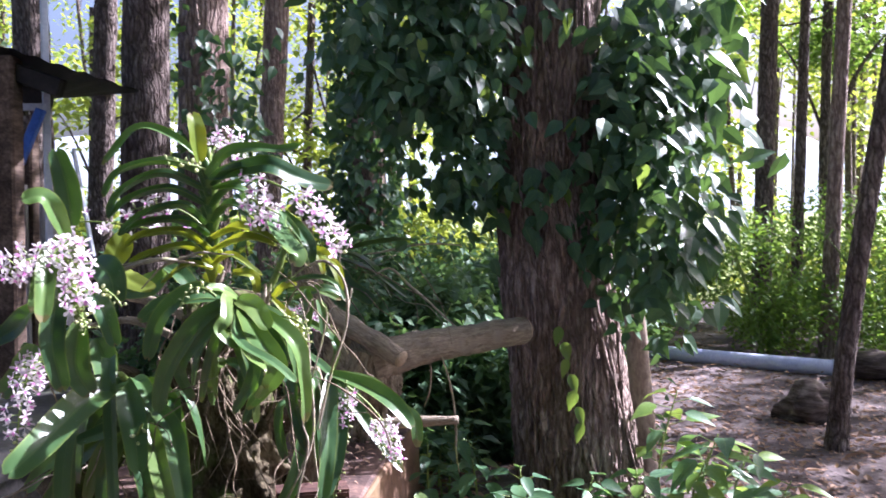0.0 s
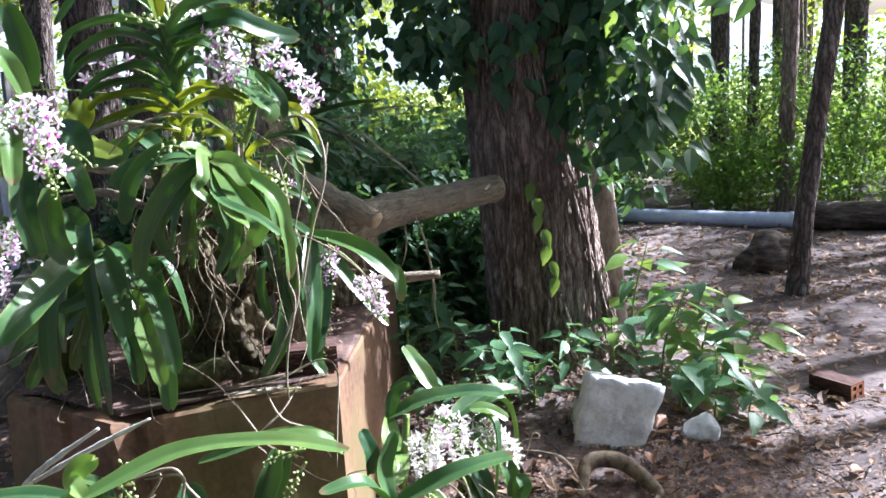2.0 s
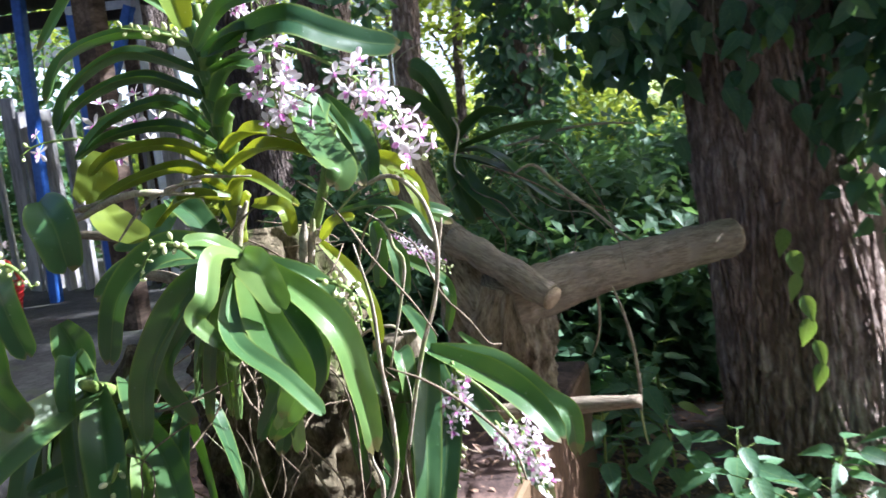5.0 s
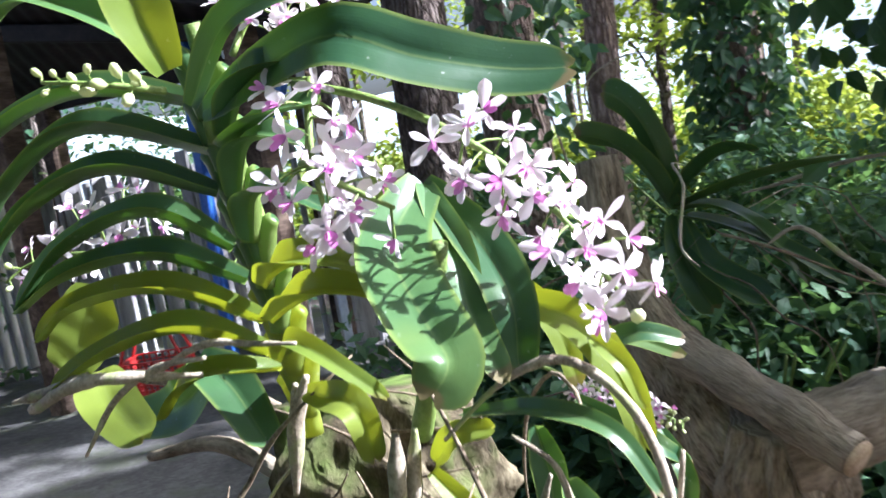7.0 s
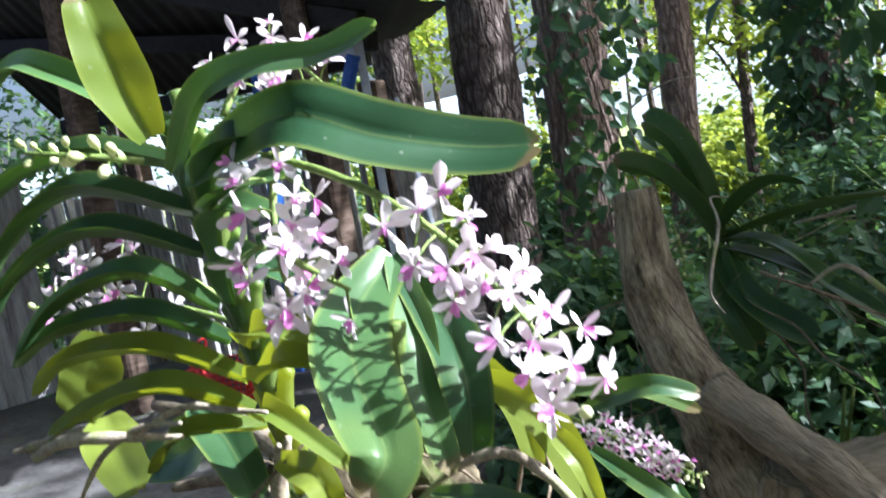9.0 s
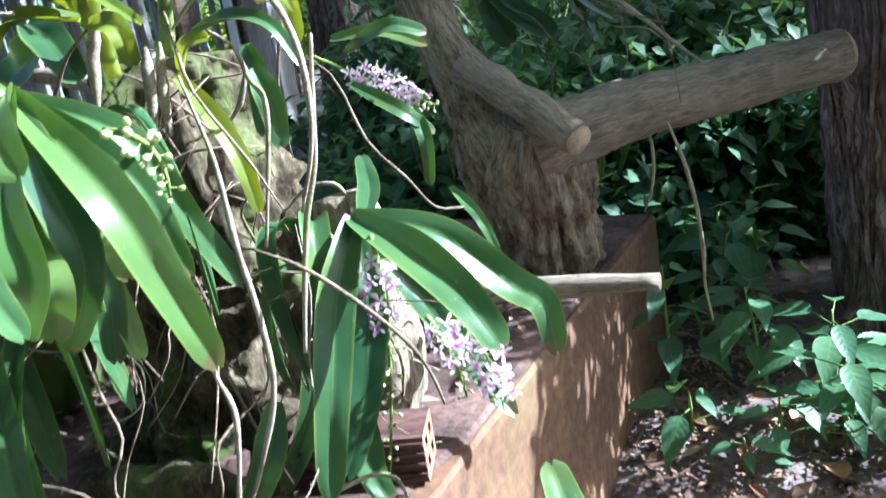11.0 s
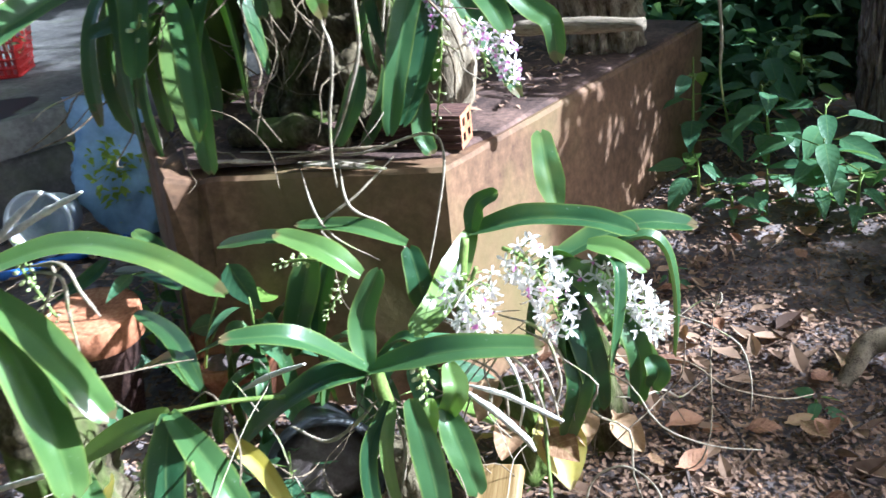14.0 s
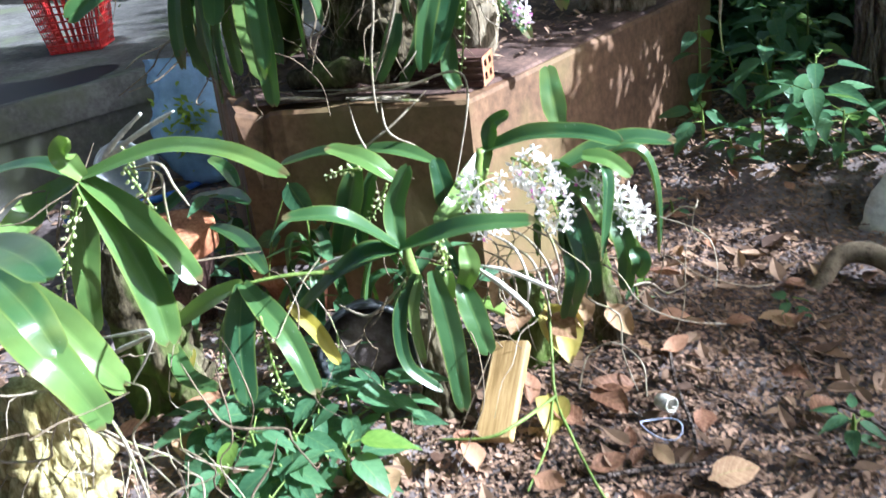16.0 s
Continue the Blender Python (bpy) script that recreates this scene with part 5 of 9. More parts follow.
root(hanging_orchid, [(-0.348, 2.020, 1.049), (-0.305, 2.020, 1.084), (-0.263, 2.020, 1.097), (-0.228, 2.020, 1.069), (-0.213, 2.020, 1.022), (-0.213, 2.020, 0.969), (-0.222, 2.020, 0.926), (-0.243, 2.020, 0.872)], 0.0042)
root(hanging_orchid, [(-0.203, 2.030, 1.036), (-0.215, 2.030, 0.972), (-0.224, 2.030, 0.922), (-0.247, 2.030, 0.857), (-0.269, 2.030, 0.769), (-0.280, 2.030, 0.716)], 0.0042)
root(hanging_orchid, [(-0.309, 1.970, 1.019), (-0.293, 1.970, 0.941), (-0.290, 1.970, 0.854), (-0.283, 1.970, 0.780), (-0.287, 1.970, 0.702), (-0.329, 1.970, 0.602), (-0.364, 1.970, 0.540)], 0.0042)
root(hanging_orchid, [(-0.399, 2.050, 1.043), (-0.406, 2.050, 0.998), (-0.413, 2.050, 0.957)], 0.008)
root(hanging_orchid, [(-0.389, 2.060, 1.043), (-0.398, 2.060, 1.000), (-0.403, 2.060, 0.948)], 0.007)
root(hanging_orchid, [(-0.303, 2.020, 1.051), (-0.279, 2.020, 1.033), (-0.270, 2.020, 1.004), (-0.258, 2.020, 0.980), (-0.269, 2.020, 0.922), (-0.292, 2.020, 0.836)], 0.0036)
root(hanging_orchid, [(-0.296, 2.060, 1.009), (-0.311, 2.060, 0.976), (-0.326, 2.060, 0.959)], 0.004)
arching_orchid = orchid("orchid with broad arching leaves in sun", (-0.44, 1.92, 1.005), stem=([(-0.45, 1.98, 0.93), (-0.44, 1.93, 0.99), (-0.438, 1.905, 1.02)], 0.01))
long_leaf(arching_orchid, [(-0.427, 1.892, 1.027), (-0.389, 1.820, 0.933), (-0.338, 1.790, 0.894), (-0.372, 1.810, 0.834)], 0.044, (0.625, -0.606, 0.492), 0.3, m=M_ORCHID_SUNLIT)
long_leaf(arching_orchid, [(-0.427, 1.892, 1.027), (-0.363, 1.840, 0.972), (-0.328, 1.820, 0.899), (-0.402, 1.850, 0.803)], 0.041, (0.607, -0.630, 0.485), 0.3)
long_leaf(arching_orchid, [(-0.427, 1.892, 1.027), (-0.338, 1.860, 0.939), (-0.342, 1.880, 0.860)], 0.033, (0.606, -0.660, 0.444), 0.3, m=M_ORCHID_SUNLIT)
long_leaf(arching_orchid, [(-0.427, 1.892, 1.027), (-0.307, 1.840, 0.953), (-0.287, 1.860, 0.863), (-0.289, 1.900, 0.765)], 0.045, (0.527, -0.628, 0.573), 0.4, m=M_ORCHID_SUNLIT)
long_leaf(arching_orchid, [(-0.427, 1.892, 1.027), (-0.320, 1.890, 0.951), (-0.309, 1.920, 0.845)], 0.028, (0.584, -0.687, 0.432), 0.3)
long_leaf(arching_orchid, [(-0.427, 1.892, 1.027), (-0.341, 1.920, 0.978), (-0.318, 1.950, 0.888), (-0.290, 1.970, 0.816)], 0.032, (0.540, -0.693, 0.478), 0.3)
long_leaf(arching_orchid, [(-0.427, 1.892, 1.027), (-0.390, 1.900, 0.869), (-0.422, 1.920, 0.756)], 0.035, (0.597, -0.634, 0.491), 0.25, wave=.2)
long_leaf(arching_orchid, [(-0.427, 1.892, 1.027), (-0.401, 1.920, 0.832), (-0.400, 1.930, 0.755)], 0.027, (0.584, -0.628, 0.514), 0.25, wave=.2, m=M_ORCHID_SUNLIT)
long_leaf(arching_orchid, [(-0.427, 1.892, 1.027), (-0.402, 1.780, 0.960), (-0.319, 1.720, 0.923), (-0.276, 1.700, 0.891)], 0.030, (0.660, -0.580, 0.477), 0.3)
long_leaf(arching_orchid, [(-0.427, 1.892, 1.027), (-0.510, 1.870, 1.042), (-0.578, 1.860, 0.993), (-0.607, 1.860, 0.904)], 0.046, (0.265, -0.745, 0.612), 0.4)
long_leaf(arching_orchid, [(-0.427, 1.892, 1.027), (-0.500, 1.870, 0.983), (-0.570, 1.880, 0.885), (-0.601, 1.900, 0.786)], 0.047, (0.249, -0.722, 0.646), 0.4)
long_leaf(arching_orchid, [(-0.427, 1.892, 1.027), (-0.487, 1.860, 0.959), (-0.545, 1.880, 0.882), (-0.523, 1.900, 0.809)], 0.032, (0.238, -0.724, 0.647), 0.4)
long_leaf(arching_orchid, [(-0.427, 1.892, 1.027), (-0.368, 1.800, 0.964), (-0.322, 1.760, 0.911), (-0.343, 1.760, 0.863)], 0.049, (0.167, -0.838, 0.520), 0.3, m=M_ORCHID_SUNLIT)
long_leaf(arching_orchid, [(-0.427, 1.892, 1.027), (-0.377, 1.820, 1.018), (-0.345, 1.800, 0.976)], 0.047, (0.197, -0.863, 0.465), 0.25, m=M_ORCHID_SUNLIT)
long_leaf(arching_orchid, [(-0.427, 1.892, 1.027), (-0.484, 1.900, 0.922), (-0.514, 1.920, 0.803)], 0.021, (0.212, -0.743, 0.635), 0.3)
long_leaf(arching_orchid, [(-0.466, 1.950, 0.889), (-0.486, 1.930, 0.875), (-0.498, 1.950, 0.825)], 0.030, (0.206, -0.733, 0.648), 0.3, m=M_ORCHID_SUNLIT)
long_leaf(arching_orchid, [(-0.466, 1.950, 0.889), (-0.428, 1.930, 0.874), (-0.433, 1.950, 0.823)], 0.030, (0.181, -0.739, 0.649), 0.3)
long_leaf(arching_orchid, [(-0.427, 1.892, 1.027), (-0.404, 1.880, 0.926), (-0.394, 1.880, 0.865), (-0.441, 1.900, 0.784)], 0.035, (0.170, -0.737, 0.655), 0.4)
long_leaf(arching_orchid, [(-0.427, 1.892, 1.027), (-0.434, 1.830, 1.038), (-0.425, 1.780, 1.000), (-0.437, 1.770, 0.978), (-0.399, 1.770, 0.941)], 0.028, (0.531, -0.615, 0.583), 0.25, m=M_ORCHID_SUNLIT)
long_leaf(arching_orchid, [(-0.427, 1.892, 1.027), (-0.451, 1.860, 1.051), (-0.474, 1.840, 1.057)], 0.024, (0.471, -0.595, 0.651), 0.3, m=M_ORCHID_SUNLIT)
long_leaf(arching_orchid, [(-0.427, 1.892, 1.027), (-0.574, 1.920, 1.018), (-0.637, 1.900, 0.980)], 0.043, (0.506, -0.559, 0.656), 0.3)
bud_spike(arching_orchid, (-0.335, 1.890, 0.991), (-0.291, 1.890, 0.970), (-0.288, 1.890, 0.920), 17, seed=11, size=1.15, spread=0.02)
bud_spike(arching_orchid, (-0.456, 1.830, 1.038), (-0.501, 1.830, 1.055), (-0.533, 1.830, 1.007), 14, seed=12, size=0.9, spread=0.012)
root(arching_orchid, [(-0.295, 1.900, 0.784), (-0.294, 1.900, 0.757), (-0.284, 1.900, 0.723), (-0.292, 1.900, 0.672), (-0.305, 1.900, 0.618), (-0.313, 1.900, 0.554), (-0.312, 1.900, 0.501)], 0.0036)
left_orchid = orchid("orchid with upright and hanging leaves, pale pink flowers", (-0.734, 1.76, 1.128), stem=([(-0.74, 1.85, 0.996), (-0.732, 1.78, 1.094), (-0.723, 1.74, 1.156)], 0.01))
long_leaf(left_orchid, [(-0.722, 1.780, 1.182), (-0.723, 1.760, 1.258), (-0.739, 1.750, 1.331)], 0.052, (0.375, -0.913, 0.159), 0.25)
long_leaf(left_orchid, [(-0.720, 1.750, 1.161), (-0.738, 1.700, 1.234), (-0.773, 1.680, 1.234)], 0.043, (0.332, -0.764, 0.553), 0.3, m=M_ORCHID_SUNLIT)
long_leaf(left_orchid, [(-0.727, 1.750, 1.161), (-0.727, 1.680, 1.112), (-0.705, 1.600, 1.016)], 0.045, (0.356, -0.823, 0.443), 0.35, m=M_ORCHID_SUNLIT)
long_leaf(left_orchid, [(-0.724, 1.760, 1.155), (-0.736, 1.700, 1.121), (-0.749, 1.660, 1.025)], 0.039, (0.357, -0.825, 0.439), 0.35, m=M_ORCHID_SUNLIT)
long_leaf(left_orchid, [(-0.749, 1.780, 1.072), (-0.749, 1.740, 0.962), (-0.734, 1.750, 0.862)], 0.052, (0.368, -0.855, 0.366), 0.3)
long_leaf(left_orchid, [(-0.720, 1.800, 0.991), (-0.729, 1.800, 0.901), (-0.706, 1.820, 0.840)], 0.059, (0.346, -0.854, 0.390), 0.3)
long_leaf(left_orchid, [(-0.697, 1.800, 1.053), (-0.648, 1.740, 1.018), (-0.627, 1.740, 0.951)], 0.044, (0.328, -0.880, 0.344), 0.3)
long_leaf(left_orchid, [(-0.832, 1.850, 1.013), (-0.893, 1.900, 0.966), (-0.944, 1.900, 0.936)], 0.055, (0.371, -0.790, 0.487), 0.3)
long_leaf(left_orchid, [(-0.763, 2.000, 1.102), (-0.712, 1.950, 1.069), (-0.702, 1.950, 1.008)], 0.070, (0.306, -0.838, 0.453), 0.3)
long_leaf(left_orchid, [(-0.764, 2.000, 0.927), (-0.746, 2.000, 0.877), (-0.725, 1.950, 0.825)], 0.062, (0.300, -0.803, 0.514), 0.3)
long_leaf(left_orchid, [(-0.856, 1.900, 0.930), (-0.881, 1.900, 0.871), (-0.930, 1.900, 0.823)], 0.061, (0.360, -0.776, 0.518), 0.3)
spike(left_orchid, (-0.724, 1.74, 1.14), (-0.691, 1.7, 1.11), (-0.67, 1.72, 0.98), 44, spread=0.034, buds=8, seed=21)
spike(left_orchid, (-0.784, 1.85, 1.1), (-0.818, 1.8, 1.115), (-0.865, 1.78, 1.072), 26, spread=0.03, buds=2, seed=22)
spike(left_orchid, (-0.811, 1.85, 0.904), (-0.83, 1.8, 0.867), (-0.852, 1.8, 0.713), 40, spread=0.026, buds=4, seed=23, size=0.85)
bud_spike(left_orchid, (-0.675, 1.760, 1.051), (-0.643, 1.760, 1.052), (-0.618, 1.760, 1.018), 10, seed=24)
bud_spike(left_orchid, (-0.715, 1.760, 1.011), (-0.695, 1.760, 0.999), (-0.697, 1.760, 0.963), 9, seed=25)
lower_orchid = orchid("large orchid with long drooping dark green leaves", (-0.681, 1.92, 0.857), stem=([(-0.702, 2.05, 0.791), (-0.69, 1.98, 0.831), (-0.676, 1.9, 0.868)], 0.01))
long_leaf(lower_orchid, [(-0.686, 1.950, 0.851), (-0.728, 1.820, 0.818), (-0.754, 1.680, 0.770), (-0.789, 1.625, 0.734)], 0.075, (0.343, -0.640, 0.688), 0.35)
long_leaf(lower_orchid, [(-0.683, 1.940, 0.848), (-0.641, 1.870, 0.769), (-0.614, 1.820, 0.680)], 0.061, (0.303, -0.769, 0.562), 0.3)
long_leaf(lower_orchid, [(-0.636, 1.950, 0.809), (-0.573, 1.900, 0.752), (-0.545, 1.870, 0.670), (-0.529, 1.850, 0.589)], 0.050, (0.251, -0.758, 0.602), 0.3)
long_leaf(lower_orchid, [(-0.686, 1.960, 0.844), (-0.776, 1.940, 0.746), (-0.817, 1.940, 0.619), (-0.804, 1.950, 0.529)], 0.055, (0.350, -0.718, 0.602), 0.3)
long_leaf(lower_orchid, [(-0.664, 1.920, 0.763), (-0.710, 1.880, 0.749), (-0.756, 1.860, 0.736)], 0.040, (0.293, -0.670, 0.682), 0.3)
long_leaf(lower_orchid, [(-0.691, 1.950, 0.739), (-0.735, 1.930, 0.680), (-0.770, 1.940, 0.583)], 0.037, (0.326, -0.742, 0.586), 0.3)
long_leaf(lower_orchid, [(-0.629, 1.930, 0.755), (-0.588, 1.880, 0.665), (-0.565, 1.870, 0.560)], 0.051, (0.268, -0.753, 0.601), 0.3, m=M_ORCHID_SUNLIT)
long_leaf(lower_orchid, [(-0.616, 1.940, 0.729), (-0.566, 1.890, 0.617), (-0.558, 1.880, 0.501)], 0.051, (0.253, -0.744, 0.618), 0.3)
long_leaf(lower_orchid, [(-0.723, 1.980, 0.733), (-0.812, 1.970, 0.652), (-0.886, 1.980, 0.536)], 0.044, (0.347, -0.730, 0.589), 0.3)
long_leaf(lower_orchid, [(-0.676, 1.950, 0.716), (-0.635, 1.920, 0.629), (-0.628, 1.920, 0.549)], 0.041, (0.281, -0.743, 0.608), 0.3)
long_leaf(lower_orchid, [(-0.691, 1.970, 0.750), (-0.732, 1.970, 0.643), (-0.747, 1.980, 0.527)], 0.041, (0.315, -0.739, 0.595), 0.3)
long_leaf(lower_orchid, [(-0.728, 2.000, 0.756), (-0.863, 2.000, 0.658), (-0.928, 2.000, 0.584)], 0.042, (0.362, -0.728, 0.583), 0.3)
bud_spike(lower_orchid, (-0.618, 1.860, 0.774), (-0.645, 1.860, 0.715), (-0.657, 1.860, 0.685), 10, seed=31)
right_orchid = orchid("orchid with glossy broad leaves and hanging pink racemes", (-0.31, 2.18, 0.775), stem=([(-0.36, 2.24, 0.78), (-0.32, 2.19, 0.785), (-0.3, 2.17, 0.78)], 0.008))
long_leaf(right_orchid, [(-0.269, 2.168, 0.817), (-0.180, 2.190, 0.788), (-0.106, 2.200, 0.722), (-0.069, 2.200, 0.696), (-0.061, 2.206, 0.628)], 0.046, (0.268, -0.736, 0.622), 0.3)
long_leaf(right_orchid, [(-0.269, 2.168, 0.817), (-0.173, 2.100, 0.797), (-0.107, 2.060, 0.764), (-0.068, 2.045, 0.717)], 0.050, (0.306, -0.720, 0.623), 0.4)
long_leaf(right_orchid, [(-0.269, 2.168, 0.817), (-0.209, 2.160, 0.739), (-0.155, 2.150, 0.666), (-0.095, 2.130, 0.592)], 0.037, (0.302, -0.692, 0.655), 0.3)
long_leaf(right_orchid, [(-0.269, 2.168, 0.817), (-0.265, 2.090, 0.752), (-0.259, 2.030, 0.666), (-0.270, 2.000, 0.554)], 0.047, (0.435, -0.693, 0.574), 0.25, wave=.1)
long_leaf(right_orchid, [(-0.269, 2.168, 0.817), (-0.243, 2.120, 0.740), (-0.246, 2.070, 0.639), (-0.264, 2.030, 0.562)], 0.046, (0.409, -0.701, 0.583), 0.25, wave=.1)
long_leaf(right_orchid, [(-0.269, 2.168, 0.817), (-0.318, 2.150, 0.723), (-0.352, 2.120, 0.579), (-0.401, 2.100, 0.483)], 0.037, (0.448, -0.670, 0.592), 0.3)
long_leaf(right_orchid, [(-0.274, 2.120, 0.590), (-0.271, 2.100, 0.529), (-0.249, 2.090, 0.492)], 0.039, (0.394, -0.665, 0.634), 0.3)
long_leaf(right_orchid, [(-0.323, 2.020, 0.662), (-0.336, 2.000, 0.599), (-0.372, 1.990, 0.532)], 0.039, (0.476, -0.634, 0.609), 0.3)
long_leaf(right_orchid, [(-0.272, 2.200, 0.804), (-0.309, 2.300, 0.815), (-0.362, 2.400, 0.832)], 0.032, (0.342, -0.661, 0.668), 0.3)
long_leaf(right_orchid, [(-0.406, 2.500, 0.962), (-0.328, 2.480, 0.993), (-0.277, 2.500, 0.977)], 0.029, (0.215, -0.739, 0.638), 0.3)
long_leaf(right_orchid, [(-0.428, 2.500, 0.983), (-0.346, 2.500, 0.985), (-0.279, 2.500, 0.959)], 0.024, (0.290, -0.729, 0.620), 0.3)
long_leaf(right_orchid, [(-0.408, 2.500, 0.915), (-0.319, 2.460, 0.878), (-0.288, 2.500, 0.834)], 0.026, (0.269, -0.694, 0.668), 0.3)
long_leaf(right_orchid, [(-0.317, 2.500, 0.876), (-0.288, 2.460, 0.830), (-0.308, 2.500, 0.755)], 0.023, (0.245, -0.683, 0.688), 0.3)
long_leaf(right_orchid, [(-0.297, 2.550, 0.737), (-0.240, 2.500, 0.703), (-0.216, 2.500, 0.644)], 0.019, (0.198, -0.653, 0.731), 0.3)
spike(right_orchid, (-0.227, 2.120, 0.812), (-0.230, 2.120, 0.675), (-0.268, 2.120, 0.471), 14, spread=0.017, buds=26, seed=41, size=0.8)
spike(right_orchid, (-0.232, 2.130, 0.799), (-0.141, 2.130, 0.710), (-0.109, 2.130, 0.604), 26, spread=0.021, buds=4, seed=42, size=0.85, start=0.5)
spike(right_orchid, (-0.169, 2.100, 0.726), (-0.148, 2.100, 0.684), (-0.136, 2.100, 0.620), 10, spread=0.014, buds=6, seed=44, size=0.75)
spike(right_orchid, (-0.491, 2.550, 0.956), (-0.388, 2.550, 0.905), (-0.298, 2.550, 0.863), 44, spread=0.02, buds=10, seed=43, size=0.75, start=0.3)
root(right_orchid, [(-0.288, 1.990, 0.847), (-0.238, 1.990, 0.827), (-0.187, 1.990, 0.792), (-0.144, 1.990, 0.752), (-0.125, 1.990, 0.721), (-0.115, 1.990, 0.686)], 0.0028, M_ROOT_DRY)
root(right_orchid, [(-0.440, 2.300, 0.785), (-0.400, 2.300, 0.816), (-0.359, 2.300, 0.821), (-0.338, 2.300, 0.800)], 0.0035)
shaded_orchid = orchid("shaded orchid with long dark leaves behind the log", (-0.367, 3.1, 1.048))
leaf(shaded_orchid, (-0.373, 3.1, 1.048), (-0.424, 3.05, 1.161), (-0.514, 3.05, 1.201), 0.055)
leaf(shaded_orchid, (-0.372, 3.1, 1.06), (-0.29, 3.05, 1.134), (-0.224, 3.05, 1.131), 0.055)
leaf(shaded_orchid, (-0.366, 3.1, 1.054), (-0.228, 3.05, 1.093), (-0.098, 3.05, 1.105), 0.055)
leaf(shaded_orchid, (-0.368, 3.1, 1.036), (-0.321, 3.05, 0.957), (-0.227, 3.05, 0.892), 0.055)
leaf(shaded_orchid, (-0.374, 3.1, 1.037), (-0.356, 3.05, 0.96), (-0.319, 3.05, 0.876), 0.055)
leaf(shaded_orchid, (-0.367, 3.1, 1.048), (-0.257, 3.05, 1.03), (-0.17, 3.05, 0.909), 0.055)
leaf(shaded_orchid, (-0.372, 3.1, 1.06), (-0.396, 3.05, 1.203), (-0.458, 3.05, 1.267), 0.055)
leaf(shaded_orchid, (-0.357, 3.1, 1.035), (-0.238, 3.05, 0.994), (-0.116, 3.05, 0.905), 0.055)
bud_spike(shaded_orchid, (-0.419, 3.0, 1.096), (-0.404, 2.98, 1.056), (-0.404, 2.98, 0.997), 14, seed=51)
root(shaded_orchid, [(-0.232, 3.000, 0.982), (-0.174, 3.000, 1.009), (-0.116, 3.000, 0.958), (-0.045, 3.000, 0.896), (0.008, 3.000, 0.846), (0.054, 3.000, 0.807)], 0.006)
root(shaded_orchid, [(-0.281, 3.300, 1.038), (-0.217, 3.300, 1.047), (-0.118, 3.300, 1.069), (-0.023, 3.300, 1.076), (0.068, 3.300, 1.070)], 0.005)
root(shaded_orchid, [(-0.020, 2.850, 0.784), (0.013, 2.850, 0.691), (0.032, 2.850, 0.607), (0.041, 2.850, 0.521), (0.041, 2.850, 0.444), (0.051, 2.850, 0.375)], 0.005)
root(shaded_orchid, [(-0.066, 2.880, 0.772), (-0.040, 2.880, 0.708), (-0.041, 2.880, 0.634), (-0.060, 2.880, 0.576)], 0.004)
flowering_orchid = orchid("ground orchid with white flower spikes in sun", (-0.081, 1.85, 0.371), stem=([(-0.081, 1.86, 0.304), (-0.07, 1.85, 0.403), (-0.064, 1.86, 0.468)], 0.009), group="orchids on the ground")
long_leaf(flowering_orchid, [(-0.105, 1.950, 0.430), (-0.101, 1.880, 0.396), (-0.083, 1.800, 0.387), (-0.099, 1.750, 0.362)], 0.052, (0.423, -0.614, 0.666), 0.35, m=M_ORCHID_SUNLIT)
long_leaf(flowering_orchid, [(-0.148, 1.860, 0.339), (-0.144, 1.850, 0.392), (-0.162, 1.860, 0.441)], 0.045, (0.481, -0.677, 0.558), 0.3)
long_leaf(flowering_orchid, [(-0.105, 1.950, 0.430), (-0.091, 1.950, 0.479), (-0.053, 1.950, 0.505)], 0.033, (0.414, -0.668, 0.618), 0.3)
long_leaf(flowering_orchid, [(-0.105, 1.950, 0.430), (-0.016, 1.960, 0.462), (0.082, 1.965, 0.472), (0.156, 1.967, 0.463)], 0.053, (0.173, -0.355, 0.919), 0.4)
long_leaf(flowering_orchid, [(0.023, 1.970, 0.394), (0.076, 2.020, 0.419), (0.136, 2.060, 0.435), (0.206, 2.090, 0.427)], 0.051, (0.152, -0.362, 0.920), 0.4)
long_leaf(flowering_orchid, [(0.077, 1.970, 0.430), (0.121, 1.980, 0.423), (0.166, 1.980, 0.397)], 0.036, (0.234, -0.515, 0.825), 0.3, m=M_ORCHID_SUNLIT)
long_leaf(flowering_orchid, [(0.005, 2.030, 0.453), (-0.027, 2.070, 0.501), (-0.060, 2.120, 0.544)], 0.048, (0.418, -0.794, 0.441), 0.2)
long_leaf(flowering_orchid, [(0.023, 1.970, 0.394), (0.095, 1.960, 0.366), (0.132, 1.970, 0.301), (0.180, 1.980, 0.230)], 0.052, (0.298, -0.663, 0.687), 0.3, m=M_ORCHID_SUNLIT)
long_leaf(flowering_orchid, [(0.023, 1.970, 0.394), (0.098, 1.920, 0.273), (0.113, 1.920, 0.177)], 0.052, (0.348, -0.708, 0.615), 0.3)
long_leaf(flowering_orchid, [(0.132, 1.960, 0.327), (0.164, 1.950, 0.270), (0.162, 1.950, 0.183)], 0.041, (0.312, -0.723, 0.616), 0.3)
long_leaf(flowering_orchid, [(0.046, 1.940, 0.312), (0.089, 1.900, 0.235), (0.062, 1.900, 0.120)], 0.045, (0.350, -0.692, 0.631), 0.3)
long_leaf(flowering_orchid, [(0.177, 1.950, 0.272), (0.192, 1.950, 0.247), (0.181, 1.950, 0.216)], 0.039, (0.297, -0.721, 0.626), 0.3)
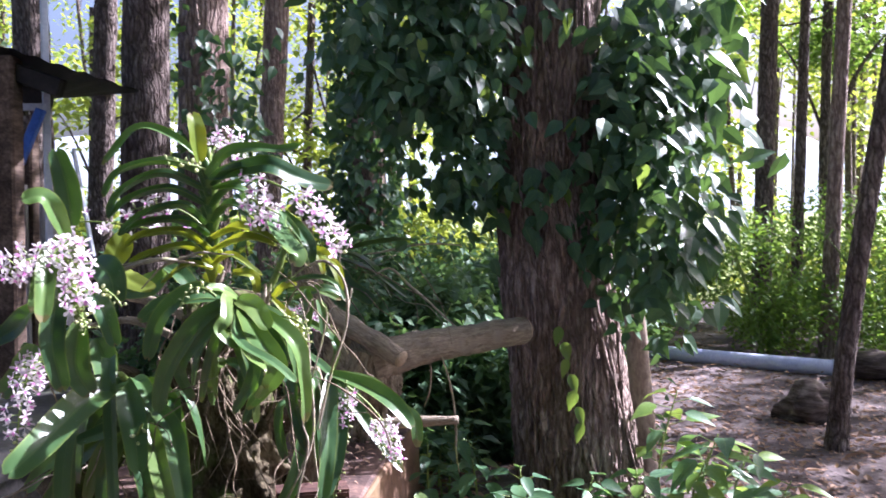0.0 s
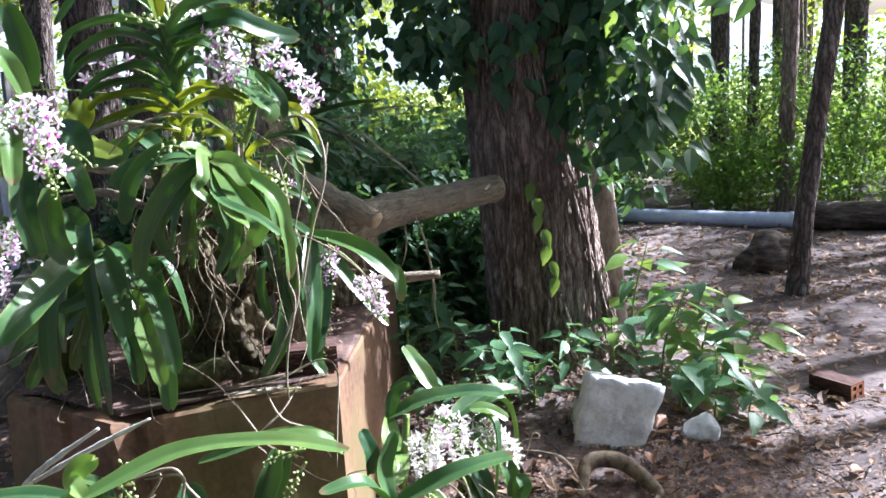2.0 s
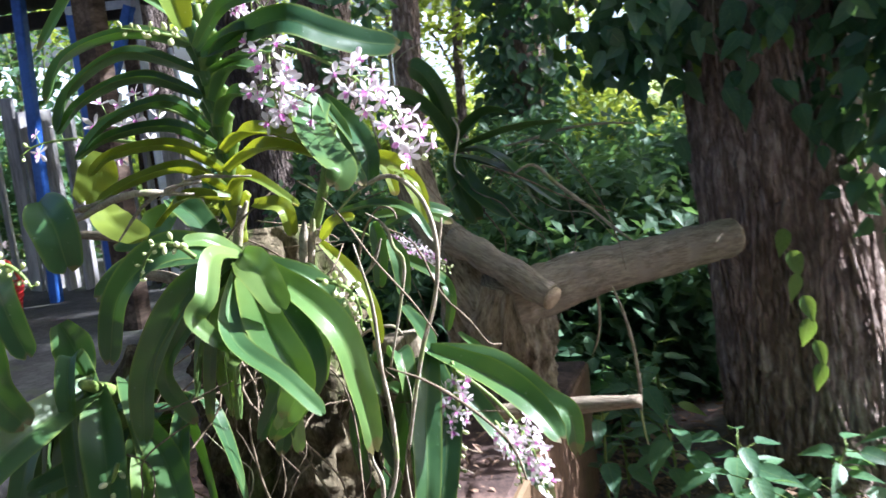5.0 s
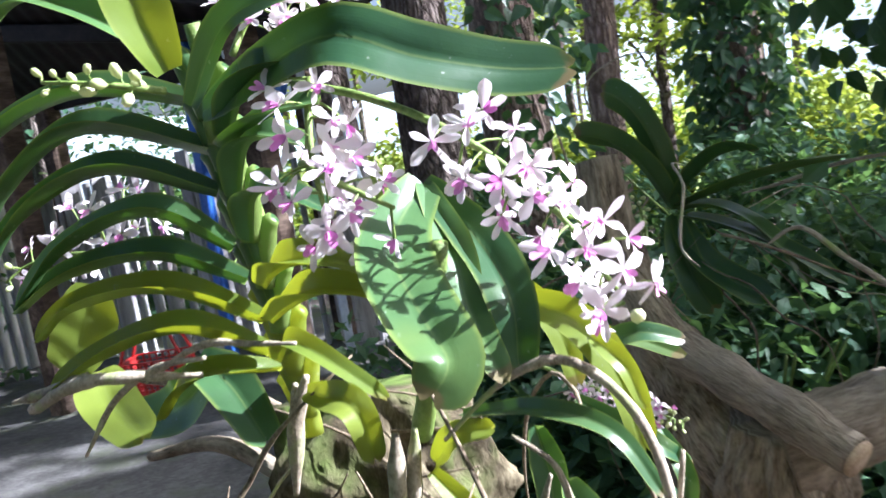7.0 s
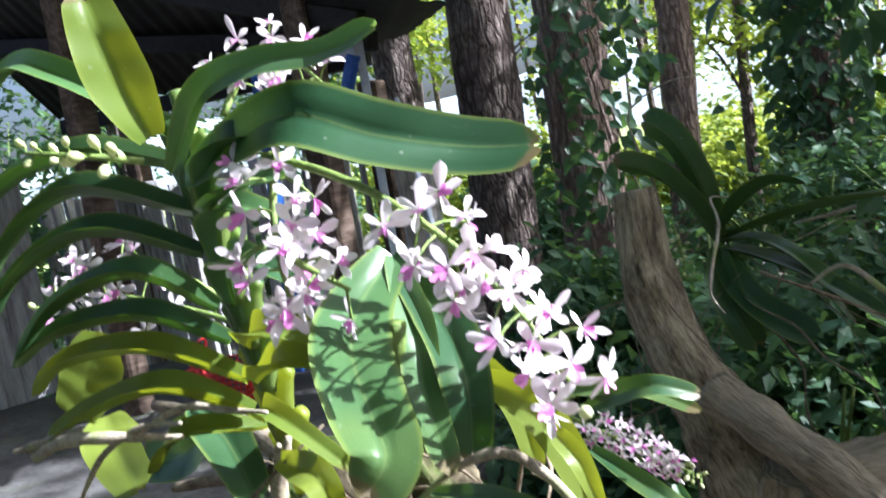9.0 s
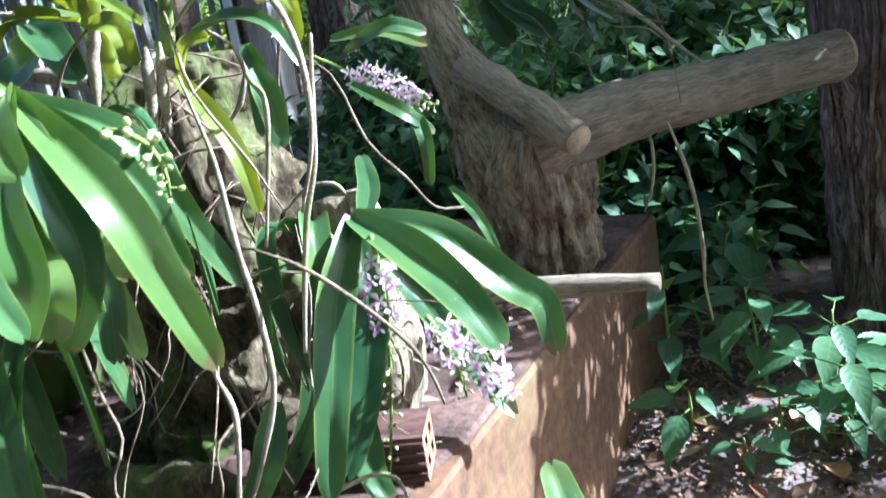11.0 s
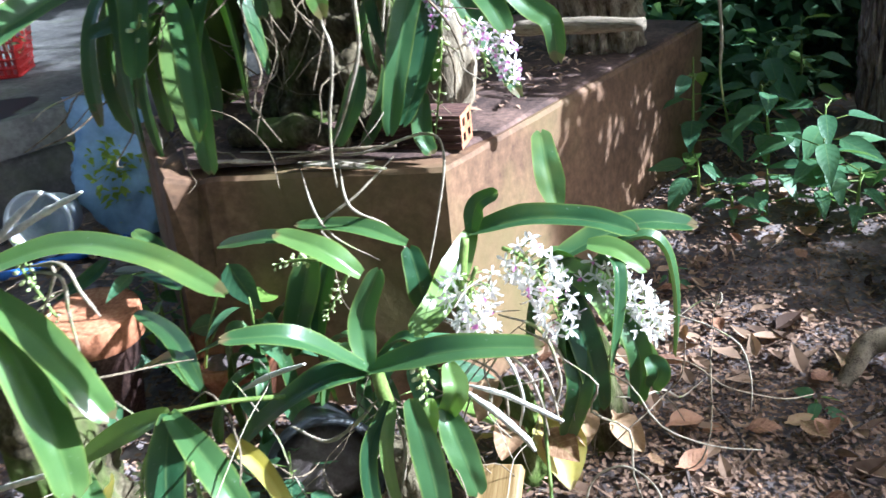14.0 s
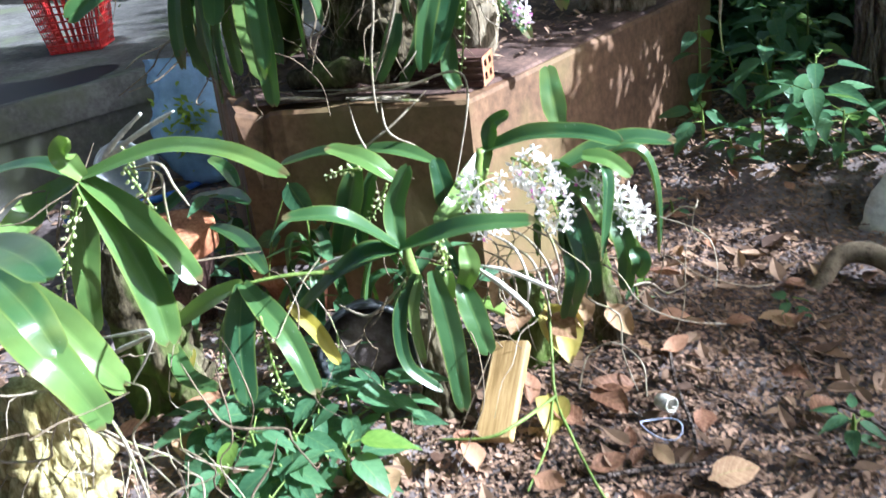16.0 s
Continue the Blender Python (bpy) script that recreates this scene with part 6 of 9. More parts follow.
spike(flowering_orchid, (-0.026, 1.900, 0.440), (0.028, 1.900, 0.409), (0.063, 1.900, 0.321), 56, spread=0.034, white=True, buds=0, seed=61, size=1.1)
spike(flowering_orchid, (-0.015, 1.800, 0.459), (-0.029, 1.800, 0.405), (-0.021, 1.800, 0.340), 40, spread=0.032, white=True, buds=0, seed=62, size=1.1)
spike(flowering_orchid, (0.049, 1.990, 0.393), (0.125, 1.990, 0.352), (0.174, 1.990, 0.281), 74, spread=0.034, white=True, buds=2, seed=63, size=1.1)
bud_spike(flowering_orchid, (-0.282, 1.860, 0.376), (-0.320, 1.860, 0.317), (-0.348, 1.860, 0.276), 26, seed=64, size=0.75)
bud_spike(flowering_orchid, (-0.271, 1.780, 0.437), (-0.319, 1.780, 0.428), (-0.366, 1.780, 0.409), 16, seed=65, size=0.85, spread=0.011)
root(flowering_orchid, [(-0.044, 1.860, 0.323), (0.013, 1.860, 0.309), (0.054, 1.860, 0.260), (0.072, 1.860, 0.183)], 0.0035)
root(flowering_orchid, [(-0.059, 1.860, 0.286), (0.010, 1.860, 0.275), (0.040, 1.860, 0.223), (0.053, 1.860, 0.155)], 0.0035)
root(flowering_orchid, [(-0.030, 1.880, 0.339), (0.038, 1.880, 0.326), (0.066, 1.880, 0.253), (0.057, 1.880, 0.193)], 0.0035)
root(flowering_orchid, [(-0.056, 1.840, 0.319), (-0.000, 1.840, 0.294), (0.023, 1.840, 0.230), (0.011, 1.840, 0.157)], 0.0035, M_ROOT_WHITE)
root(flowering_orchid, [(-0.008, 1.900, 0.310), (0.053, 1.900, 0.286), (0.072, 1.900, 0.232), (0.079, 1.900, 0.163)], 0.0035)
root(flowering_orchid, [(-0.072, 1.840, 0.282), (-0.015, 1.840, 0.257), (-0.005, 1.840, 0.177), (-0.030, 1.840, 0.098)], 0.003)
centre_orchid = orchid("ground orchid with spreading leaves and pale roots", (-0.1, 1.66, 0.35), stem=([(-0.089, 1.66, 0.306), (-0.098, 1.66, 0.343), (-0.099, 1.66, 0.366)], 0.01), group="orchids on the ground")
long_leaf(centre_orchid, [(-0.098, 1.642, 0.370), (-0.143, 1.560, 0.457), (-0.221, 1.514, 0.464)], 0.037, (0.257, -0.279, 0.925), 0.35)
long_leaf(centre_orchid, [(-0.098, 1.642, 0.370), (0.031, 1.650, 0.427), (0.140, 1.675, 0.442)], 0.048, (0.209, -0.307, 0.929), 0.3)
long_leaf(centre_orchid, [(-0.098, 1.642, 0.370), (-0.112, 1.660, 0.433), (-0.087, 1.680, 0.505)], 0.039, (0.516, -0.639, 0.570), 0.3)
long_leaf(centre_orchid, [(-0.098, 1.642, 0.370), (-0.146, 1.600, 0.367), (-0.244, 1.580, 0.289), (-0.317, 1.569, 0.211)], 0.047, (0.293, -0.291, 0.911), 0.35)
long_leaf(centre_orchid, [(-0.098, 1.642, 0.370), (-0.207, 1.620, 0.322), (-0.307, 1.600, 0.231)], 0.037, (0.286, -0.307, 0.908), 0.35)
long_leaf(centre_orchid, [(-0.072, 1.640, 0.330), (-0.085, 1.600, 0.268), (-0.067, 1.580, 0.191), (-0.017, 1.600, 0.139)], 0.026, (0.418, -0.506, 0.754), 0.3)
long_leaf(centre_orchid, [(-0.064, 1.640, 0.331), (-0.064, 1.610, 0.268), (-0.056, 1.610, 0.176)], 0.020, (0.427, -0.535, 0.729), 0.3, m=M_ORCHID_SUNLIT)
long_leaf(centre_orchid, [(-0.037, 1.640, 0.342), (-0.008, 1.630, 0.226), (0.006, 1.620, 0.089)], 0.045, (0.437, -0.599, 0.671), 0.25)
long_leaf(centre_orchid, [(-0.018, 1.660, 0.335), (-0.020, 1.650, 0.298), (-0.031, 1.650, 0.246)], 0.027, (0.453, -0.622, 0.639), 0.2, m=M_ORCHID_SUNLIT)
long_leaf(centre_orchid, [(-0.026, 1.700, 0.292), (0.010, 1.680, 0.240), (0.029, 1.680, 0.174)], 0.046, (0.423, -0.622, 0.659), 0.25)
long_leaf(centre_orchid, [(-0.024, 1.720, 0.352), (-0.004, 1.700, 0.323), (-0.029, 1.700, 0.272)], 0.037, (0.440, -0.647, 0.623), 0.25, m=M_ORCHID_SUNLIT)
long_leaf(centre_orchid, [(-0.342, 1.850, 0.414), (-0.373, 1.840, 0.318), (-0.422, 1.840, 0.196)], 0.057, (0.552, -0.614, 0.565), 0.3)
long_leaf(centre_orchid, [(-0.317, 1.870, 0.397), (-0.349, 1.860, 0.313), (-0.373, 1.860, 0.221)], 0.035, (0.539, -0.623, 0.567), 0.3)
long_leaf(centre_orchid, [(-0.197, 1.780, 0.424), (-0.243, 1.760, 0.466), (-0.328, 1.757, 0.483)], 0.044, (0.296, -0.348, 0.890), 0.3, m=M_ORCHID_SUNLIT)
long_leaf(centre_orchid, [(-0.297, 1.757, 0.474), (-0.364, 1.770, 0.462), (-0.493, 1.800, 0.416)], 0.040, (0.317, -0.335, 0.887), 0.3)
long_leaf(centre_orchid, [(-0.228, 1.950, 0.392), (-0.320, 1.950, 0.408), (-0.457, 1.950, 0.394)], 0.038, (0.284, -0.360, 0.889), 0.3)
bud_spike(centre_orchid, (-0.037, 1.660, 0.393), (-0.026, 1.660, 0.360), (-0.026, 1.660, 0.313), 20, seed=71, size=0.9)
root(centre_orchid, [(-0.404, 1.700, 0.220), (-0.339, 1.700, 0.264), (-0.261, 1.700, 0.305)], 0.006, M_ROOT_WHITE)
root(centre_orchid, [(-0.107, 1.660, 0.308), (-0.152, 1.660, 0.255), (-0.210, 1.660, 0.208), (-0.273, 1.660, 0.217)], 0.004)
root(centre_orchid, [(-0.073, 1.640, 0.324), (-0.094, 1.640, 0.244), (-0.091, 1.640, 0.154), (-0.074, 1.640, 0.123)], 0.003, M_ROOT_WHITE)
root(centre_orchid, [(-0.062, 1.640, 0.327), (-0.055, 1.640, 0.253), (-0.075, 1.640, 0.158)], 0.003)
root(centre_orchid, [(-0.003, 1.720, 0.314), (0.044, 1.720, 0.290), (0.084, 1.720, 0.261), (0.098, 1.720, 0.243)], 0.007, M_ROOT_WHITE)
root(centre_orchid, [(-0.010, 1.740, 0.308), (0.045, 1.740, 0.307), (0.107, 1.740, 0.293), (0.132, 1.740, 0.287)], 0.005, M_ROOT_WHITE)
small_orchid = orchid("ground orchid with drooping leaves and green buds", (-0.33, 1.5, 0.332), stem=([(-0.2, 1.6, 0.33), (-0.27, 1.55, 0.335), (-0.33, 1.5, 0.332)], 0.0036), group="orchids on the ground")
long_leaf(small_orchid, [(-0.330, 1.500, 0.332), (-0.325, 1.460, 0.237), (-0.304, 1.430, 0.138)], 0.057, (0.593, -0.480, 0.647), 0.25)
long_leaf(small_orchid, [(-0.330, 1.500, 0.332), (-0.209, 1.460, 0.287), (-0.144, 1.440, 0.200)], 0.046, (0.565, -0.512, 0.646), 0.25)
long_leaf(small_orchid, [(-0.330, 1.500, 0.332), (-0.419, 1.480, 0.284), (-0.511, 1.470, 0.220)], 0.042, (0.499, -0.380, 0.779), 0.3, m=M_ORCHID_SUNLIT)
long_leaf(small_orchid, [(-0.275, 1.540, 0.282), (-0.221, 1.540, 0.244), (-0.162, 1.520, 0.203)], 0.030, (0.491, -0.480, 0.727), 0.3, m=M_YELLOWED)
long_leaf(small_orchid, [(-0.566, 1.500, 0.155), (-0.493, 1.460, 0.129), (-0.388, 1.440, 0.140)], 0.041, (0.487, -0.340, 0.804), 0.3)
long_leaf(small_orchid, [(-0.381, 1.600, 0.292), (-0.535, 1.700, 0.288), (-0.715, 1.780, 0.258)], 0.039, (0.417, -0.360, 0.834), 0.3)
long_leaf(small_orchid, [(-0.381, 1.600, 0.292), (-0.487, 1.650, 0.289), (-0.632, 1.700, 0.207)], 0.034, (0.414, -0.354, 0.839), 0.3)
long_leaf(small_orchid, [(-0.608, 1.800, 0.315), (-0.730, 1.850, 0.298), (-0.909, 1.900, 0.246)], 0.042, (0.436, -0.371, 0.820), 0.3)
long_leaf(small_orchid, [(-0.688, 1.850, 0.323), (-0.711, 1.850, 0.360), (-0.757, 1.850, 0.381)], 0.034, (0.441, -0.380, 0.813), 0.3)
long_leaf(small_orchid, [(-0.918, 1.900, 0.270), (-0.932, 1.850, 0.247), (-0.977, 1.800, 0.219)], 0.035, (0.457, -0.292, 0.840), 0.3)
bud_spike(small_orchid, (-0.342, 1.460, 0.289), (-0.375, 1.460, 0.225), (-0.389, 1.460, 0.151), 26, seed=81, size=0.65, spread=0.013)
bud_spike(small_orchid, (-0.247, 1.450, 0.316), (-0.242, 1.450, 0.220), (-0.223, 1.450, 0.146), 36, seed=82, size=0.7, spread=0.017)
front_orchid = orchid("ground orchid with wide sunlit leaves over clay pots", (-0.597, 1.441, 0.516), stem=([(-0.617, 1.461, 0.426), (-0.607, 1.451, 0.486), (-0.597, 1.441, 0.516)], 0.011), group="orchids on the ground")
long_leaf(front_orchid, [(-0.597, 1.441, 0.516), (-0.454, 1.500, 0.561), (-0.294, 1.500, 0.572), (-0.162, 1.489, 0.551)], 0.043, (0.381, -0.328, 0.864), 0.3, m=M_ORCHID_SUNLIT)
long_leaf(front_orchid, [(-0.597, 1.441, 0.516), (-0.494, 1.420, 0.420), (-0.400, 1.380, 0.342), (-0.369, 1.360, 0.283)], 0.067, (0.596, -0.409, 0.691), 0.25, m=M_ORCHID_SUNLIT)
long_leaf(front_orchid, [(-0.597, 1.441, 0.516), (-0.468, 1.440, 0.456), (-0.377, 1.420, 0.419), (-0.337, 1.420, 0.373)], 0.053, (0.529, -0.389, 0.754), 0.25, m=M_ORCHID_SUNLIT)
long_leaf(front_orchid, [(-0.597, 1.441, 0.516), (-0.610, 1.420, 0.411), (-0.618, 1.400, 0.319), (-0.642, 1.400, 0.217)], 0.054, (0.638, -0.378, 0.671), 0.25, m=M_ORCHID_SUNLIT)
long_leaf(front_orchid, [(-0.597, 1.441, 0.516), (-0.707, 1.400, 0.455), (-0.675, 1.300, 0.435)], 0.063, (0.606, -0.337, 0.720), 0.25, m=M_ORCHID_SUNLIT)
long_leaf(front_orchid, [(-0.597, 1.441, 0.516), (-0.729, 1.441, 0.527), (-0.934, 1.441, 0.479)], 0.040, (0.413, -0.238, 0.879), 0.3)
long_leaf(front_orchid, [(-0.597, 1.441, 0.516), (-0.606, 1.421, 0.563), (-0.554, 1.411, 0.599)], 0.048, (0.689, -0.422, 0.589), 0.5, m=M_ORCHID_SUNLIT)
bud_spike(front_orchid, (-0.494, 1.360, 0.527), (-0.567, 1.360, 0.425), (-0.661, 1.360, 0.274), 40, seed=91, size=0.85, spread=0.02)
bud_spike(front_orchid, (-0.558, 1.500, 0.517), (-0.533, 1.500, 0.478), (-0.503, 1.500, 0.436), 16, seed=92, size=0.85)
bud_spike(front_orchid, (-0.512, 1.500, 0.538), (-0.551, 1.500, 0.537), (-0.519, 1.500, 0.500), 12, seed=93, size=0.85)
root(front_orchid, [(-0.771, 1.600, 0.464), (-0.715, 1.600, 0.510), (-0.612, 1.600, 0.576)], 0.007, M_ROOT_WHITE)
root(front_orchid, [(-0.760, 1.600, 0.471), (-0.633, 1.600, 0.536), (-0.520, 1.600, 0.588)], 0.007, M_ROOT_WHITE)
root(front_orchid, [(-0.546, 1.500, 0.514), (-0.464, 1.500, 0.533), (-0.440, 1.500, 0.496), (-0.414, 1.500, 0.464)], 0.0035)
root(front_orchid, [(-0.505, 1.480, 0.525), (-0.443, 1.480, 0.527), (-0.448, 1.480, 0.476), (-0.452, 1.480, 0.409)], 0.0035)
root(front_orchid, [(-0.560, 1.500, 0.512), (-0.485, 1.500, 0.524), (-0.516, 1.500, 0.472), (-0.548, 1.500, 0.437)], 0.003)
root(front_orchid, [(-0.710, 1.420, 0.127), (-0.597, 1.420, 0.187), (-0.497, 1.420, 0.239)], 0.006, M_ROOT_WHITE)
corner_orchid = orchid("sunlit orchid with wide pale leaves and thick roots", (-0.504, 1.22, 0.426), stem=([(-0.69, 1.3, 0.207), (-0.572, 1.25, 0.354), (-0.469, 1.2, 0.462)], 0.011), group="orchids on the ground")
long_leaf(corner_orchid, [(-0.404, 1.150, 0.561), (-0.147, 1.060, 0.628), (-0.047, 1.026, 0.637)], 0.063, (0.503, -0.263, 0.823), 0.2)
long_leaf(corner_orchid, [(-0.563, 1.200, 0.424), (-0.358, 1.140, 0.427), (-0.303, 1.150, 0.362), (-0.306, 1.180, 0.268)], 0.067, (0.537, -0.285, 0.794), 0.25, m=M_ORCHID_SUNLIT)
long_leaf(corner_orchid, [(-0.552, 1.250, 0.420), (-0.412, 1.220, 0.387), (-0.352, 1.220, 0.343), (-0.344, 1.250, 0.278)], 0.067, (0.534, -0.305, 0.788), 0.25, m=M_ORCHID_SUNLIT)
long_leaf(corner_orchid, [(-0.417, 1.150, 0.516), (-0.293, 1.120, 0.497), (-0.257, 1.120, 0.437)], 0.057, (0.579, -0.294, 0.760), 0.25)
root(corner_orchid, [(-0.385, 1.250, 0.356), (-0.310, 1.250, 0.382), (-0.244, 1.250, 0.402), (-0.266, 1.250, 0.361), (-0.327, 1.250, 0.291)], 0.0031, M_ROOT_WHITE)
root(corner_orchid, [(-0.344, 1.250, 0.291), (-0.299, 1.250, 0.289), (-0.311, 1.250, 0.244), (-0.370, 1.250, 0.182), (-0.369, 1.250, 0.115), (-0.385, 1.250, 0.039)], 0.0031)
root(corner_orchid, [(-0.334, 1.200, 0.266), (-0.310, 1.200, 0.217), (-0.302, 1.200, 0.156), (-0.296, 1.200, 0.102)], 0.0035)
root(corner_orchid, [(-0.415, 1.200, 0.236), (-0.405, 1.200, 0.196), (-0.438, 1.200, 0.106), (-0.475, 1.200, 0.044)], 0.0028)
root(corner_orchid, [(-0.582, 1.200, 0.338), (-0.475, 1.200, 0.344), (-0.417, 1.200, 0.318), (-0.377, 1.200, 0.258)], 0.0035)
root(corner_orchid, [(-0.610, 1.200, 0.288), (-0.510, 1.200, 0.304), (-0.484, 1.200, 0.269), (-0.481, 1.200, 0.215)], 0.0028)
root(corner_orchid, [(-0.726, 1.180, 0.029), (-0.573, 1.180, 0.096), (-0.393, 1.180, 0.149)], 0.0042, M_ROOT_WHITE)
root(corner_orchid, [(-0.681, 1.220, 0.188), (-0.653, 1.220, 0.149), (-0.660, 1.220, 0.073), (-0.749, 1.220, -0.064)], 0.0028)
root(corner_orchid, [(-0.578, 1.220, 0.317), (-0.578, 1.220, 0.229), (-0.526, 1.220, 0.210), (-0.632, 1.220, 0.095)], 0.0028)
root(lower_orchid, [(-1.336, 2.120, 0.764), (-1.349, 2.120, 0.729), (-1.346, 2.120, 0.694), (-1.406, 2.120, 0.657)], 0.0016, M_ROOT_DRY)
root(lower_orchid, [(-1.306, 2.120, 0.765), (-1.301, 2.120, 0.725), (-1.316, 2.120, 0.684), (-1.377, 2.120, 0.641)], 0.0016, M_ROOT_DRY)
root(lower_orchid, [(-1.319, 2.120, 0.764), (-1.363, 2.120, 0.713), (-1.368, 2.120, 0.660), (-1.411, 2.120, 0.604)], 0.0016, M_ROOT_DRY)
root(lower_orchid, [(-1.294, 2.120, 0.765), (-1.328, 2.120, 0.730), (-1.338, 2.120, 0.695), (-1.349, 2.120, 0.660)], 0.0016, M_ROOT_DRY)
root(lower_orchid, [(-1.299, 2.120, 0.765), (-1.323, 2.120, 0.720), (-1.326, 2.120, 0.675), (-1.350, 2.120, 0.628)], 0.0016, M_ROOT_DRY)
root(lower_orchid, [(-1.329, 2.120, 0.764), (-1.343, 2.120, 0.716), (-1.366, 2.120, 0.666), (-1.376, 2.120, 0.615)], 0.0016, M_ROOT_DRY)
root(lower_orchid, [(-1.324, 2.120, 0.764), (-1.355, 2.120, 0.709), (-1.374, 2.120, 0.652), (-1.361, 2.120, 0.594)], 0.0016, M_ROOT_DRY)
root(lower_orchid, [(-1.342, 2.120, 0.764), (-1.345, 2.120, 0.722), (-1.343, 2.120, 0.680), (-1.379, 2.120, 0.635)], 0.0016, M_ROOT_DRY)
root(lower_orchid, [(-1.347, 2.120, 0.764), (-1.369, 2.120, 0.723), (-1.387, 2.120, 0.681), (-1.430, 2.120, 0.637)], 0.0016, M_ROOT_DRY)
root(lower_orchid, [(-1.312, 2.120, 0.765), (-1.337, 2.120, 0.729), (-1.342, 2.120, 0.692), (-1.335, 2.120, 0.656)], 0.0016, M_ROOT_DRY)
root(lower_orchid, [(-1.315, 2.120, 0.764), (-1.351, 2.120, 0.730), (-1.360, 2.120, 0.694), (-1.361, 2.120, 0.659)], 0.0016, M_ROOT_DRY)
root(lower_orchid, [(-1.363, 2.120, 0.764), (-1.375, 2.120, 0.717), (-1.411, 2.120, 0.667), (-1.395, 2.120, 0.619)], 0.0016, M_ROOT_DRY)
root(lower_orchid, [(-1.345, 2.120, 0.764), (-1.339, 2.120, 0.720), (-1.362, 2.120, 0.674), (-1.394, 2.120, 0.627)], 0.0016, M_ROOT_DRY)
root(lower_orchid, [(-1.340, 2.120, 0.764), (-1.362, 2.120, 0.726), (-1.377, 2.120, 0.687), (-1.399, 2.120, 0.647)], 0.0016, M_ROOT_DRY)
root(lower_orchid, [(-1.249, 2.120, 0.765), (-1.291, 2.120, 0.713), (-1.290, 2.120, 0.661), (-1.325, 2.120, 0.605)], 0.0016, M_ROOT_DRY)
root(lower_orchid, [(-1.314, 2.120, 0.764), (-1.348, 2.120, 0.712), (-1.362, 2.120, 0.658), (-1.384, 2.120, 0.602)], 0.0016, M_ROOT_DRY)
fan(lower_orchid, (-0.72, 2.02, 0.8), 6, 0.36, 0.036, 103, -2.5, 0.3, 0.05)
fan(lower_orchid, (-0.62, 2.06, 0.78), 4, 0.34, 0.036, 104, -3.0, 0.0, 0.05)
fan(arching_orchid, (-0.46, 2.0, 0.95), 5, 0.28, 0.032, 101, -3.5, 0.4, 0.1)
fan(right_orchid, (-0.36, 2.22, 0.76), 5, 0.24, 0.04, 105, -2.6, 0.1, 0.05)
fan(small_orchid, (-0.5, 1.86, 0.17), 7, 0.24, 0.032, 121, -3.6, 0.5, 0.05, 0.1, 0.75)
fan(small_orchid, (-0.3, 1.9, 0.16), 6, 0.22, 0.03, 122, -3.2, 0.4, 0.05, 0.1, 0.75)
fan(flowering_orchid, (0.06, 2.0, 0.34), 4, 0.28, 0.034, 107, -3.0, 0.6, 0.2, 0.1, 0.6)


# ---- climbing vine on the large tree ----
BLADES = [mesh("leaf", *blade(1.0, w, 10, c, 0.28), m_, uv=blade_uv(10)) for m_ in (M_VINE, M_VINE_LIGHT) for w, c in ((0.54, 0.14), (0.6, 0.3), (0.47, 0.22))]
SHRUB_BLADES = [mesh("leaf", *blade(1.0, w, 10, c, 0.28), m_, uv=blade_uv(10)) for m_ in (M_SHRUB, M_VINE_LIGHT) for w, c in ((0.44, 0.2), (0.5, 0.35), (0.38, 0.1))]


root(tall_orchid, [(-0.56, 2.06, 1.09), (-0.636, 2.024, 1.1), (-0.74, 2.06, 1.07), (-0.86, 2.16, 1.04)], 0.007, M_ROOT)


def leaf_pose(at, tip, face, size, roll=0.0):
    """A pose for a blade whose root is at, that points to tip and whose upper side looks to face."""
    y = Vector(tip).normalized()
    x = y.cross(Vector(face)).normalized()
    z = x.cross(y)
    m = Matrix((x, y, z)).transposed().to_4x4()
    return Matrix.Translation(at) @ m @ Matrix.Rotation(roll, 4, "Y") @ Matrix.Diagonal((size, size, size, 1))


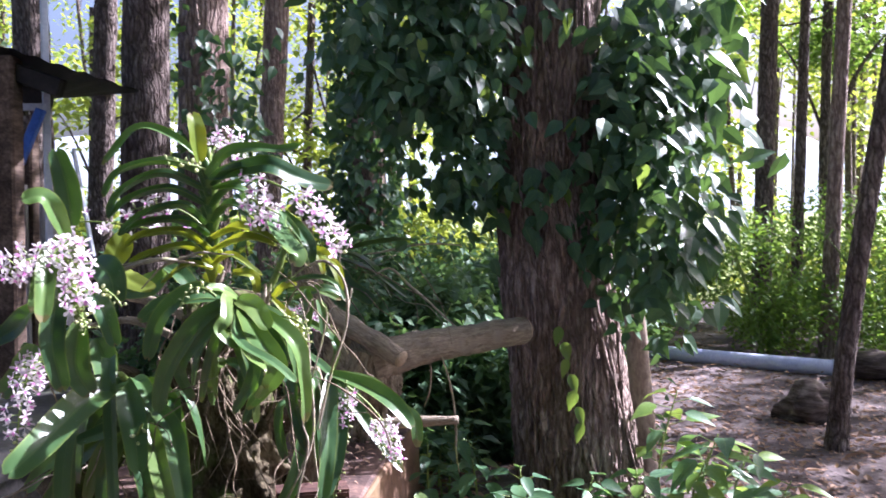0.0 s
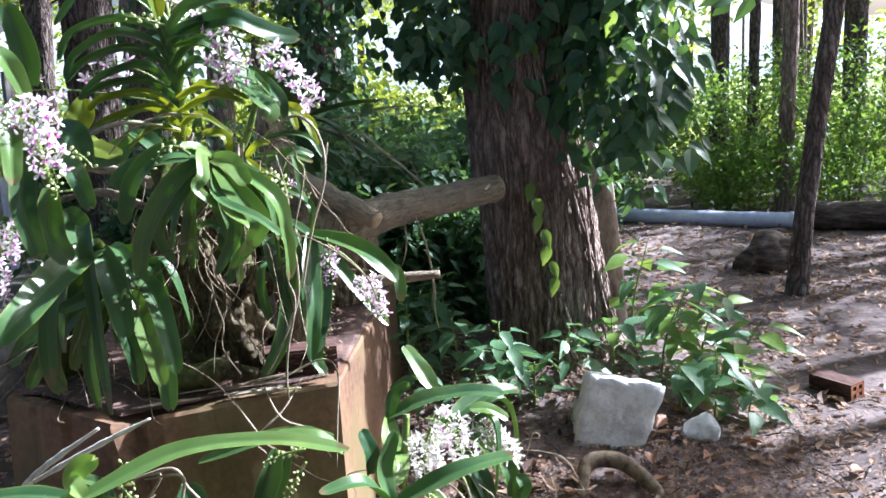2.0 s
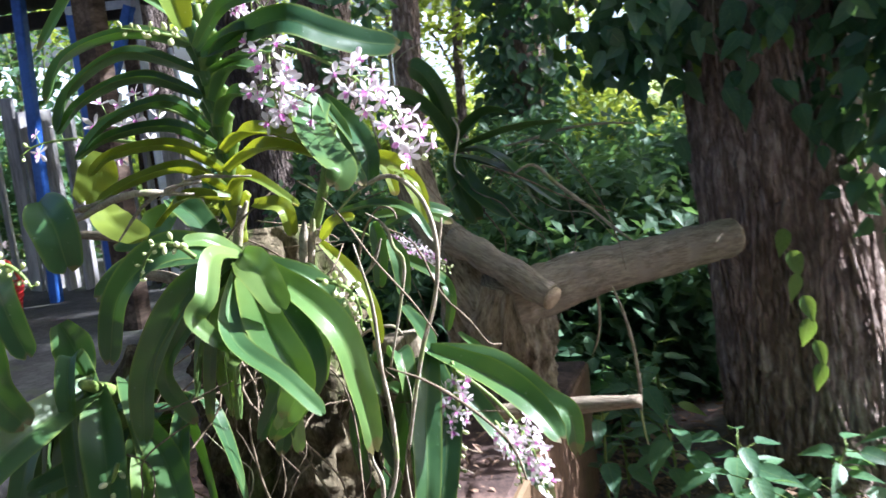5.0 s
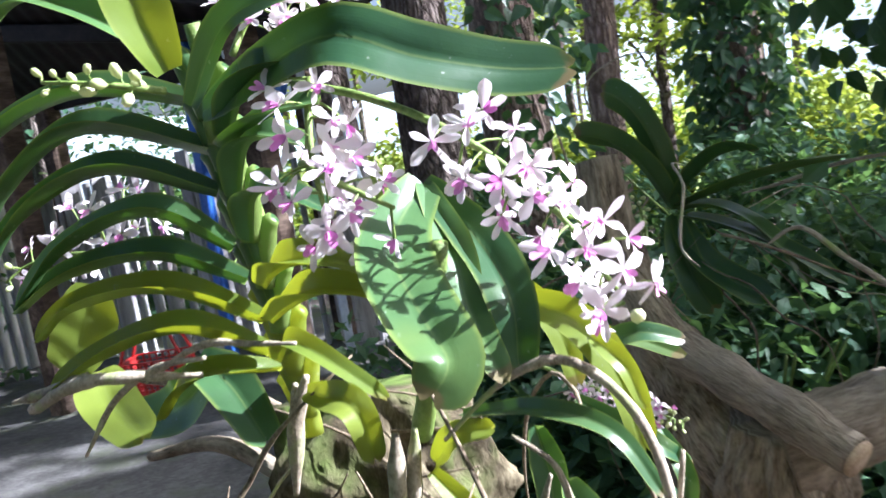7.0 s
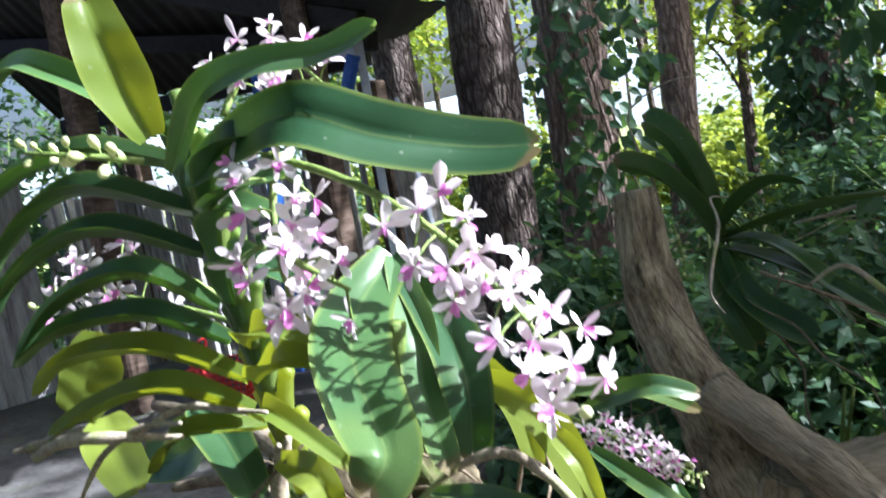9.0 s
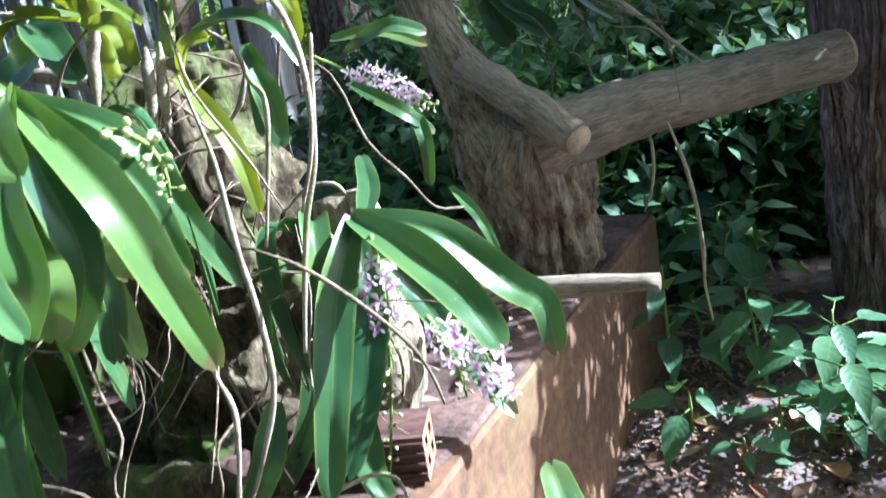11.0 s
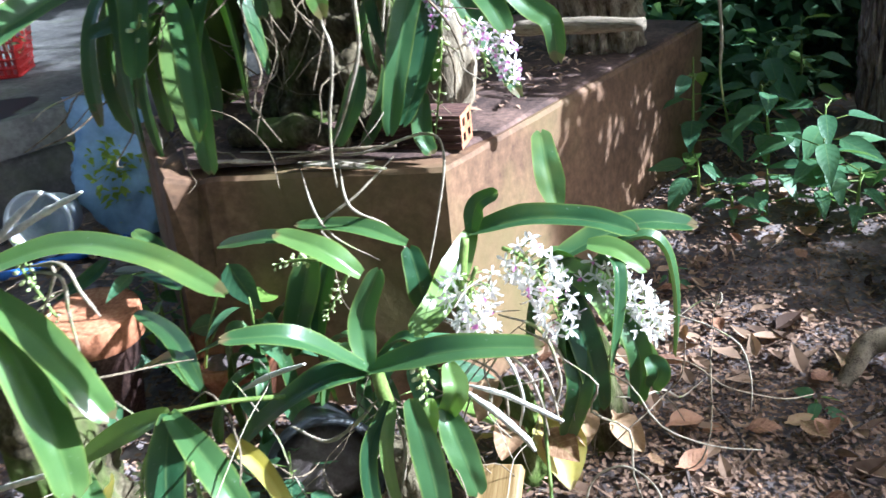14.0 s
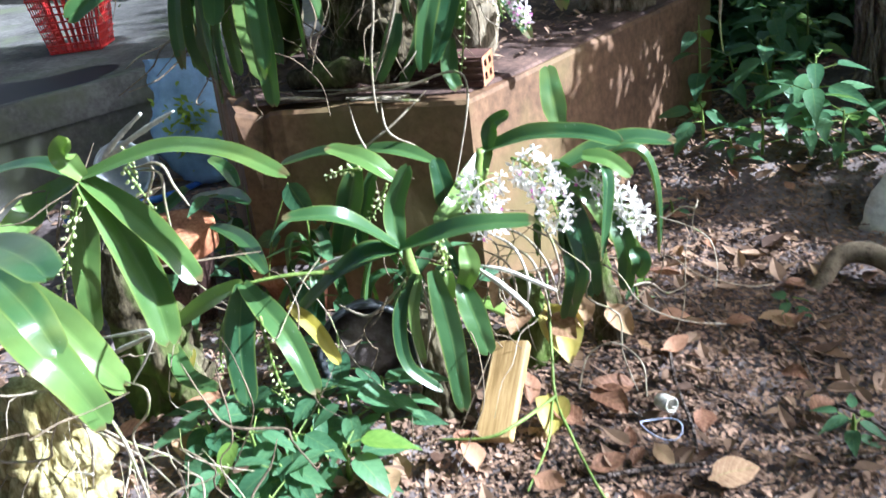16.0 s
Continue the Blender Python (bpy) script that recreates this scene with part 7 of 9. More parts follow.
def vine():
    r = random.Random(5)
    o = Vector((0.45, 3.2, 0.2))
    vn = thing("climbing_vine", "dense dark green climbing vine with pointed oval leaves", "vine", o)
    trunk_c = Vector((0.40, 3.38, 0))
    lobes = (((-0.13, 3.12, 1.78), (0.24, 0.22, 0.36), 92, 0.078), ((0.08, 3.1, 1.75), (0.14, 0.16, 0.38), 52, 0.075), ((0.68, 3.15, 1.55), (0.15, 0.18, 0.36), 66, 0.088), ((0.86, 3.3, 1.75), (0.16, 0.2, 0.4), 34, 0.13), ((0.62, 3.16, 1.1), (0.1, 0.12, 0.16), 16, 0.08), ((0.73, 2.95, 1.12), (0.11, 0.1, 0.3), 44, 0.088), ((0.08, 3.12, 1.3), (0.11, 0.12, 0.13), 26, 0.07))
    for c, rad, n, size in lobes:
        for k in range(n):
            d = Vector((r.gauss(0, 1), r.gauss(0, 1), r.gauss(0, 1))).normalized()
            d.y = -abs(d.y) * 0.8 + 0.1
            p = Vector(c) + Vector((d.x * rad[0], d.y * rad[1], d.z * rad[2])) * r.uniform(0.5, 1.12)
            tip = Vector((r.gauss(0, 0.6), r.gauss(-0.35, 0.35), r.uniform(-1.1, -0.25)))
            face = Vector((r.gauss(0.15, 0.4), -0.75, r.uniform(0.2, 0.9)))
            b = BLADES[r.randrange(3) + (3 if r.random() < 0.04 else 0)]
            part("leaf", b, vn, m=leaf_pose(p - o, tip, face, size * r.uniform(0.65, 1.2), r.uniform(-0.3, 0.3)))
    # leaves clinging to the trunk
    for k in range(70):
        a = r.uniform(-2.9, -0.25)
        z = r.choice((r.uniform(1.45, 2.2), r.uniform(1.25, 1.6), r.uniform(1.0, 1.35)))
        if -2.25 < a < -0.85 and (z < 1.25 or z > 1.38):
            continue
        rr = 0.21
        p = trunk_c + Vector((math.cos(a) * rr - 0.02, math.sin(a) * rr, z))
        out = Vector((math.cos(a), math.sin(a), 0.35))
        part("leaf", BLADES[r.randrange(3) + (3 if r.random() < 0.12 else 0)], vn, m=leaf_pose(p - o, Vector((r.gauss(0, 0.5), -0.35, -0.9)), out + Vector((r.gauss(0, 0.3), 0, r.gauss(0, 0.2))), r.uniform(0.06, 0.1)))
    # sprigs that cross the front of the trunk
    for x, z, n in ((0.23, 1.77, 4), (0.32, 1.86, 5), (0.43, 1.87, 5), (0.53, 1.83, 5), (0.27, 1.80, 4), (0.28, 1.63, 3), (0.22, 1.55, 4), (0.21, 1.44, 4), (0.23, 1.33, 5), (0.28, 1.26, 5), (0.34, 1.28, 4), (0.42, 1.30, 5), (0.32, 1.15, 6), (0.39, 1.12, 4), (0.22, 1.20, 4), (0.49, 1.51, 4), (0.52, 1.40, 5), (0.53, 1.28, 5), (0.49, 1.01, 4), (0.54, 1.15, 4), (0.57, 1.53, 5), (0.58, 1.68, 5), (0.19, 1.70, 5), (0.18, 1.85, 5)):
        y = 3.38 - math.sqrt(max(0.004, 0.2**2 - (x - 0.405) ** 2)) - 0.015
        for k in range(n):
            p = Vector((x + r.gauss(0, 0.03), y - r.uniform(0.0, 0.04), z + r.gauss(0, 0.028)))
            part("leaf", BLADES[r.randrange(3) + (3 if r.random() < 0.1 else 0)], vn, m=leaf_pose(p - o, Vector((r.gauss(0, 0.55), -0.25, r.uniform(-1.0, -0.4))), (r.gauss(0.1, 0.4), -1, r.uniform(0.2, 0.8)), r.uniform(0.055, 0.09), r.uniform(-0.3, 0.3)))
    # the light green shoot hanging down the trunk
    for k in range(7):
        p = Vector((0.40 + 0.012 * k, 3.13 - 0.004 * k, 0.80 - 0.055 * k))
        part("leaf", BLADES[3 + k % 3], vn, m=leaf_pose(p - o, Vector((0.35 if k % 2 else -0.15, -0.2, -0.9)), (0.2, -1, 0.25), 0.075))
    # joined inner leaves
    g = np.random.default_rng(3)
    for c, rad, n, size in lobes:
        blobs = [(c[0] - o.x, c[1] + 0.1 - o.y, c[2] - o.z, rad[0] * 0.95, rad[1] * 0.9, rad[2] * 0.95)]
        tagged(leaf_mass("inner_leaves", g, blobs, n * 8, size * 0.95, M_VINE_JOINED, vn, shape=blade(1.0, 0.6, 4, 0.2, 0.2), down=0.9, face=(0.2, -1.0, 0.6)), kind="stuff")
    tagged(leaf_mass("inner_leaves", g, [(-0.4, 0.35, 2.15, 0.7, 0.4, 0.4)], 1300, 0.1, M_VINE_JOINED, vn, shape=blade(1.0, 0.6, 4, 0.2, 0.2), down=0.9), kind="stuff")
    # creeping stems
    for k in range(9):
        a = -2.6 + 0.26 * k
        pts = []
        for j in range(9):
            z = 0.15 + j * 0.24
            aa = a + 0.22 * math.sin(j * 1.1 + k * 2) - 0.05 * j
            rr = np.interp(z, (0.1, 0.35, 0.8, 1.2, 2.2), (0.255, 0.232, 0.212, 0.203, 0.18)) + 0.004
            cx = np.interp(z, (0.1, 0.35, 0.8, 1.15, 1.9), (0.52, 0.495, 0.447, 0.405, 0.395))
            pts.append((cx + math.cos(aa) * rr - o.x, 3.38 + math.sin(aa) * rr - o.y, z - o.z))
        v, f = tube(pts, [0.0065, 0.005, 0.004], 6, 60, 0.2, 30)
        part("stem", mesh("stem", v, f, M_BARK), vn)


vine()


# creepers on the trunks of the left stand
def creeper(x, y, r0, z0, z1, n, label, size=0.075):
    g = np.random.default_rng(int(x * 100) + 900)
    c = thing("creeper", label, "vine", (x, y, z0))
    v, f = tube([(r0, -r0 * 0.4, 0), (0, -r0 * 1.05, (z1 - z0) * 0.5), (-r0 * 0.8, -r0 * 0.7, z1 - z0)], [0.006, 0.005, 0.003], 6, 20)
    part("stem", mesh("stem", v, f, M_BARK), c)
    a = g.uniform(-3.3, 0.2, n)
    rr = r0 * 1.05 + g.exponential(0.05, n)
    p = np.stack([np.cos(a) * rr, np.sin(a) * rr, g.uniform(0, z1 - z0, n)], 1)
    tagged(part("leaves", scatter("leaves", p, turns(n, g, 0.9, face=(0.2, -1, 0.5)), size * g.uniform(0.6, 1.2, n), blade(1.0, 0.6, 4, 0.2, 0.2), M_VINE_JOINED), c), kind="stuff")


creeper(-0.62, 7.4, 0.2, 0.6, 4.5, 2400, "green creeper wrapped round a tree trunk", 0.1)
creeper(-1.4, 5.5, 0.17, 0.8, 3.6, 170, "sparse creeper leaves on dark trunk")
creeper(-1.2, 5.2, 0.1, 0.9, 2.2, 240, "creeper leaves hanging beside dark trunk", 0.09)


# ---- saplings and ground shrubs ----
def sapling(x, y, h, n, size, label, lean=(0.0, 0.0), seed=0, light=0.1, z=None):
    r = random.Random(seed * 31 + 7)
    at = Vector((x, y, ground_z(x, y) if z is None else z))
    s = thing("sapling", label, "shrub", at, "saplings on the forest floor")
    top = Vector((lean[0], lean[1], h))
    pts = [(0, 0, -0.03), (top.x * 0.3, top.y * 0.3, h * 0.5), tuple(top)]
    v, f = tube(pts, [0.005, 0.004, 0.002], 6, 10)
    part("stem", mesh("stem", v, f, M_STEM), s)
    c = spline(pts, 20)
    for k in range(n):
        u = 0.3 + 0.7 * (k + 0.5) / n
        p = Vector(c[int(u * 19)])
        a = k * 2.4 + r.uniform(-0.4, 0.4)
        out = Vector((math.cos(a), math.sin(a), 0))
        reach = r.uniform(0.2, 0.9) * size * 0.8 * (1.2 - u * 0.6)
        q = p + out * reach + Vector((0, 0, 0.25 * reach))
        if reach > 0.02:
            tv, tf = tube([p, q], [0.0018, 0.0014], 4, 3, caps=False)
            part("leaf_stalk", mesh("leaf_stalk", tv, tf, M_STEM), s)
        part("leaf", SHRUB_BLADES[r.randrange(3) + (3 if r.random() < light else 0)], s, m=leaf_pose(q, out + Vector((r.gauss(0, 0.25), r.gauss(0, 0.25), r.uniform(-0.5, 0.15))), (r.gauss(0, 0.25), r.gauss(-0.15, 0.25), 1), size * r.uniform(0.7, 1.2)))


DARK = "small dark green broad-leaved sapling growing beside the large tree"
LITTER = "small sapling with glossy leaves growing out of leaf litter"
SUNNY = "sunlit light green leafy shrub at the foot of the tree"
k = 0
for x, y, h, n, size in ((0.02, 3.35, 0.3, 12, 0.09), (0.12, 3.05, 0.26, 12, 0.09), (0.26, 2.98, 0.26, 12, 0.1), (0.46, 2.98, 0.24, 12, 0.1), (0.66, 3.04, 0.26, 12, 0.11), (0.0, 3.15, 0.2, 9, 0.08), (-0.02, 3.6, 0.3, 12, 0.09), (0.1, 3.55, 0.34, 12, 0.09), (0.84, 2.86, 0.2, 11, 0.11), (0.93, 2.8, 0.24, 13, 0.115), (1.02, 2.74, 0.2, 12, 0.11), (0.98, 2.9, 0.26, 12, 0.105)):
    k += 1
    sapling(x, y, h * 0.85, n, size * 1.15, DARK, (0.03 * math.sin(k * 2), -0.04), k)
# nearly half the blades use the lighter leaf, so sun is painted in
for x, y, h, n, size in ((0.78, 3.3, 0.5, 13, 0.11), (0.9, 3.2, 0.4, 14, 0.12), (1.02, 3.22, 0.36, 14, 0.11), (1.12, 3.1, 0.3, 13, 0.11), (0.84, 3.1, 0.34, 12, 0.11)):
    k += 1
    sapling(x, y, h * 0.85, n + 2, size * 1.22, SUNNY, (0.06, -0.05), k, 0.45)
for x, y, h, n, size in ((0.0, 2.86, 0.1, 7, 0.085), (-0.05, 2.98, 0.3, 9, 0.085), (0.16, 2.84, 0.12, 7, 0.08), (0.27, 2.86, 0.2, 11, 0.1), (0.1, 2.78, 0.08, 6, 0.06), (0.375, 2.27, 0.04, 4, 0.05), (0.03, 2.55, 0.05, 4, 0.035), (0.08, 2.2, 0.06, 4, 0.04), (0.57, 1.9, 0.07, 8, 0.055), (0.35, 2.84, 0.16, 10, 0.1)):
    k += 1
    sapling(x, y, h, n, size, LITTER, (0.0, -0.02), k)
for x, y, h in ((-0.24, 1.46, 0.1), (-0.3, 1.42, 0.11), (-0.36, 1.48, 0.1), (-0.18, 1.54, 0.14), (-0.25, 1.54, 0.13), (-0.14, 1.47, 0.1), (-0.41, 1.42, 0.1), (-0.22, 1.4, 0.08), (-0.3, 1.36, 0.08), (-0.15, 1.6, 0.15), (-0.34, 1.54, 0.12), (-0.44, 1.48, 0.09), (-0.19, 1.34, 0.07)):
    k += 1
    sapling(x, y, h, 9, 0.088, "low creeping plant with pointed green leaves", (0.02, -0.02), k, 0.06)
for x, y, h in ((-0.85, 1.75, 0.2), (-0.95, 1.95, 0.2), (-0.52, 1.86, 0.3), (-0.34, 1.7, 0.14), (-0.8, 1.9, 0.3), (-0.24, 1.95, 0.24)):
    k += 1
    sapling(x, y, h, 8, 0.1, "dark shaded leafy weed growing among the pots", (0.03, -0.02), k)


# ---- leaf litter ----
def off_limits(x, y):
    inside = False
    for (x0, y0), (x1, y1) in zip(PLINTH, PLINTH[1:] + PLINTH[:1]):
        if (y0 > y) != (y1 > y) and x < (x1 - x0) * (y - y0) / (y1 - y0) + x0:
            inside = not inside
    return inside or (x + 1.95) * 0.954 - (y - 2.0) * 0.3 < 0.03


def litter(name, label, count, box, lo, hi, shape, m, seed, lift=0.006, tilt=0.2):
    g = np.random.default_rng(seed)
    pts = []
    while len(pts) < count:
        x, y = g.uniform(box[0], box[1]), g.uniform(box[2], box[3])
        edge = min(x - box[0], box[1] - x, y - box[2], box[3] - y) + 0.25 * noise.noise(Vector((x * 1.7, y * 1.7, 9.0)))
        if edge < g.uniform(0.0, 0.6):
            continue
        if off_limits(x, y) or noise.noise(Vector((x * 2.1, y * 2.1, 4.0))) < g.uniform(-0.75, 0.1) - 0.1:
            continue
        pts.append((x, y, ground_z(x, y) + g.uniform(0.002, lift)))
    n = len(pts)
    t = turns(n, g, 0, True)
    s = g.uniform(lo, hi, n)
    ob = new(name, scatter(name, np.array(pts), t, s, shape, m))
    tagged(ob, label, "leaf litter", kind="stuff")


def dry_leaf(r, width, fold):
    """A withered leaf along +y: cupped, twisted and wavy, with an uneven rim and a short stalk."""
    rows, cols = 9, (-1.0, -0.5, 0.0, 0.5, 1.0)
    verts, faces, uv = [], [], []
    ph, curl, twist, skew = r.uniform(0, 9), r.uniform(-0.35, 0.3), r.uniform(-0.6, 0.6), r.uniform(-0.12, 0.12)
    for k in range(rows + 1):
        u = k / rows
        w = 0.5 * width * max(0.03, math.sin(math.pi * min(1.0, max(0.0, (u - 0.1) / 0.9) ** 0.8))) ** 0.75
        for c in cols:
            rim = 1 + 0.16 * noise.noise(Vector((u * 4, c * 2, ph)))
            x = c * w * rim + skew * math.sin(u * 3.1)
            z = fold * abs(c) ** 1.3 * w + 0.05 * noise.noise(Vector((u * 3, c * 1.5, ph + 4))) + curl * (u - 0.4) ** 2 + twist * (u - 0.5) * c * w
            verts.append((x, u, z))
            uv.append((c * 0.5 + 0.5, u))
    for k in range(rows):
        for j in range(4):
            a = k * 5 + j
            faces.append((a, a + 1, a + 6, a + 5))
    return verts, faces, uv


def fallen(r, m_, width, fold, at, label):
    v, f, uv = dry_leaf(r, width, fold)
    ob = part("fallen_leaf", mesh("fallen_leaf", v, f, m_, uv=uv), m=at)
    tagged(ob, label, "dry leaf", "fallen leaves")


CURLED = blade(1.0, 0.5, 6, -0.28, 0.55)
CURLED_B = blade(1.0, 0.42, 6, 0.22, 0.35)
CRUMB = ([(-0.6, -0.1, 0.02), (-0.1, -0.3, 0.0), (0.55, -0.12, 0.16), (0.35, 0.22, 0.06), (-0.2, 0.3, 0.14)], [(0, 1, 4), (1, 3, 4), (1, 2, 3)])
SLIVER = ([(-1.0, -0.06, 0.02), (1.0, -0.1, 0.06), (1.1, 0.08, 0.12), (-0.9, 0.1, 0.05)], [(0, 1, 2, 3)])
litter("dry_leaves", "curled brown dry leaves strewn over the earth", 600, (-2.0, 3.0, 0.6, 5.0), 0.03, 0.08, CURLED, M_DRY, 21, 0.02)
litter("dry_leaves", "flat brown dry leaves strewn over the earth", 800, (-2.0, 3.0, 0.6, 5.0), 0.02, 0.06, CURLED_B, M_DRY, 22, 0.015)
litter("dry_leaves", "dry leaves under the far trees", 2200, (-3.5, 5.0, 3.8, 9.0), 0.03, 0.07, CURLED_B, M_DRY, 23, 0.015)
litter("litter_crumbs", "small broken leaf crumbs and wood chips on earth", 24000, (-1.5, 1.05, 0.75, 3.5), 0.004, 0.016, CRUMB, M_CHIP, 24, 0.014)
litter("litter_crumbs", "scattered leaf crumbs and chips on the open ground", 14000, (-2.6, 5.0, -1.6, 4.2), 0.01, 0.03, CRUMB, M_CHIP, 28, 0.012)
litter("dry_leaves", "brown dry leaves scattered over the open ground", 900, (-2.6, 5.0, -1.6, 4.6), 0.03, 0.08, CURLED, M_DRY, 29, 0.015)
litter("litter_crumbs", "dense reddish brown leaf crumbs beside the ground orchids", 15000, (-0.35, 1.35, 1.0, 2.9), 0.004, 0.015, CRUMB, M_CHIP, 31, 0.018)
litter("dry_leaves", "small dry leaves beside the ground orchids", 240, (-0.3, 1.4, 1.0, 3.0), 0.025, 0.06, CURLED, M_DRY, 32, 0.025)
litter("dry_leaves", "orange-brown dry leaves round the far stump", 700, (0.6, 4.2, 3.2, 7.0), 0.03, 0.065, CURLED, M_DRY, 33, 0.02)
litter("litter_slivers", "thin twig and bark slivers on earth", 6000, (-1.5, 2.2, 0.75, 3.9), 0.008, 0.028, SLIVER, M_CHIP, 26, 0.014)
litter("litter_crumbs", "broken leaf crumbs on the open ground", 7000, (-1.5, 3.5, 3.2, 7.0), 0.012, 0.035, CRUMB, M_CHIP, 25, 0.01)
M_LEAF_BROWN = foliage("brown_leaf_piece", (0.13, 0.06, 0.035), (0.42, 0.23, 0.14), 0.6, 0.12, (0.5, 0.25, 0.1), spec=0.3, veins="blade", pale=(0.4, 0.26, 0.16))
r = random.Random(77)
# the broad fallen leaves that lie open in the sun
OPEN_LEAVES = (
    ((0.128, 1.841), (0.11, -0.043), 0.125, 0.55, 1),
    ((0.205, 2.006), (0.044, 0.05), 0.075, 0.6, 1),
    ((0.33, 1.87), (0.027, -0.066), 0.075, 0.65, 1),
    ((0.219, 1.642), (0.06, 0.06), 0.085, 0.6, 1),
    ((0.29, 1.75), (0.053, -0.04), 0.075, 0.5, 0),
    ((0.4, 1.69), (0.064, 0.07), 0.11, 0.6, 0),
    ((0.17, 1.74), (-0.08, 0.02), 0.1, 0.6, 2),
    ((0.2, 1.9), (-0.06, -0.05), 0.11, 0.5, 2),
    ((-0.1, 1.5), (0.09, -0.08), 0.13, 0.6, 0),
    ((0.16, 2.1), (0.05, 0.06), 0.1, 0.55, 1),
    ((0.1, 2.12), (-0.04, -0.07), 0.09, 0.6, 2),
)
SIDE_LEAVES = (
    ((0.42, 2.02), (0.06, -0.03), 0.08, 0.5, 1),
    ((0.5, 1.92), (0.03, 0.07), 0.08, 0.55, 2),
    ((0.15, 1.58), (0.08, 0.0), 0.08, 0.6, 1),
    ((0.06, 1.56), (-0.06, 0.05), 0.09, 0.55, 2),
    ((0.33, 1.6), (0.07, 0.03), 0.09, 0.5, 1),
    ((0.36, 2.2), (0.05, -0.04), 0.085, 0.5, 0),
    ((0.28, 2.15), (0.06, 0.02), 0.075, 0.6, 2),
    ((-0.6, 1.5), (0.08, 0.02), 0.13, 0.6, 1),
    ((-0.5, 1.42), (0.07, -0.05), 0.12, 0.6, 0),
    ((-0.62, 1.36), (0.06, 0.03), 0.1, 0.6, 1),
)
for (x, y), (dx, dy), s_, w, m_ in OPEN_LEAVES + SIDE_LEAVES:
    fallen(r, (M_DRY_PIECE, M_LEAF_BROWN, M_LEAF_BROWN)[m_], w, r.uniform(0.1, 0.5), leaf_pose((x, y, ground_z(x, y) + r.uniform(0.022, 0.035)), (dx, dy, r.uniform(-0.01, 0.02)), (r.gauss(0, 0.15), r.gauss(-0.15, 0.15), 1), s_ * 0.8), ("broad pale tan dry leaf lying on litter", "broad smooth brown dry leaf lying on litter", "curled dark brown dry leaf lying on litter")[m_])
for k in range(110):
    x, y = r.uniform(-0.15, 1.5), r.uniform(1.3, 2.9)
    if off_limits(x, y):
        continue
    fallen(r, (M_LEAF_BROWN, M_LEAF_BROWN, M_LEAF_BROWN, M_DRY_PIECE)[k % 4], r.uniform(0.4, 0.65), r.uniform(0.1, 0.9), leaf_pose((x, y, ground_z(x, y) + r.uniform(0.014, 0.03)), (r.gauss(0, 1), r.gauss(0, 1), r.uniform(-0.1, 0.25)), (r.gauss(0, 0.3), r.gauss(-0.1, 0.3), 1), r.uniform(0.03, 0.085)), "smaller curled dry leaf lying on litter")
for k in range(40):
    x, y = r.uniform(-0.5, 1.6), r.uniform(1.4, 3.2)
    if off_limits(x, y):
        continue
    a, ln = r.uniform(0, 6.28), r.uniform(0.06, 0.28)
    z = ground_z(x, y) + 0.012
    v, f = tube([(x, y, z), (x + math.cos(a) * ln * 0.5 + 0.01, y + math.sin(a) * ln * 0.5, z + 0.012), (x + math.cos(a) * ln, y + math.sin(a) * ln, z)], [0.003, 0.0025, 0.0015], 5, 8, 0.2, 30)
    tagged(new("twig", mesh("twig", v, f, M_BARK_GREY)), "thin dry twig lying on litter", "twig", "twigs on the ground")
# curved root beside the white stone
v, f = tube([(0.40, 2.36, 0.0), (0.44, 2.44, 0.07), (0.53, 2.44, 0.07), (0.6, 2.36, 0.03), (0.63, 2.28, -0.02)], [0.016, 0.022, 0.023, 0.02, 0.016], 18, 40, 0.12, 12, 0.03)
tagged(new("tree_root", mesh("tree_root", v, f, M_ROOT_DRY)), "thick arched brown root emerging from earth", "root")


# ---- shed beside the plants ----
def box_mesh(name, size, m, bevel=0.004):
    bm = bmesh.new()
    bmesh.ops.create_cube(bm, size=1)
    for v in bm.verts:
        v.co = Vector((v.co.x * size[0], v.co.y * size[1], v.co.z * size[2]))
    if bevel:
        bmesh.ops.bevel(bm, geom=bm.edges[:], offset=bevel, segments=1, affect="EDGES")
    return from_bm(name, bm, m)


def beam(name, a, b, w, m, parent=None, d=None):
    a, b = Vector(a), Vector(b)
    way = b - a
    ob = part(name, box_mesh(name, (w, d or w, way.length), m, min(w, d or w) * 0.12), parent)
    ob.matrix_basis = Matrix.Translation((a + b) / 2) @ way.to_track_quat("Z", "Y").to_matrix().to_4x4()
    return ob


# much paler than M_PLANK: sun on the shed's walls is put into the grey
M_PLANK_PALE = surface("pale_sunlit_plank", ((0.3, (0.2, 0.19, 0.19)), (0.5, (0.38, 0.37, 0.37)), (0.7, (0.55, 0.54, 0.54))), 6.0, 0.85, 0.2, (1, 1, 0.15), 0.004)


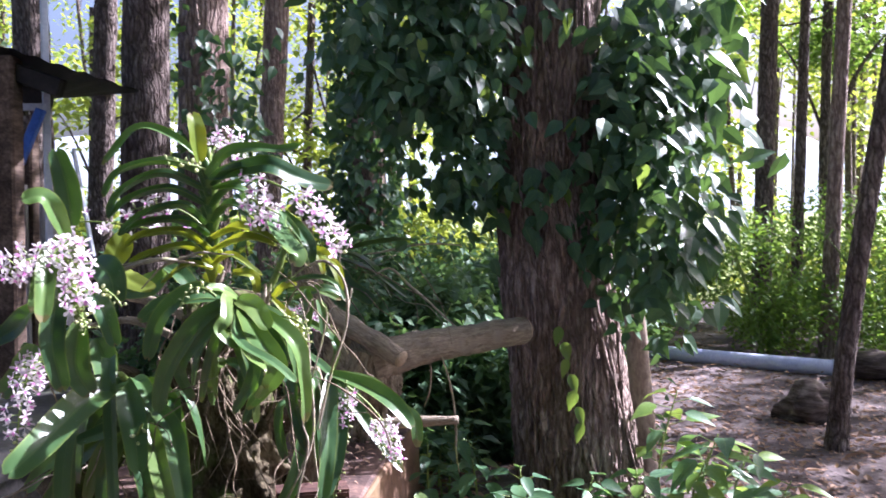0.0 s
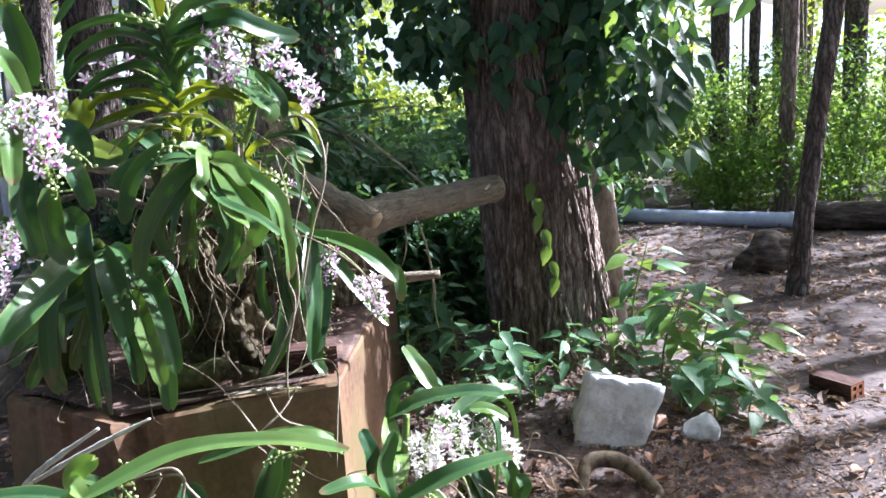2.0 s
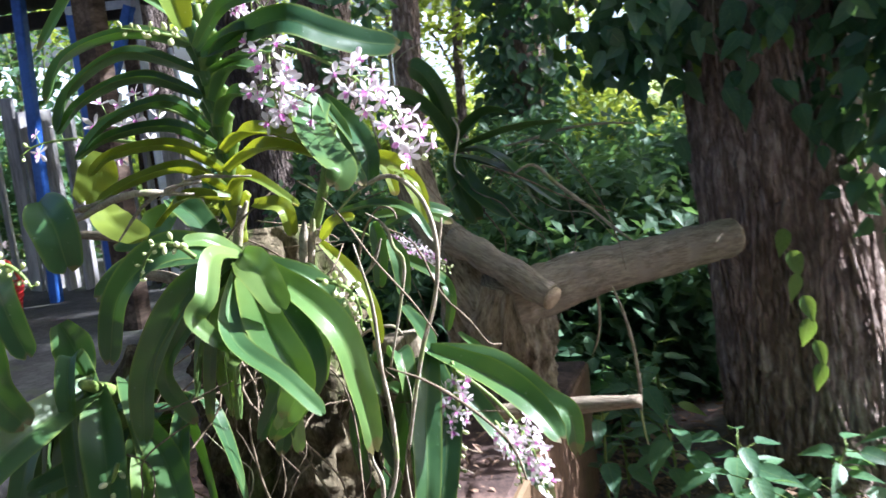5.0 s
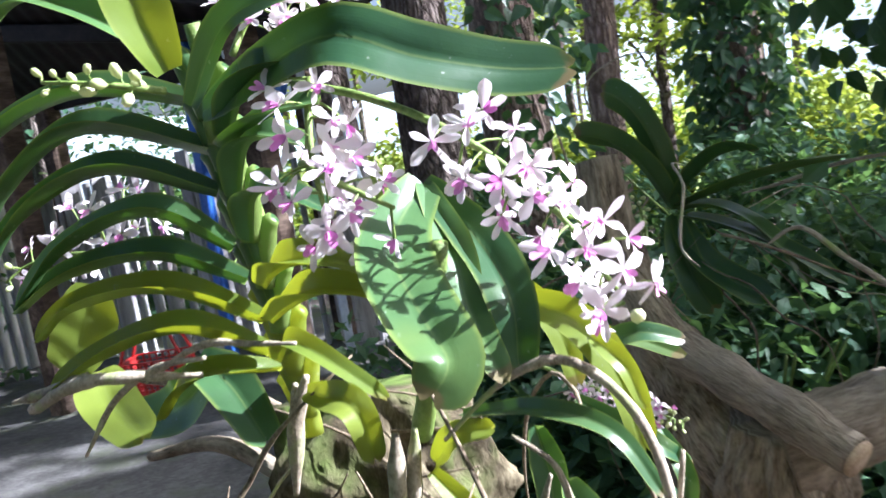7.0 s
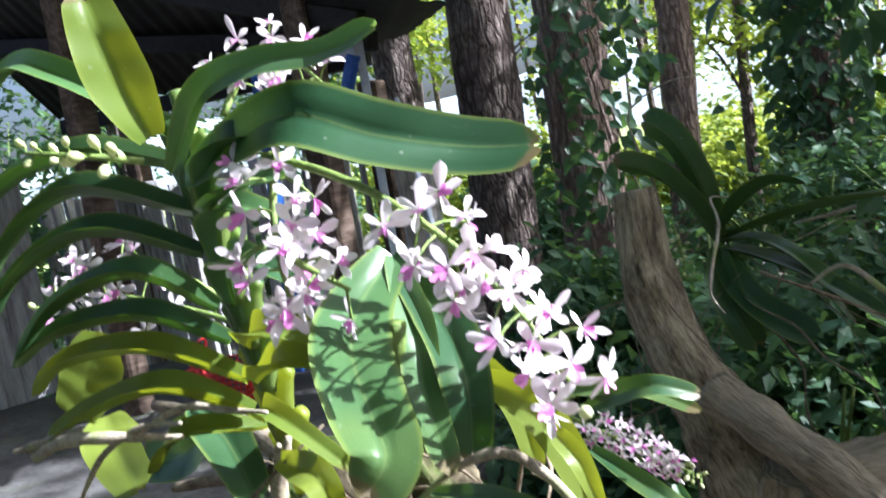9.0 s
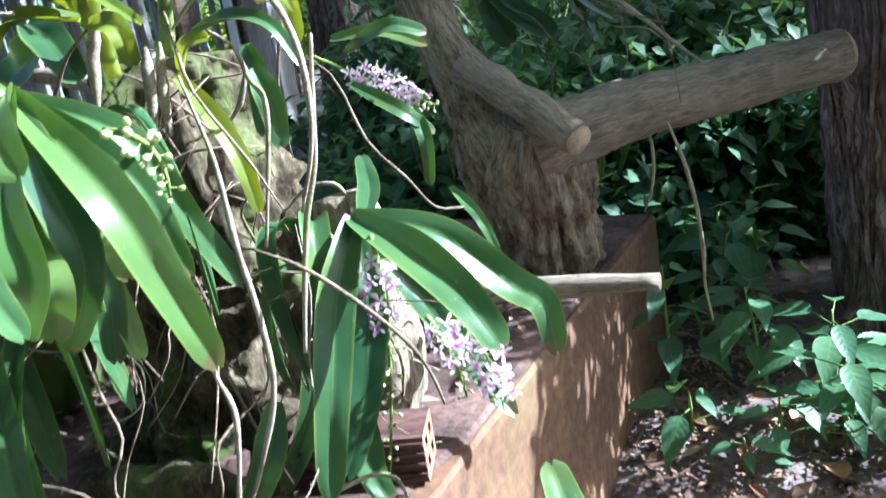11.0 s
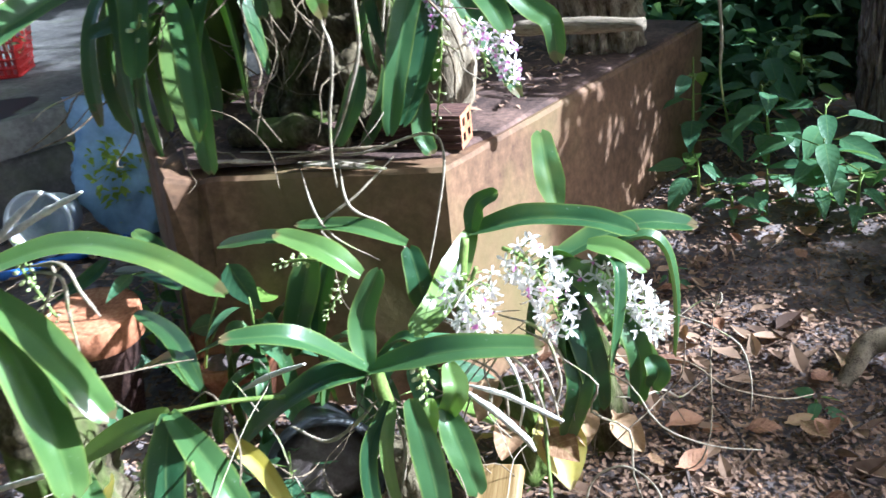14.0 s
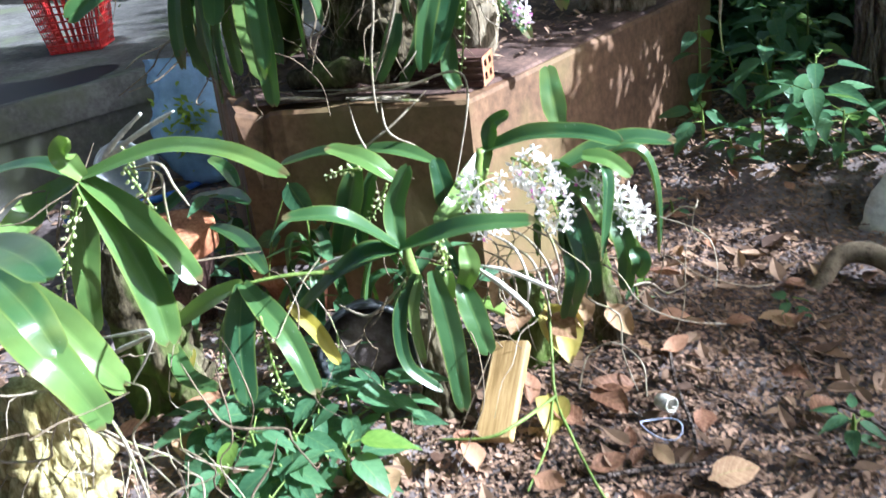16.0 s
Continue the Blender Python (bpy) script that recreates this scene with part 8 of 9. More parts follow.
def shed():
    s = thing("shed", "open shed with black corrugated roof and old plank posts", "shed", (-2.2, 3.9, 0.3))
    o = Vector((-2.2, 3.9, 0.3))
    nr, fr = np.array((-1.45, 4.4, 1.755)), np.array((-2.3, 5.6, 1.86))
    nl, fl = np.array((-4.6, 4.4, 2.78)), np.array((-4.9, 5.6, 1.86))
    v, f = [], []
    nu, nv = 140, 10
    for layer in (0, 1):
        for i in range(nu):
            for j in range(nv):
                a, b = i / (nu - 1), j / (nv - 1)
                p = (nr * (1 - a) + nl * a) * (1 - b) + (fr * (1 - a) + fl * a) * b
                p = p + np.array((0, 0, 0.006 * math.sin(i * 1.25) - layer * 0.006)) + np.array((0.02 * noise.noise(Vector((j * 0.9, 1, 2))) * (i == 0), 0, 0))
                v.append(p - np.array(o))
    for layer in (0, 1):
        k = layer * nu * nv
        for i in range(nu - 1):
            for j in range(nv - 1):
                q = (k + i * nv + j, k + i * nv + j + 1, k + (i + 1) * nv + j + 1, k + (i + 1) * nv + j)
                f.append(q if layer == 0 else q[::-1])
    part("roof", mesh("roof", v, f, M_ROOF), s, "black rusted corrugated roof sheet")
    for a, b in ((nr + (-0.4, 0.08, 0.02), nl + (0.1, 0.08, -0.07)), (nr * 0.5 + fr * 0.5 + (-0.25, 0, -0.03), nl * 0.5 + fl * 0.5 + (0.1, 0, -0.07)), (fr + (-0.2, -0.06, -0.07), fl + (0.1, -0.06, -0.07))):
        beam("purlin", Vector(a) - o, Vector(b) - o, 0.07, M_ROOF, s, 0.09)
    for x, y, h in ((-2.12, 4.47, 1.93), (-3.4, 4.47, 2.3), (-2.5, 5.5, 1.66), (-4.2, 5.5, 1.8)):
        beam("post", Vector((x, y, 0.2)) - o, Vector((x + 0.01, y, h)) - o, 0.12, M_PLANK, s, 0.1)
    r = random.Random(9)
    for k in range(25):
        x = -5.0 + 0.115 * k
        beam("plank", Vector((x, 5.44 + r.uniform(-0.005, 0.005), 0.28)) - o, Vector((x + r.uniform(-0.01, 0.01), 5.44, 1.35 + r.uniform(-0.05, 0.05))) - o, 0.113, M_PLANK_PALE, s, 0.022)
    for k in range(22):
        y = 2.4 + 0.118 * k
        beam("plank", Vector((-4.55 + r.uniform(-0.005, 0.005), y, 0.28)) - o, Vector((-4.55, y + r.uniform(-0.01, 0.01), 1.5 + r.uniform(-0.05, 0.05))) - o, 0.022, M_PLANK_PALE, s, 0.116)


shed()


def metal_frame():
    fme = thing("metal_frame", "blue and pale painted metal stand behind the shed", "metal frame", (-2.1, 4.75, 0))
    o = Vector((-2.1, 4.75, 0))
    beam("post", Vector((-2.03, 4.72, -0.02)) - o, Vector((-2.05, 4.75, 3.2)) - o, 0.035, M_PALE, fme)
    beam("post", Vector((-2.55, 5.05, -0.02)) - o, Vector((-2.54, 5.05, 3.2)) - o, 0.055, M_BLUE, fme)
    beam("post", Vector((-2.95, 5.1, -0.02)) - o, Vector((-2.8, 5.1, 3.2)) - o, 0.055, M_BLUE, fme)
    beam("brace", Vector((-2.05, 4.7, 1.70)) - o, Vector((-2.2, 4.7, 1.36)) - o, 0.045, M_BLUE, fme)
    beam("rail", Vector((-2.36, 4.7, 1.71)) - o, Vector((-2.03, 4.7, 1.71)) - o, 0.035, M_PALE, fme)
    beam("brace", Vector((-1.9, 4.72, 1.5)) - o, Vector((-1.76, 4.6, 0.95)) - o, 0.018, M_PALE, fme)
    beam("rail", Vector((-2.95, 5.1, 2.0)) - o, Vector((-2.52, 5.06, 2.1)) - o, 0.05, M_BLUE, fme)


metal_frame()


# ---- red basket on the platform ----
def basket(label, stand, h=0.24):
    b = thing("basket", label, "basket", (-2.44, 2.86, 0.305), "red baskets on the platform")
    w0, d0, w1, d1 = 0.2, 0.16, 0.27, 0.21

    def at(u, k):
        """Corner k of the ring at height share u."""
        w, d = (w0 + (w1 - w0) * u) / 2, (d0 + (d1 - d0) * u) / 2
        return Vector(((-w, -d), (w, -d), (w, d), (-w, d))[k]).to_3d() + Vector((0, 0, u * h))

    part("base", box_mesh("base", (w0, d0, 0.006), M_RED, 0.001), b, m=Matrix.Translation((0, 0, 0.004)))
    for k in range(4):
        k2 = (k + 1) % 4
        for j in range(9):
            u = j / 8
            beam("slat", at(u, k), at(u, k2), 0.013 if j < 8 else 0.022, M_RED, b, 0.005)
        n = 9
        for j in range(n):
            a, c = at(0, k).lerp(at(0, k2), j / n), at(1, k).lerp(at(1, k2), j / n)
            beam("rib", a, c, 0.009, M_RED, b, 0.004)
    for sx in (-1, 1):
        v, f = tube([(sx * w1 / 2, -0.07, h), (sx * w1 * 0.36, -0.05, h + 0.1), (sx * w1 * 0.36, 0.05, h + 0.1), (sx * w1 / 2, 0.07, h)], [0.007, 0.007], 8, 18)
        part("handle", mesh("handle", v, f, M_RED), b)
    b.matrix_basis = stand


basket("red plastic market basket with slotted sides on platform", pose(-2.52, 2.83, 0.305, 0, 0, 35))
basket("tall red plastic basket in shade on platform", pose(-2.9, 4.55, 0.305, 0, 0, 20), 0.2)


# ---- plastic bag ----
def bag():
    m, nt, p = mat("thin_blue_plastic", 0.25, 0.5)
    p.inputs["Base Color"].default_value = (0.45, 0.64, 0.9, 1)
    crease = noise_at(nt, 26.0, 5)
    bump(nt, p, crease, 0.8, 0.01)
    tr = nd(nt, "ShaderNodeBsdfTransparent")
    tr.inputs[0].default_value = (0.8, 0.88, 0.97, 1)
    ms = nt.nodes.new("ShaderNodeMixShader")
    nt.links.new(ramp(nt, noise_at(nt, 9.0, 4), ((0.3, (0.42,) * 3), (0.65, (0.8,) * 3))), ms.inputs[0])
    nt.links.new(tr.outputs[0], ms.inputs[1])
    nt.links.new(p.outputs[0], ms.inputs[2])
    nt.links.new(ms.outputs[0], nt.nodes["Material Output"].inputs[0])
    b = thing("plastic_bag", "crumpled translucent blue plastic bag with cuttings inside", "plastic bag", (-1.52, 2.42, 0.0))
    v, f = [], []
    seg, n = 40, 26
    for i in range(n):
        u = i / (n - 1)
        w = np.interp(u, (0, 0.06, 0.3, 0.6, 0.85, 1), (0.02, 0.1, 0.15, 0.14, 0.115, 0.12))
        d = np.interp(u, (0, 0.06, 0.3, 0.6, 0.85, 1), (0.01, 0.06, 0.08, 0.06, 0.02, 0.006))
        for j in range(seg):
            a = 2 * math.pi * j / seg
            q = Vector((w * math.cos(a), d * math.sin(a), 0.40 * u))
            k = 1 + 0.32 * noise.noise(Vector((math.cos(a) * 2.2, math.sin(a) * 2.2, u * 5))) + 0.17 * noise.noise(Vector((math.cos(a) * 7, math.sin(a) * 7, u * 9)))
            v.append(Vector((q.x * k - 0.04 * u, q.y * k + 0.05 * u, q.z)))
    for i in range(n - 1):
        for j in range(seg):
            f.append((i * seg + j, i * seg + (j + 1) % seg, (i + 1) * seg + (j + 1) % seg, (i + 1) * seg + j))
    film = part("film", mesh("film", v, f, m), b)
    g = np.random.default_rng(8)
    tagged(leaf_mass("cut_foliage", g, [(-0.02, -0.01, 0.2, 0.07, 0.035, 0.07)], 300, 0.035, M_CROWN, b), kind="stuff")
    b.matrix_basis = pose(-1.47, 2.44, 0.0, 0, 0, 22)


bag()


def lathe(profile, seg=40):
    v, f = [], []
    for r_, z in profile:
        for j in range(seg):
            a = 2 * math.pi * j / seg
            v.append((r_ * math.cos(a), r_ * math.sin(a), z))
    for i in range(len(profile) - 1):
        for j in range(seg):
            f.append((i * seg + j, i * seg + (j + 1) % seg, (i + 1) * seg + (j + 1) % seg, (i + 1) * seg + j))
    f.append(tuple(range(seg))[::-1])
    return v, f


M_TUB = surface("white_tub_plastic", ((0.3, (0.62, 0.66, 0.7)), (0.6, (0.78, 0.81, 0.84))), 8.0, 0.4, 0.4, bump_d=0.0005)
M_BLACK = surface("black_plastic", ((0.3, (0.015, 0.017, 0.02)), (0.6, (0.05, 0.055, 0.065))), 8.0, 0.45, 0.4, bump_d=0.0005)
tub = thing("plastic_tub", "white plastic tub lying on its side on earth", "tub")
part("wall", mesh("wall", *lathe([(0.062, 0), (0.085, 0.14), (0.094, 0.142), (0.094, 0.148), (0.082, 0.146), (0.06, 0.004)]), M_TUB), tub)
tub.matrix_basis = pose(-1.66, 2.33, 0.085, 78, 0, 30)

POT = [(0.055, 0), (0.085, 0.12), (0.095, 0.122), (0.098, 0.15), (0.088, 0.15), (0.084, 0.125), (0.05, 0.02), (0.0, 0.018)]
for at, label, m in ((pose(-0.84, 1.775, 0.0, 2, 3, 0) @ Matrix.Diagonal((0.9, 0.9, 1.58, 1)), "weathered clay flower pot with orange rim among roots", M_CLAY_DARK), (pose(-0.62, 1.92, 0.0, 8, 0, 0), "dull orange clay pot beside the plinth", M_CLAY), (pose(-0.36, 1.82, 0.07, 82, 0, 40), "black plastic flower pot tipped on its side", M_BLACK)):
    pot = thing("flower_pot", label, "flower pot", group="flower pots on the ground")
    part("wall", mesh("wall", *lathe(POT), m), pot)
    v, f = lathe([(0.082, 0.11), (0.05, 0.118), (0.0, 0.12)])
    part("soil", mesh("soil", v, f, M_SOIL), pot, "dark potting soil")
    # brighter clay on the rim stands in for sunlight catching it
    if m == M_CLAY_DARK:
        v, f = lathe([(0.088, 0.153), (0.1, 0.153), (0.101, 0.121), (0.093, 0.119)])
        part("rim", mesh("rim", v, f, M_CLAY), pot, "orange clay rim, sun painted in as brighter clay")
    pot.matrix_basis = at

# rotting wood that carries the ground orchids, and their root tangles
for pts, rad in (([(-0.09, 1.72, 0.0), (-0.09, 1.7, 0.1), (-0.1, 1.68, 0.22)], [0.045, 0.03, 0.02]), ([(-0.02, 1.94, 0.0), (-0.02, 1.92, 0.1), (-0.03, 1.9, 0.2)], [0.045, 0.035, 0.02]), ([(-0.64, 1.52, 0.0), (-0.62, 1.5, 0.2), (-0.62, 1.48, 0.36)], [0.08, 0.06, 0.03]), ([(0.08, 2.06, 0.0), (0.07, 2.05, 0.12), (0.06, 2.03, 0.24)], [0.035, 0.025, 0.015])):
    v, f = tube(pts, rad, 40, 40, 0.5, 20, 0.15)
    tagged(new("wood_block", mesh("wood_block", v, f, M_MOSS)), "rotting wood block that carries a ground orchid", "wood block", "wood blocks under orchids")
v, f = tube([(-0.62, 1.16, 0.0), (-0.59, 1.17, 0.12), (-0.56, 1.18, 0.22)], [0.045, 0.036, 0.026], 40, 40, 0.55, 22, 0.16)
tagged(new("wood_block", mesh("wood_block", v, f, M_STRAW)), "yellowish splintered wood block under orchid roots in sun", "wood block", "wood blocks under orchids")
root_tangle(flowering_orchid, (0.02, 1.9, 0.28), (0.06, 0.04, 0.05), 26, 0.3, 1, 0.0036, 0.01, M_ROOT)
root_tangle(flowering_orchid, (0.1, 2.02, 0.26), (0.05, 0.03, 0.05), 16, 0.28, 2, 0.003, 0.01)
root_tangle(centre_orchid, (-0.1, 1.66, 0.3), (0.02, 0.02, 0.03), 20, 0.36, 3, 0.0028, 0.01)
root_tangle(small_orchid, (-0.37, 1.55, 0.25), (0.03, 0.03, 0.03), 14, 0.3, 4, 0.003, 0.01)
root_tangle(front_orchid, (-0.62, 1.48, 0.44), (0.04, 0.04, 0.04), 28, 0.36, 5, 0.0034, 0.01)
root_tangle(corner_orchid, (-0.16, 1.24, 0.34), (0.05, 0.04, 0.06), 16, 0.3, 6, 0.0035, 0.01)
root_tangle(corner_orchid, (-0.3, 1.24, 0.2), (0.06, 0.05, 0.06), 12, 0.3, 16, 0.0036, 0.01, M_ROOT)
root_tangle(tall_orchid, (-0.54, 2.16, 0.85), (0.08, 0.05, 0.12), 34, 0.34, 7, 0.004, PTOP + 0.005)
root_tangle(hanging_orchid, (-0.36, 2.1, 0.9), (0.05, 0.04, 0.1), 30, 0.34, 8, 0.004, PTOP + 0.005)
root_tangle(lower_orchid, (-0.75, 2.02, 0.68), (0.08, 0.05, 0.08), 34, 0.32, 9, 0.0035, PTOP + 0.005)
root_tangle(arching_orchid, (-0.46, 2.04, 0.85), (0.06, 0.04, 0.08), 24, 0.3, 10, 0.003, PTOP + 0.005)
root_tangle(right_orchid, (-0.34, 2.2, 0.7), (0.06, 0.05, 0.06), 22, 0.26, 11, 0.003, PTOP + 0.005)
root_tangle(shaded_orchid, tuple(shaded_orchid.location), (0.1, 0.05, 0.06), 30, 0.5, 12, 0.004)

M_SAWN = surface("sawn_softwood", ((0.3, (0.2, 0.125, 0.045)), (0.5, (0.36, 0.24, 0.1)), (0.7, (0.5, 0.36, 0.18))), 60.0, 0.8, 0.2, (1, 0.06, 1), 0.002, 3, stain=((0.16, 0.12, 0.07), 14.0, 0.55, 0.68))
# pale wood offcut and broken yellow leaves in the litter
ob = new("wood_offcut", box_mesh("wood_offcut", (0.068, 0.2, 0.02), M_SAWN, 0.003))
ob.matrix_basis = pose(0.015, 1.735, 0.062, 26, -8, 12)
tagged(ob, "pale sawn wood offcut leaning in leaf litter", "wood offcut")
for at, s_, tip in (((0.0, 1.93, 0.14), 0.17, (0.6, -0.5, -0.5)), ((0.02, 1.9, 0.13), 0.15, (0.9, -0.3, -0.3)), ((-0.6, 1.56, 0.12), 0.16, (0.3, -0.6, -0.3)), ((-0.75, 1.6, 0.16), 0.15, (-0.2, -0.6, -0.3)), ((0.08, 1.78, 0.05), 0.13, (0.4, -0.8, -0.1)), ((0.05, 1.96, 0.16), 0.15, (0.5, -0.6, -0.6)), ((-0.02, 1.86, 0.18), 0.15, (0.3, -0.8, -0.5)), ((0.1, 2.0, 0.12), 0.15, (0.8, -0.4, -0.5)), ((-0.05, 1.92, 0.2), 0.15, (-0.2, -0.9, -0.6))):
    wv, wf, wuv = dry_leaf(r, 0.6, 0.5)
    ob = part("withered_leaf", mesh("withered_leaf", wv, wf, M_YELLOWED if s_ != 0.15 else M_DRY_PIECE, uv=wuv), m=leaf_pose(at, tip, (0.3, -0.5, 0.8), s_ * (0.8 if s_ != 0.15 else 0.55)))
    tagged(ob, "large withered yellow leaf among the orchid roots", "withered leaf", "withered leaves")
bm = bmesh.new()
bmesh.ops.create_icosphere(bm, subdivisions=3, radius=1)
for q in bm.verts:
    q.co = Vector((q.co.x * 0.05, q.co.y * 0.028, q.co.z * 0.014)) * (1 + 0.35 * noise.noise(q.co * 2.2))
ob = new("foam_scrap", from_bm("foam_scrap", bm, M_ROOT_WHITE, True))
ob.matrix_basis = pose(-0.33, 1.78, 0.1, 0, 8, 10)
tagged(ob, "crumpled white foam scrap among the roots", "foam scrap")
bm = bmesh.new()
bmesh.ops.create_icosphere(bm, subdivisions=3, radius=1)
for q in bm.verts:
    q.co = Vector((q.co.x * 0.05, q.co.y * 0.04, q.co.z * 0.05)) * (1 + 0.4 * noise.noise(q.co * 2.0))
ob = new("white_bag", from_bm("white_bag", bm, M_ROOT_WHITE, True))
ob.matrix_basis = pose(1.0, 3.08, 0.12, 0, 0, 0)
tagged(ob, "crumpled white plastic bag caught in the shrubs", "plastic bag")

# dry roots sprawling over the plinth's front corner
rb = thing("dry_roots", "tangle of dry grey roots over the plinth corner", "roots", (-0.3, 2.02, PTOP))
for pts, rr in (([(-0.6, 2.0, 0.495), (-0.48, 2.02, 0.5), (-0.36, 2.03, 0.505), (-0.26, 2.09, 0.53), (-0.22, 2.08, 0.5), (-0.225, 2.05, 0.4), (-0.23, 2.0, 0.3)], 0.006), ([(-0.5, 1.98, 0.5), (-0.4, 2.02, 0.51), (-0.3, 2.06, 0.515)], 0.01), ([(-0.38, 2.0, 0.5), (-0.34, 1.96, 0.44), (-0.28, 1.98, 0.4), (-0.24, 1.99, 0.33)], 0.006), ([(-0.45, 1.98, 0.49), (-0.4, 1.94, 0.43), (-0.37, 1.95, 0.38), (-0.3, 1.97, 0.34)], 0.005), ([(-0.3, 2.05, 0.5), (-0.34, 1.98, 0.45), (-0.4, 1.95, 0.4), (-0.38, 1.96, 0.36)], 0.006)):
    root(rb, pts, rr * 0.55, M_ROOT_DRY if rr > 0.008 else M_ROOT)

# sodden debris on the plinth top
g = np.random.default_rng(31)
n = 900
px, py = g.uniform(-0.9, -0.15, n), g.uniform(2.02, 2.9, n)
ok = [off_limits(a, b) and off_limits(a + 0.05, b - 0.04) for a, b in zip(px, py)]
pp = np.stack([px, py, np.full(n, PTOP + 0.005) + g.uniform(0, 0.02, n)], 1)[ok]
ob = new("plinth_debris", scatter("plinth_debris", pp, turns(len(pp), g, 0, True), g.uniform(0.008, 0.032, len(pp)), CURLED_B, M_CHIP))
tagged(ob, "dark sodden leaf debris lying on the plinth top", "leaf debris", kind="stuff")


# ---- thin stems, loops and scraps in the litter ----
def stem_on_ground(name, pts, rad, m, label, category, seg=6):
    v, f = tube(pts, [rad, rad, rad * 0.7], seg, 40, 0.1, 30)
    tagged(new(name, mesh(name, v, f, m)), label, category)


stem_on_ground("creeping_stem", [(0.0, 1.95, 0.2), (0.06, 1.84, 0.1), (0.1, 1.77, 0.05), (0.17, 1.69, 0.04), (0.25, 1.61, 0.03), (0.32, 1.55, 0.025)], 0.003, M_STEM, "thin green stem creeping over leaf litter", "stem")
stem_on_ground("creeping_stem", [(0.1, 1.77, 0.05), (0.085, 1.67, 0.06), (0.05, 1.62, 0.05), (-0.04, 1.6, 0.03)], 0.0032, M_STEM, "thin green stem creeping over leaf litter", "stem")
stem_on_ground("creeping_stem", [(0.1, 1.76, 0.05), (0.14, 1.66, 0.04), (0.16, 1.55, 0.03)], 0.0022, M_STEM, "thin green stem creeping over leaf litter", "stem")
stem_on_ground("dry_stalk", [(0.11, 1.84, 0.02), (0.115, 1.88, 0.075), (0.16, 1.9, 0.1), (0.21, 1.9, 0.07), (0.235, 1.86, 0.03)], 0.0019, M_ROOT, "bleached grass stalk bent in a loop on litter", "grass stalk")
stem_on_ground("twig", [(0.2, 2.06, 0.03), (0.26, 1.93, 0.03), (0.33, 1.82, 0.025), (0.36, 1.76, 0.02)], 0.0035, M_BARK_GREY, "thin dry twig lying on litter", "twig")
stem_on_ground("twig", [(0.2, 1.6, 0.02), (0.3, 1.68, 0.025), (0.38, 1.74, 0.02)], 0.004, M_BARK_GREY, "thin dry twig lying on litter", "twig")
stem_on_ground("dry_vine", [(0.75, 1.95, 0.02), (0.88, 2.1, 0.04), (1.1, 2.2, 0.03), (1.35, 2.35, 0.02)], 0.005, M_BARK_GREY, "dead vine stem lying across the earth", "vine stem")
ring = [(0.29 + 0.036 * math.cos(a), 1.785 + 0.026 * math.sin(a), 0.032 + 0.006 * math.sin(2 * a)) for a in np.linspace(0, 6.283, 14)]
stem_on_ground("string_ring", ring, 0.0014, M_PIPE, "loop of pale blue string lying on litter", "string")
v, f = lathe([(0.0, 0.0), (0.013, 0.0), (0.0145, 0.01), (0.014, 0.034), (0.012, 0.036), (0.0115, 0.012), (0.0, 0.01)], 20)
ob = new("seed_husk", mesh("seed_husk", v, f, M_ROOT_WHITE))
ob.matrix_basis = pose(0.262, 1.85, 0.036, 75, 0, 60)
tagged(ob, "small pale empty seed husk lying on litter", "seed husk")

stem_on_ground("garden_hose", [(-1.67, 2.02, 0.02), (-1.59, 2.10, 0.02), (-1.55, 2.18, 0.02), (-1.50, 2.25, 0.02), (-1.48, 2.33, 0.02), (-1.47, 2.41, 0.02)], 0.012, M_BLUE, "dark blue garden hose lying beside the kerb", "hose", 10)
for pts, rad in (([(-0.47, 2.0, 0.5), (-0.39, 2.012, 0.504), (-0.3, 2.02, 0.5)], [0.004, 0.012, 0.004]), ([(-0.45, 1.99, 0.5), (-0.4, 2.015, 0.506), (-0.34, 2.045, 0.503)], [0.003, 0.01, 0.005]), ([(-0.66, 1.95, 0.5), (-0.58, 1.972, 0.503), (-0.52, 1.99, 0.5)], [0.003, 0.008, 0.003])):
    v, f = tube(pts, rad, 16, 40, 0.3, 60, 0.25, 5)
    v = [(q[0], q[1], PTOP + 0.008 + (q[2] - 0.5) * 0.4) for q in v]
    tagged(new("bark_splinter", mesh("bark_splinter", v, f, M_ROOT)), "pale dry bark splinter lying on the plinth edge", "bark", "bark splinters on the plinth")


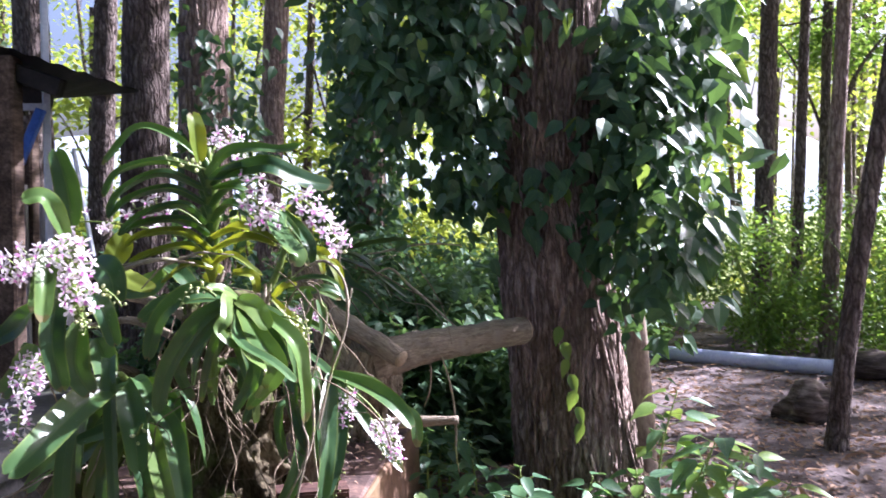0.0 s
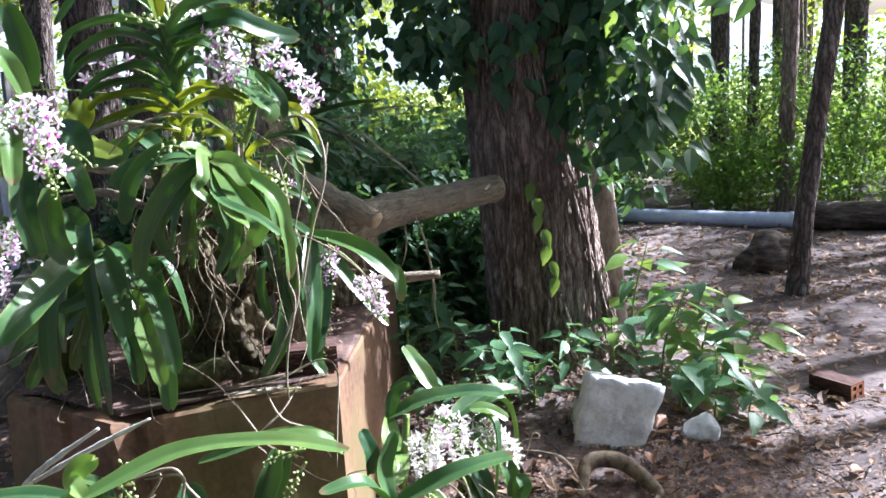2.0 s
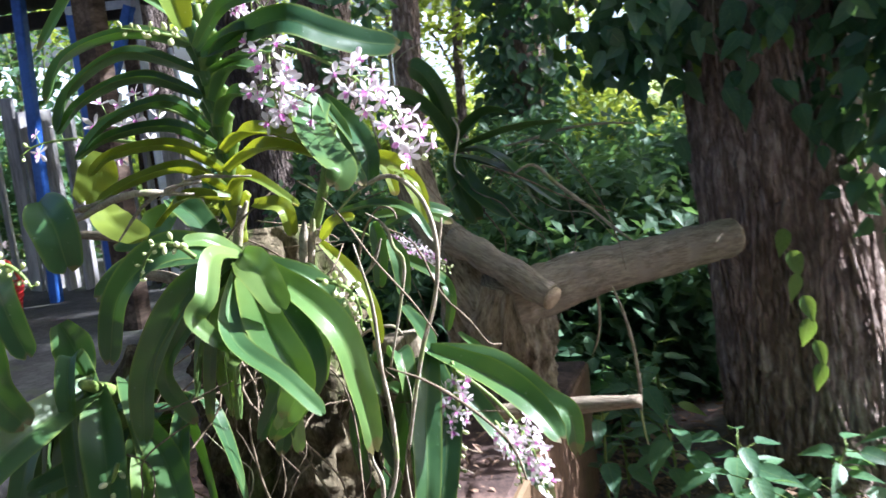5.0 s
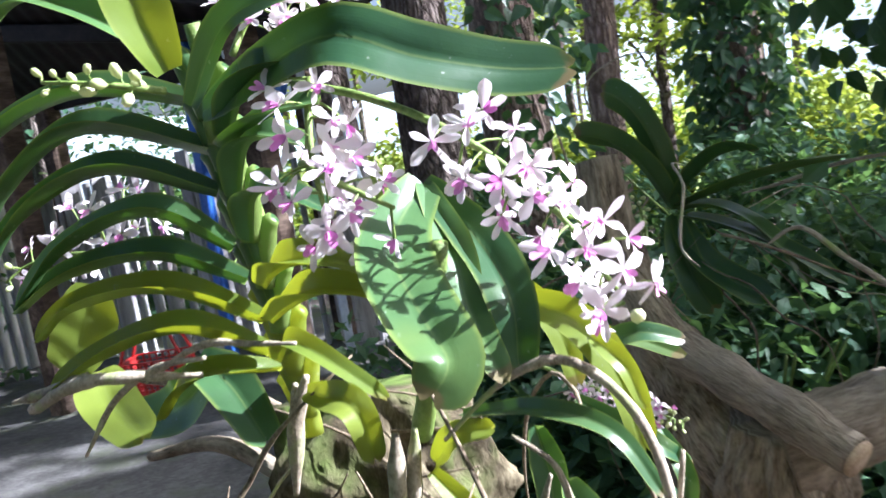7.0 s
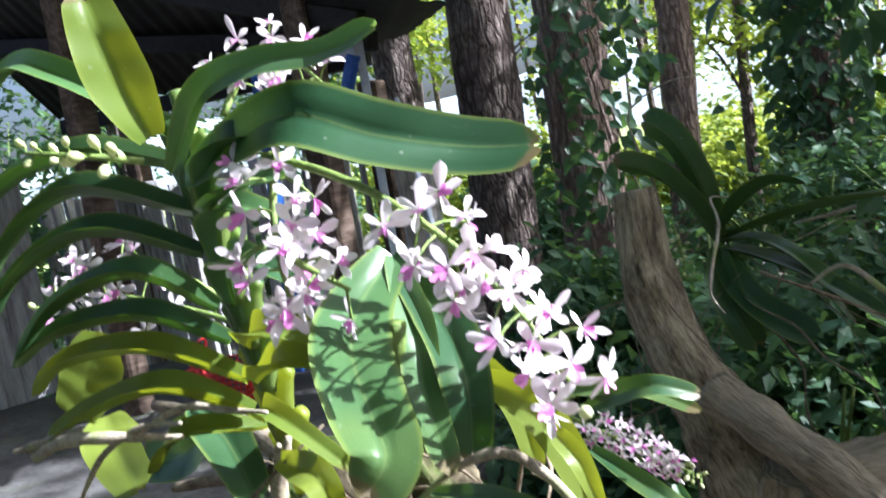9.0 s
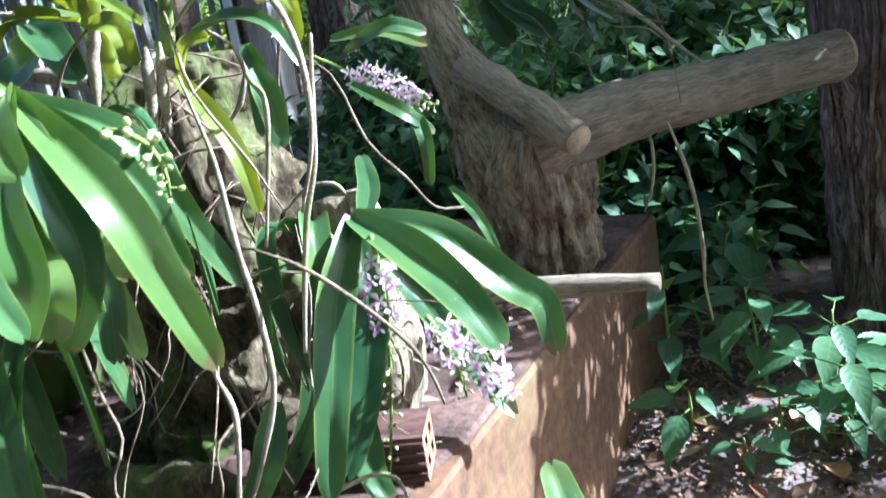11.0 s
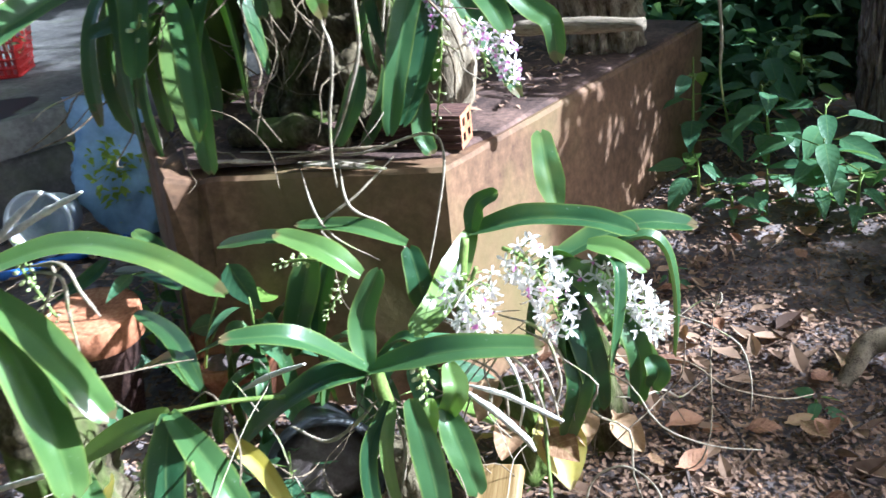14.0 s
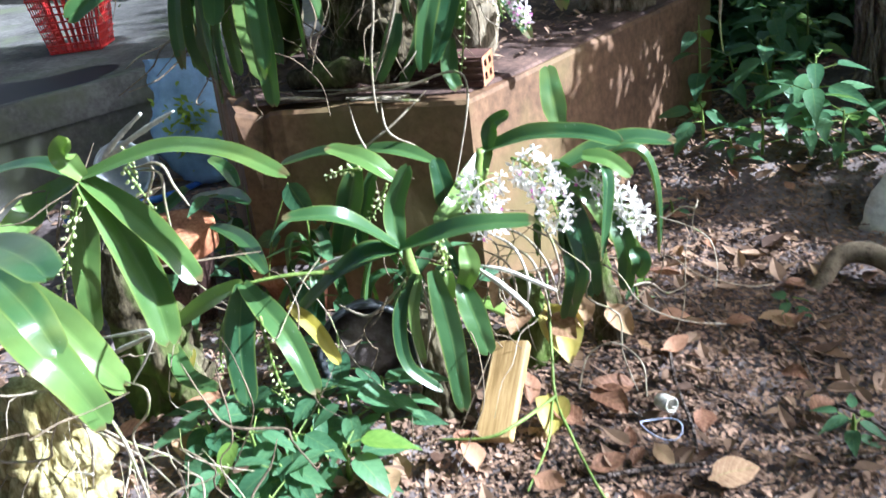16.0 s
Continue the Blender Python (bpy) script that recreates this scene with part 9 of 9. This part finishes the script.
def pot_shard():
    """A curved broken piece of a clay pot standing on edge."""
    v, f = [], []
    n, rad, c = 14, 0.115, Vector((-0.565, 2.17))
    for k in range(n + 1):
        a = -1.75 + 1.45 * k / n
        h = 0.045 + 0.008 * noise.noise(Vector((k * 0.7, 2, 5))) - 0.012 * (k in (0, n))
        for rr, z in ((rad, 0.0), (rad + 0.004, h), (rad - 0.006, h), (rad - 0.009, 0.0)):
            v.append((c.x + rr * math.cos(a), c.y + rr * math.sin(a), PTOP + 0.002 + z))
    for k in range(n):
        for j in range(4):
            f.append((4 * k + j, 4 * k + 4 + j, 4 * k + 4 + (j + 1) % 4, 4 * k + (j + 1) % 4))
    f += [(0, 1, 2, 3), (4 * n + 3, 4 * n + 2, 4 * n + 1, 4 * n)]
    tagged(new("pot_shard", mesh("pot_shard", v, f, M_PLINTH_TOP, False)), "curved reddish brown clay shard standing on the plinth", "pot shard")


def climbing_weed(at, leaves):
    """A creeping weed against the plinth: a thin stem with a few broad dark leaves."""
    w = thing("weed", "dark blue-green broad-leaved weed climbing the plinth", "weed", at)
    o = Vector(at)
    for p, tip, size in leaves:
        q = Vector(p) - o
        v, f = tube([(0, 0, -0.02), q * 0.5 + Vector((0, -0.01, 0.02)), q], [0.003, 0.0025, 0.0015], 6, 14)
        part("stem", mesh("stem", v, f, M_STEM), w)
        part("leaf", BLADES[0], w, m=leaf_pose(q, tip, (0.3, -1.0, 0.6), size))


pot_shard()
climbing_weed((-0.7, 1.86, 0.0), (((-0.772, 1.965, 0.372), (0.1, 0.05, -0.06), 0.1), ((-0.545, 1.86, 0.345), (0.06, 0.0, -0.1), 0.105), ((-0.62, 1.88, 0.2), (-0.1, -0.03, -0.03), 0.08)))
for pts, rad in (([(-0.52, 1.17, 0.0), (-0.5, 1.18, 0.14), (-0.47, 1.19, 0.29)], [0.075, 0.06, 0.04]), ([(-0.6, 1.22, 0.0), (-0.57, 1.22, 0.12), (-0.56, 1.22, 0.24)], [0.06, 0.05, 0.035])):
    v, f = tube(pts, rad, 60, 50, 0.6, 26, 0.22)
    tagged(new("wood_block", mesh("wood_block", v, f, M_STRAW)), "yellowish splintered wood block under orchid roots in sun", "wood block", "wood blocks under orchids")
root_tangle(corner_orchid, (-0.48, 1.17, 0.27), (0.05, 0.03, 0.04), 40, 0.3, 17, 0.0034, 0.01, M_ROOT)
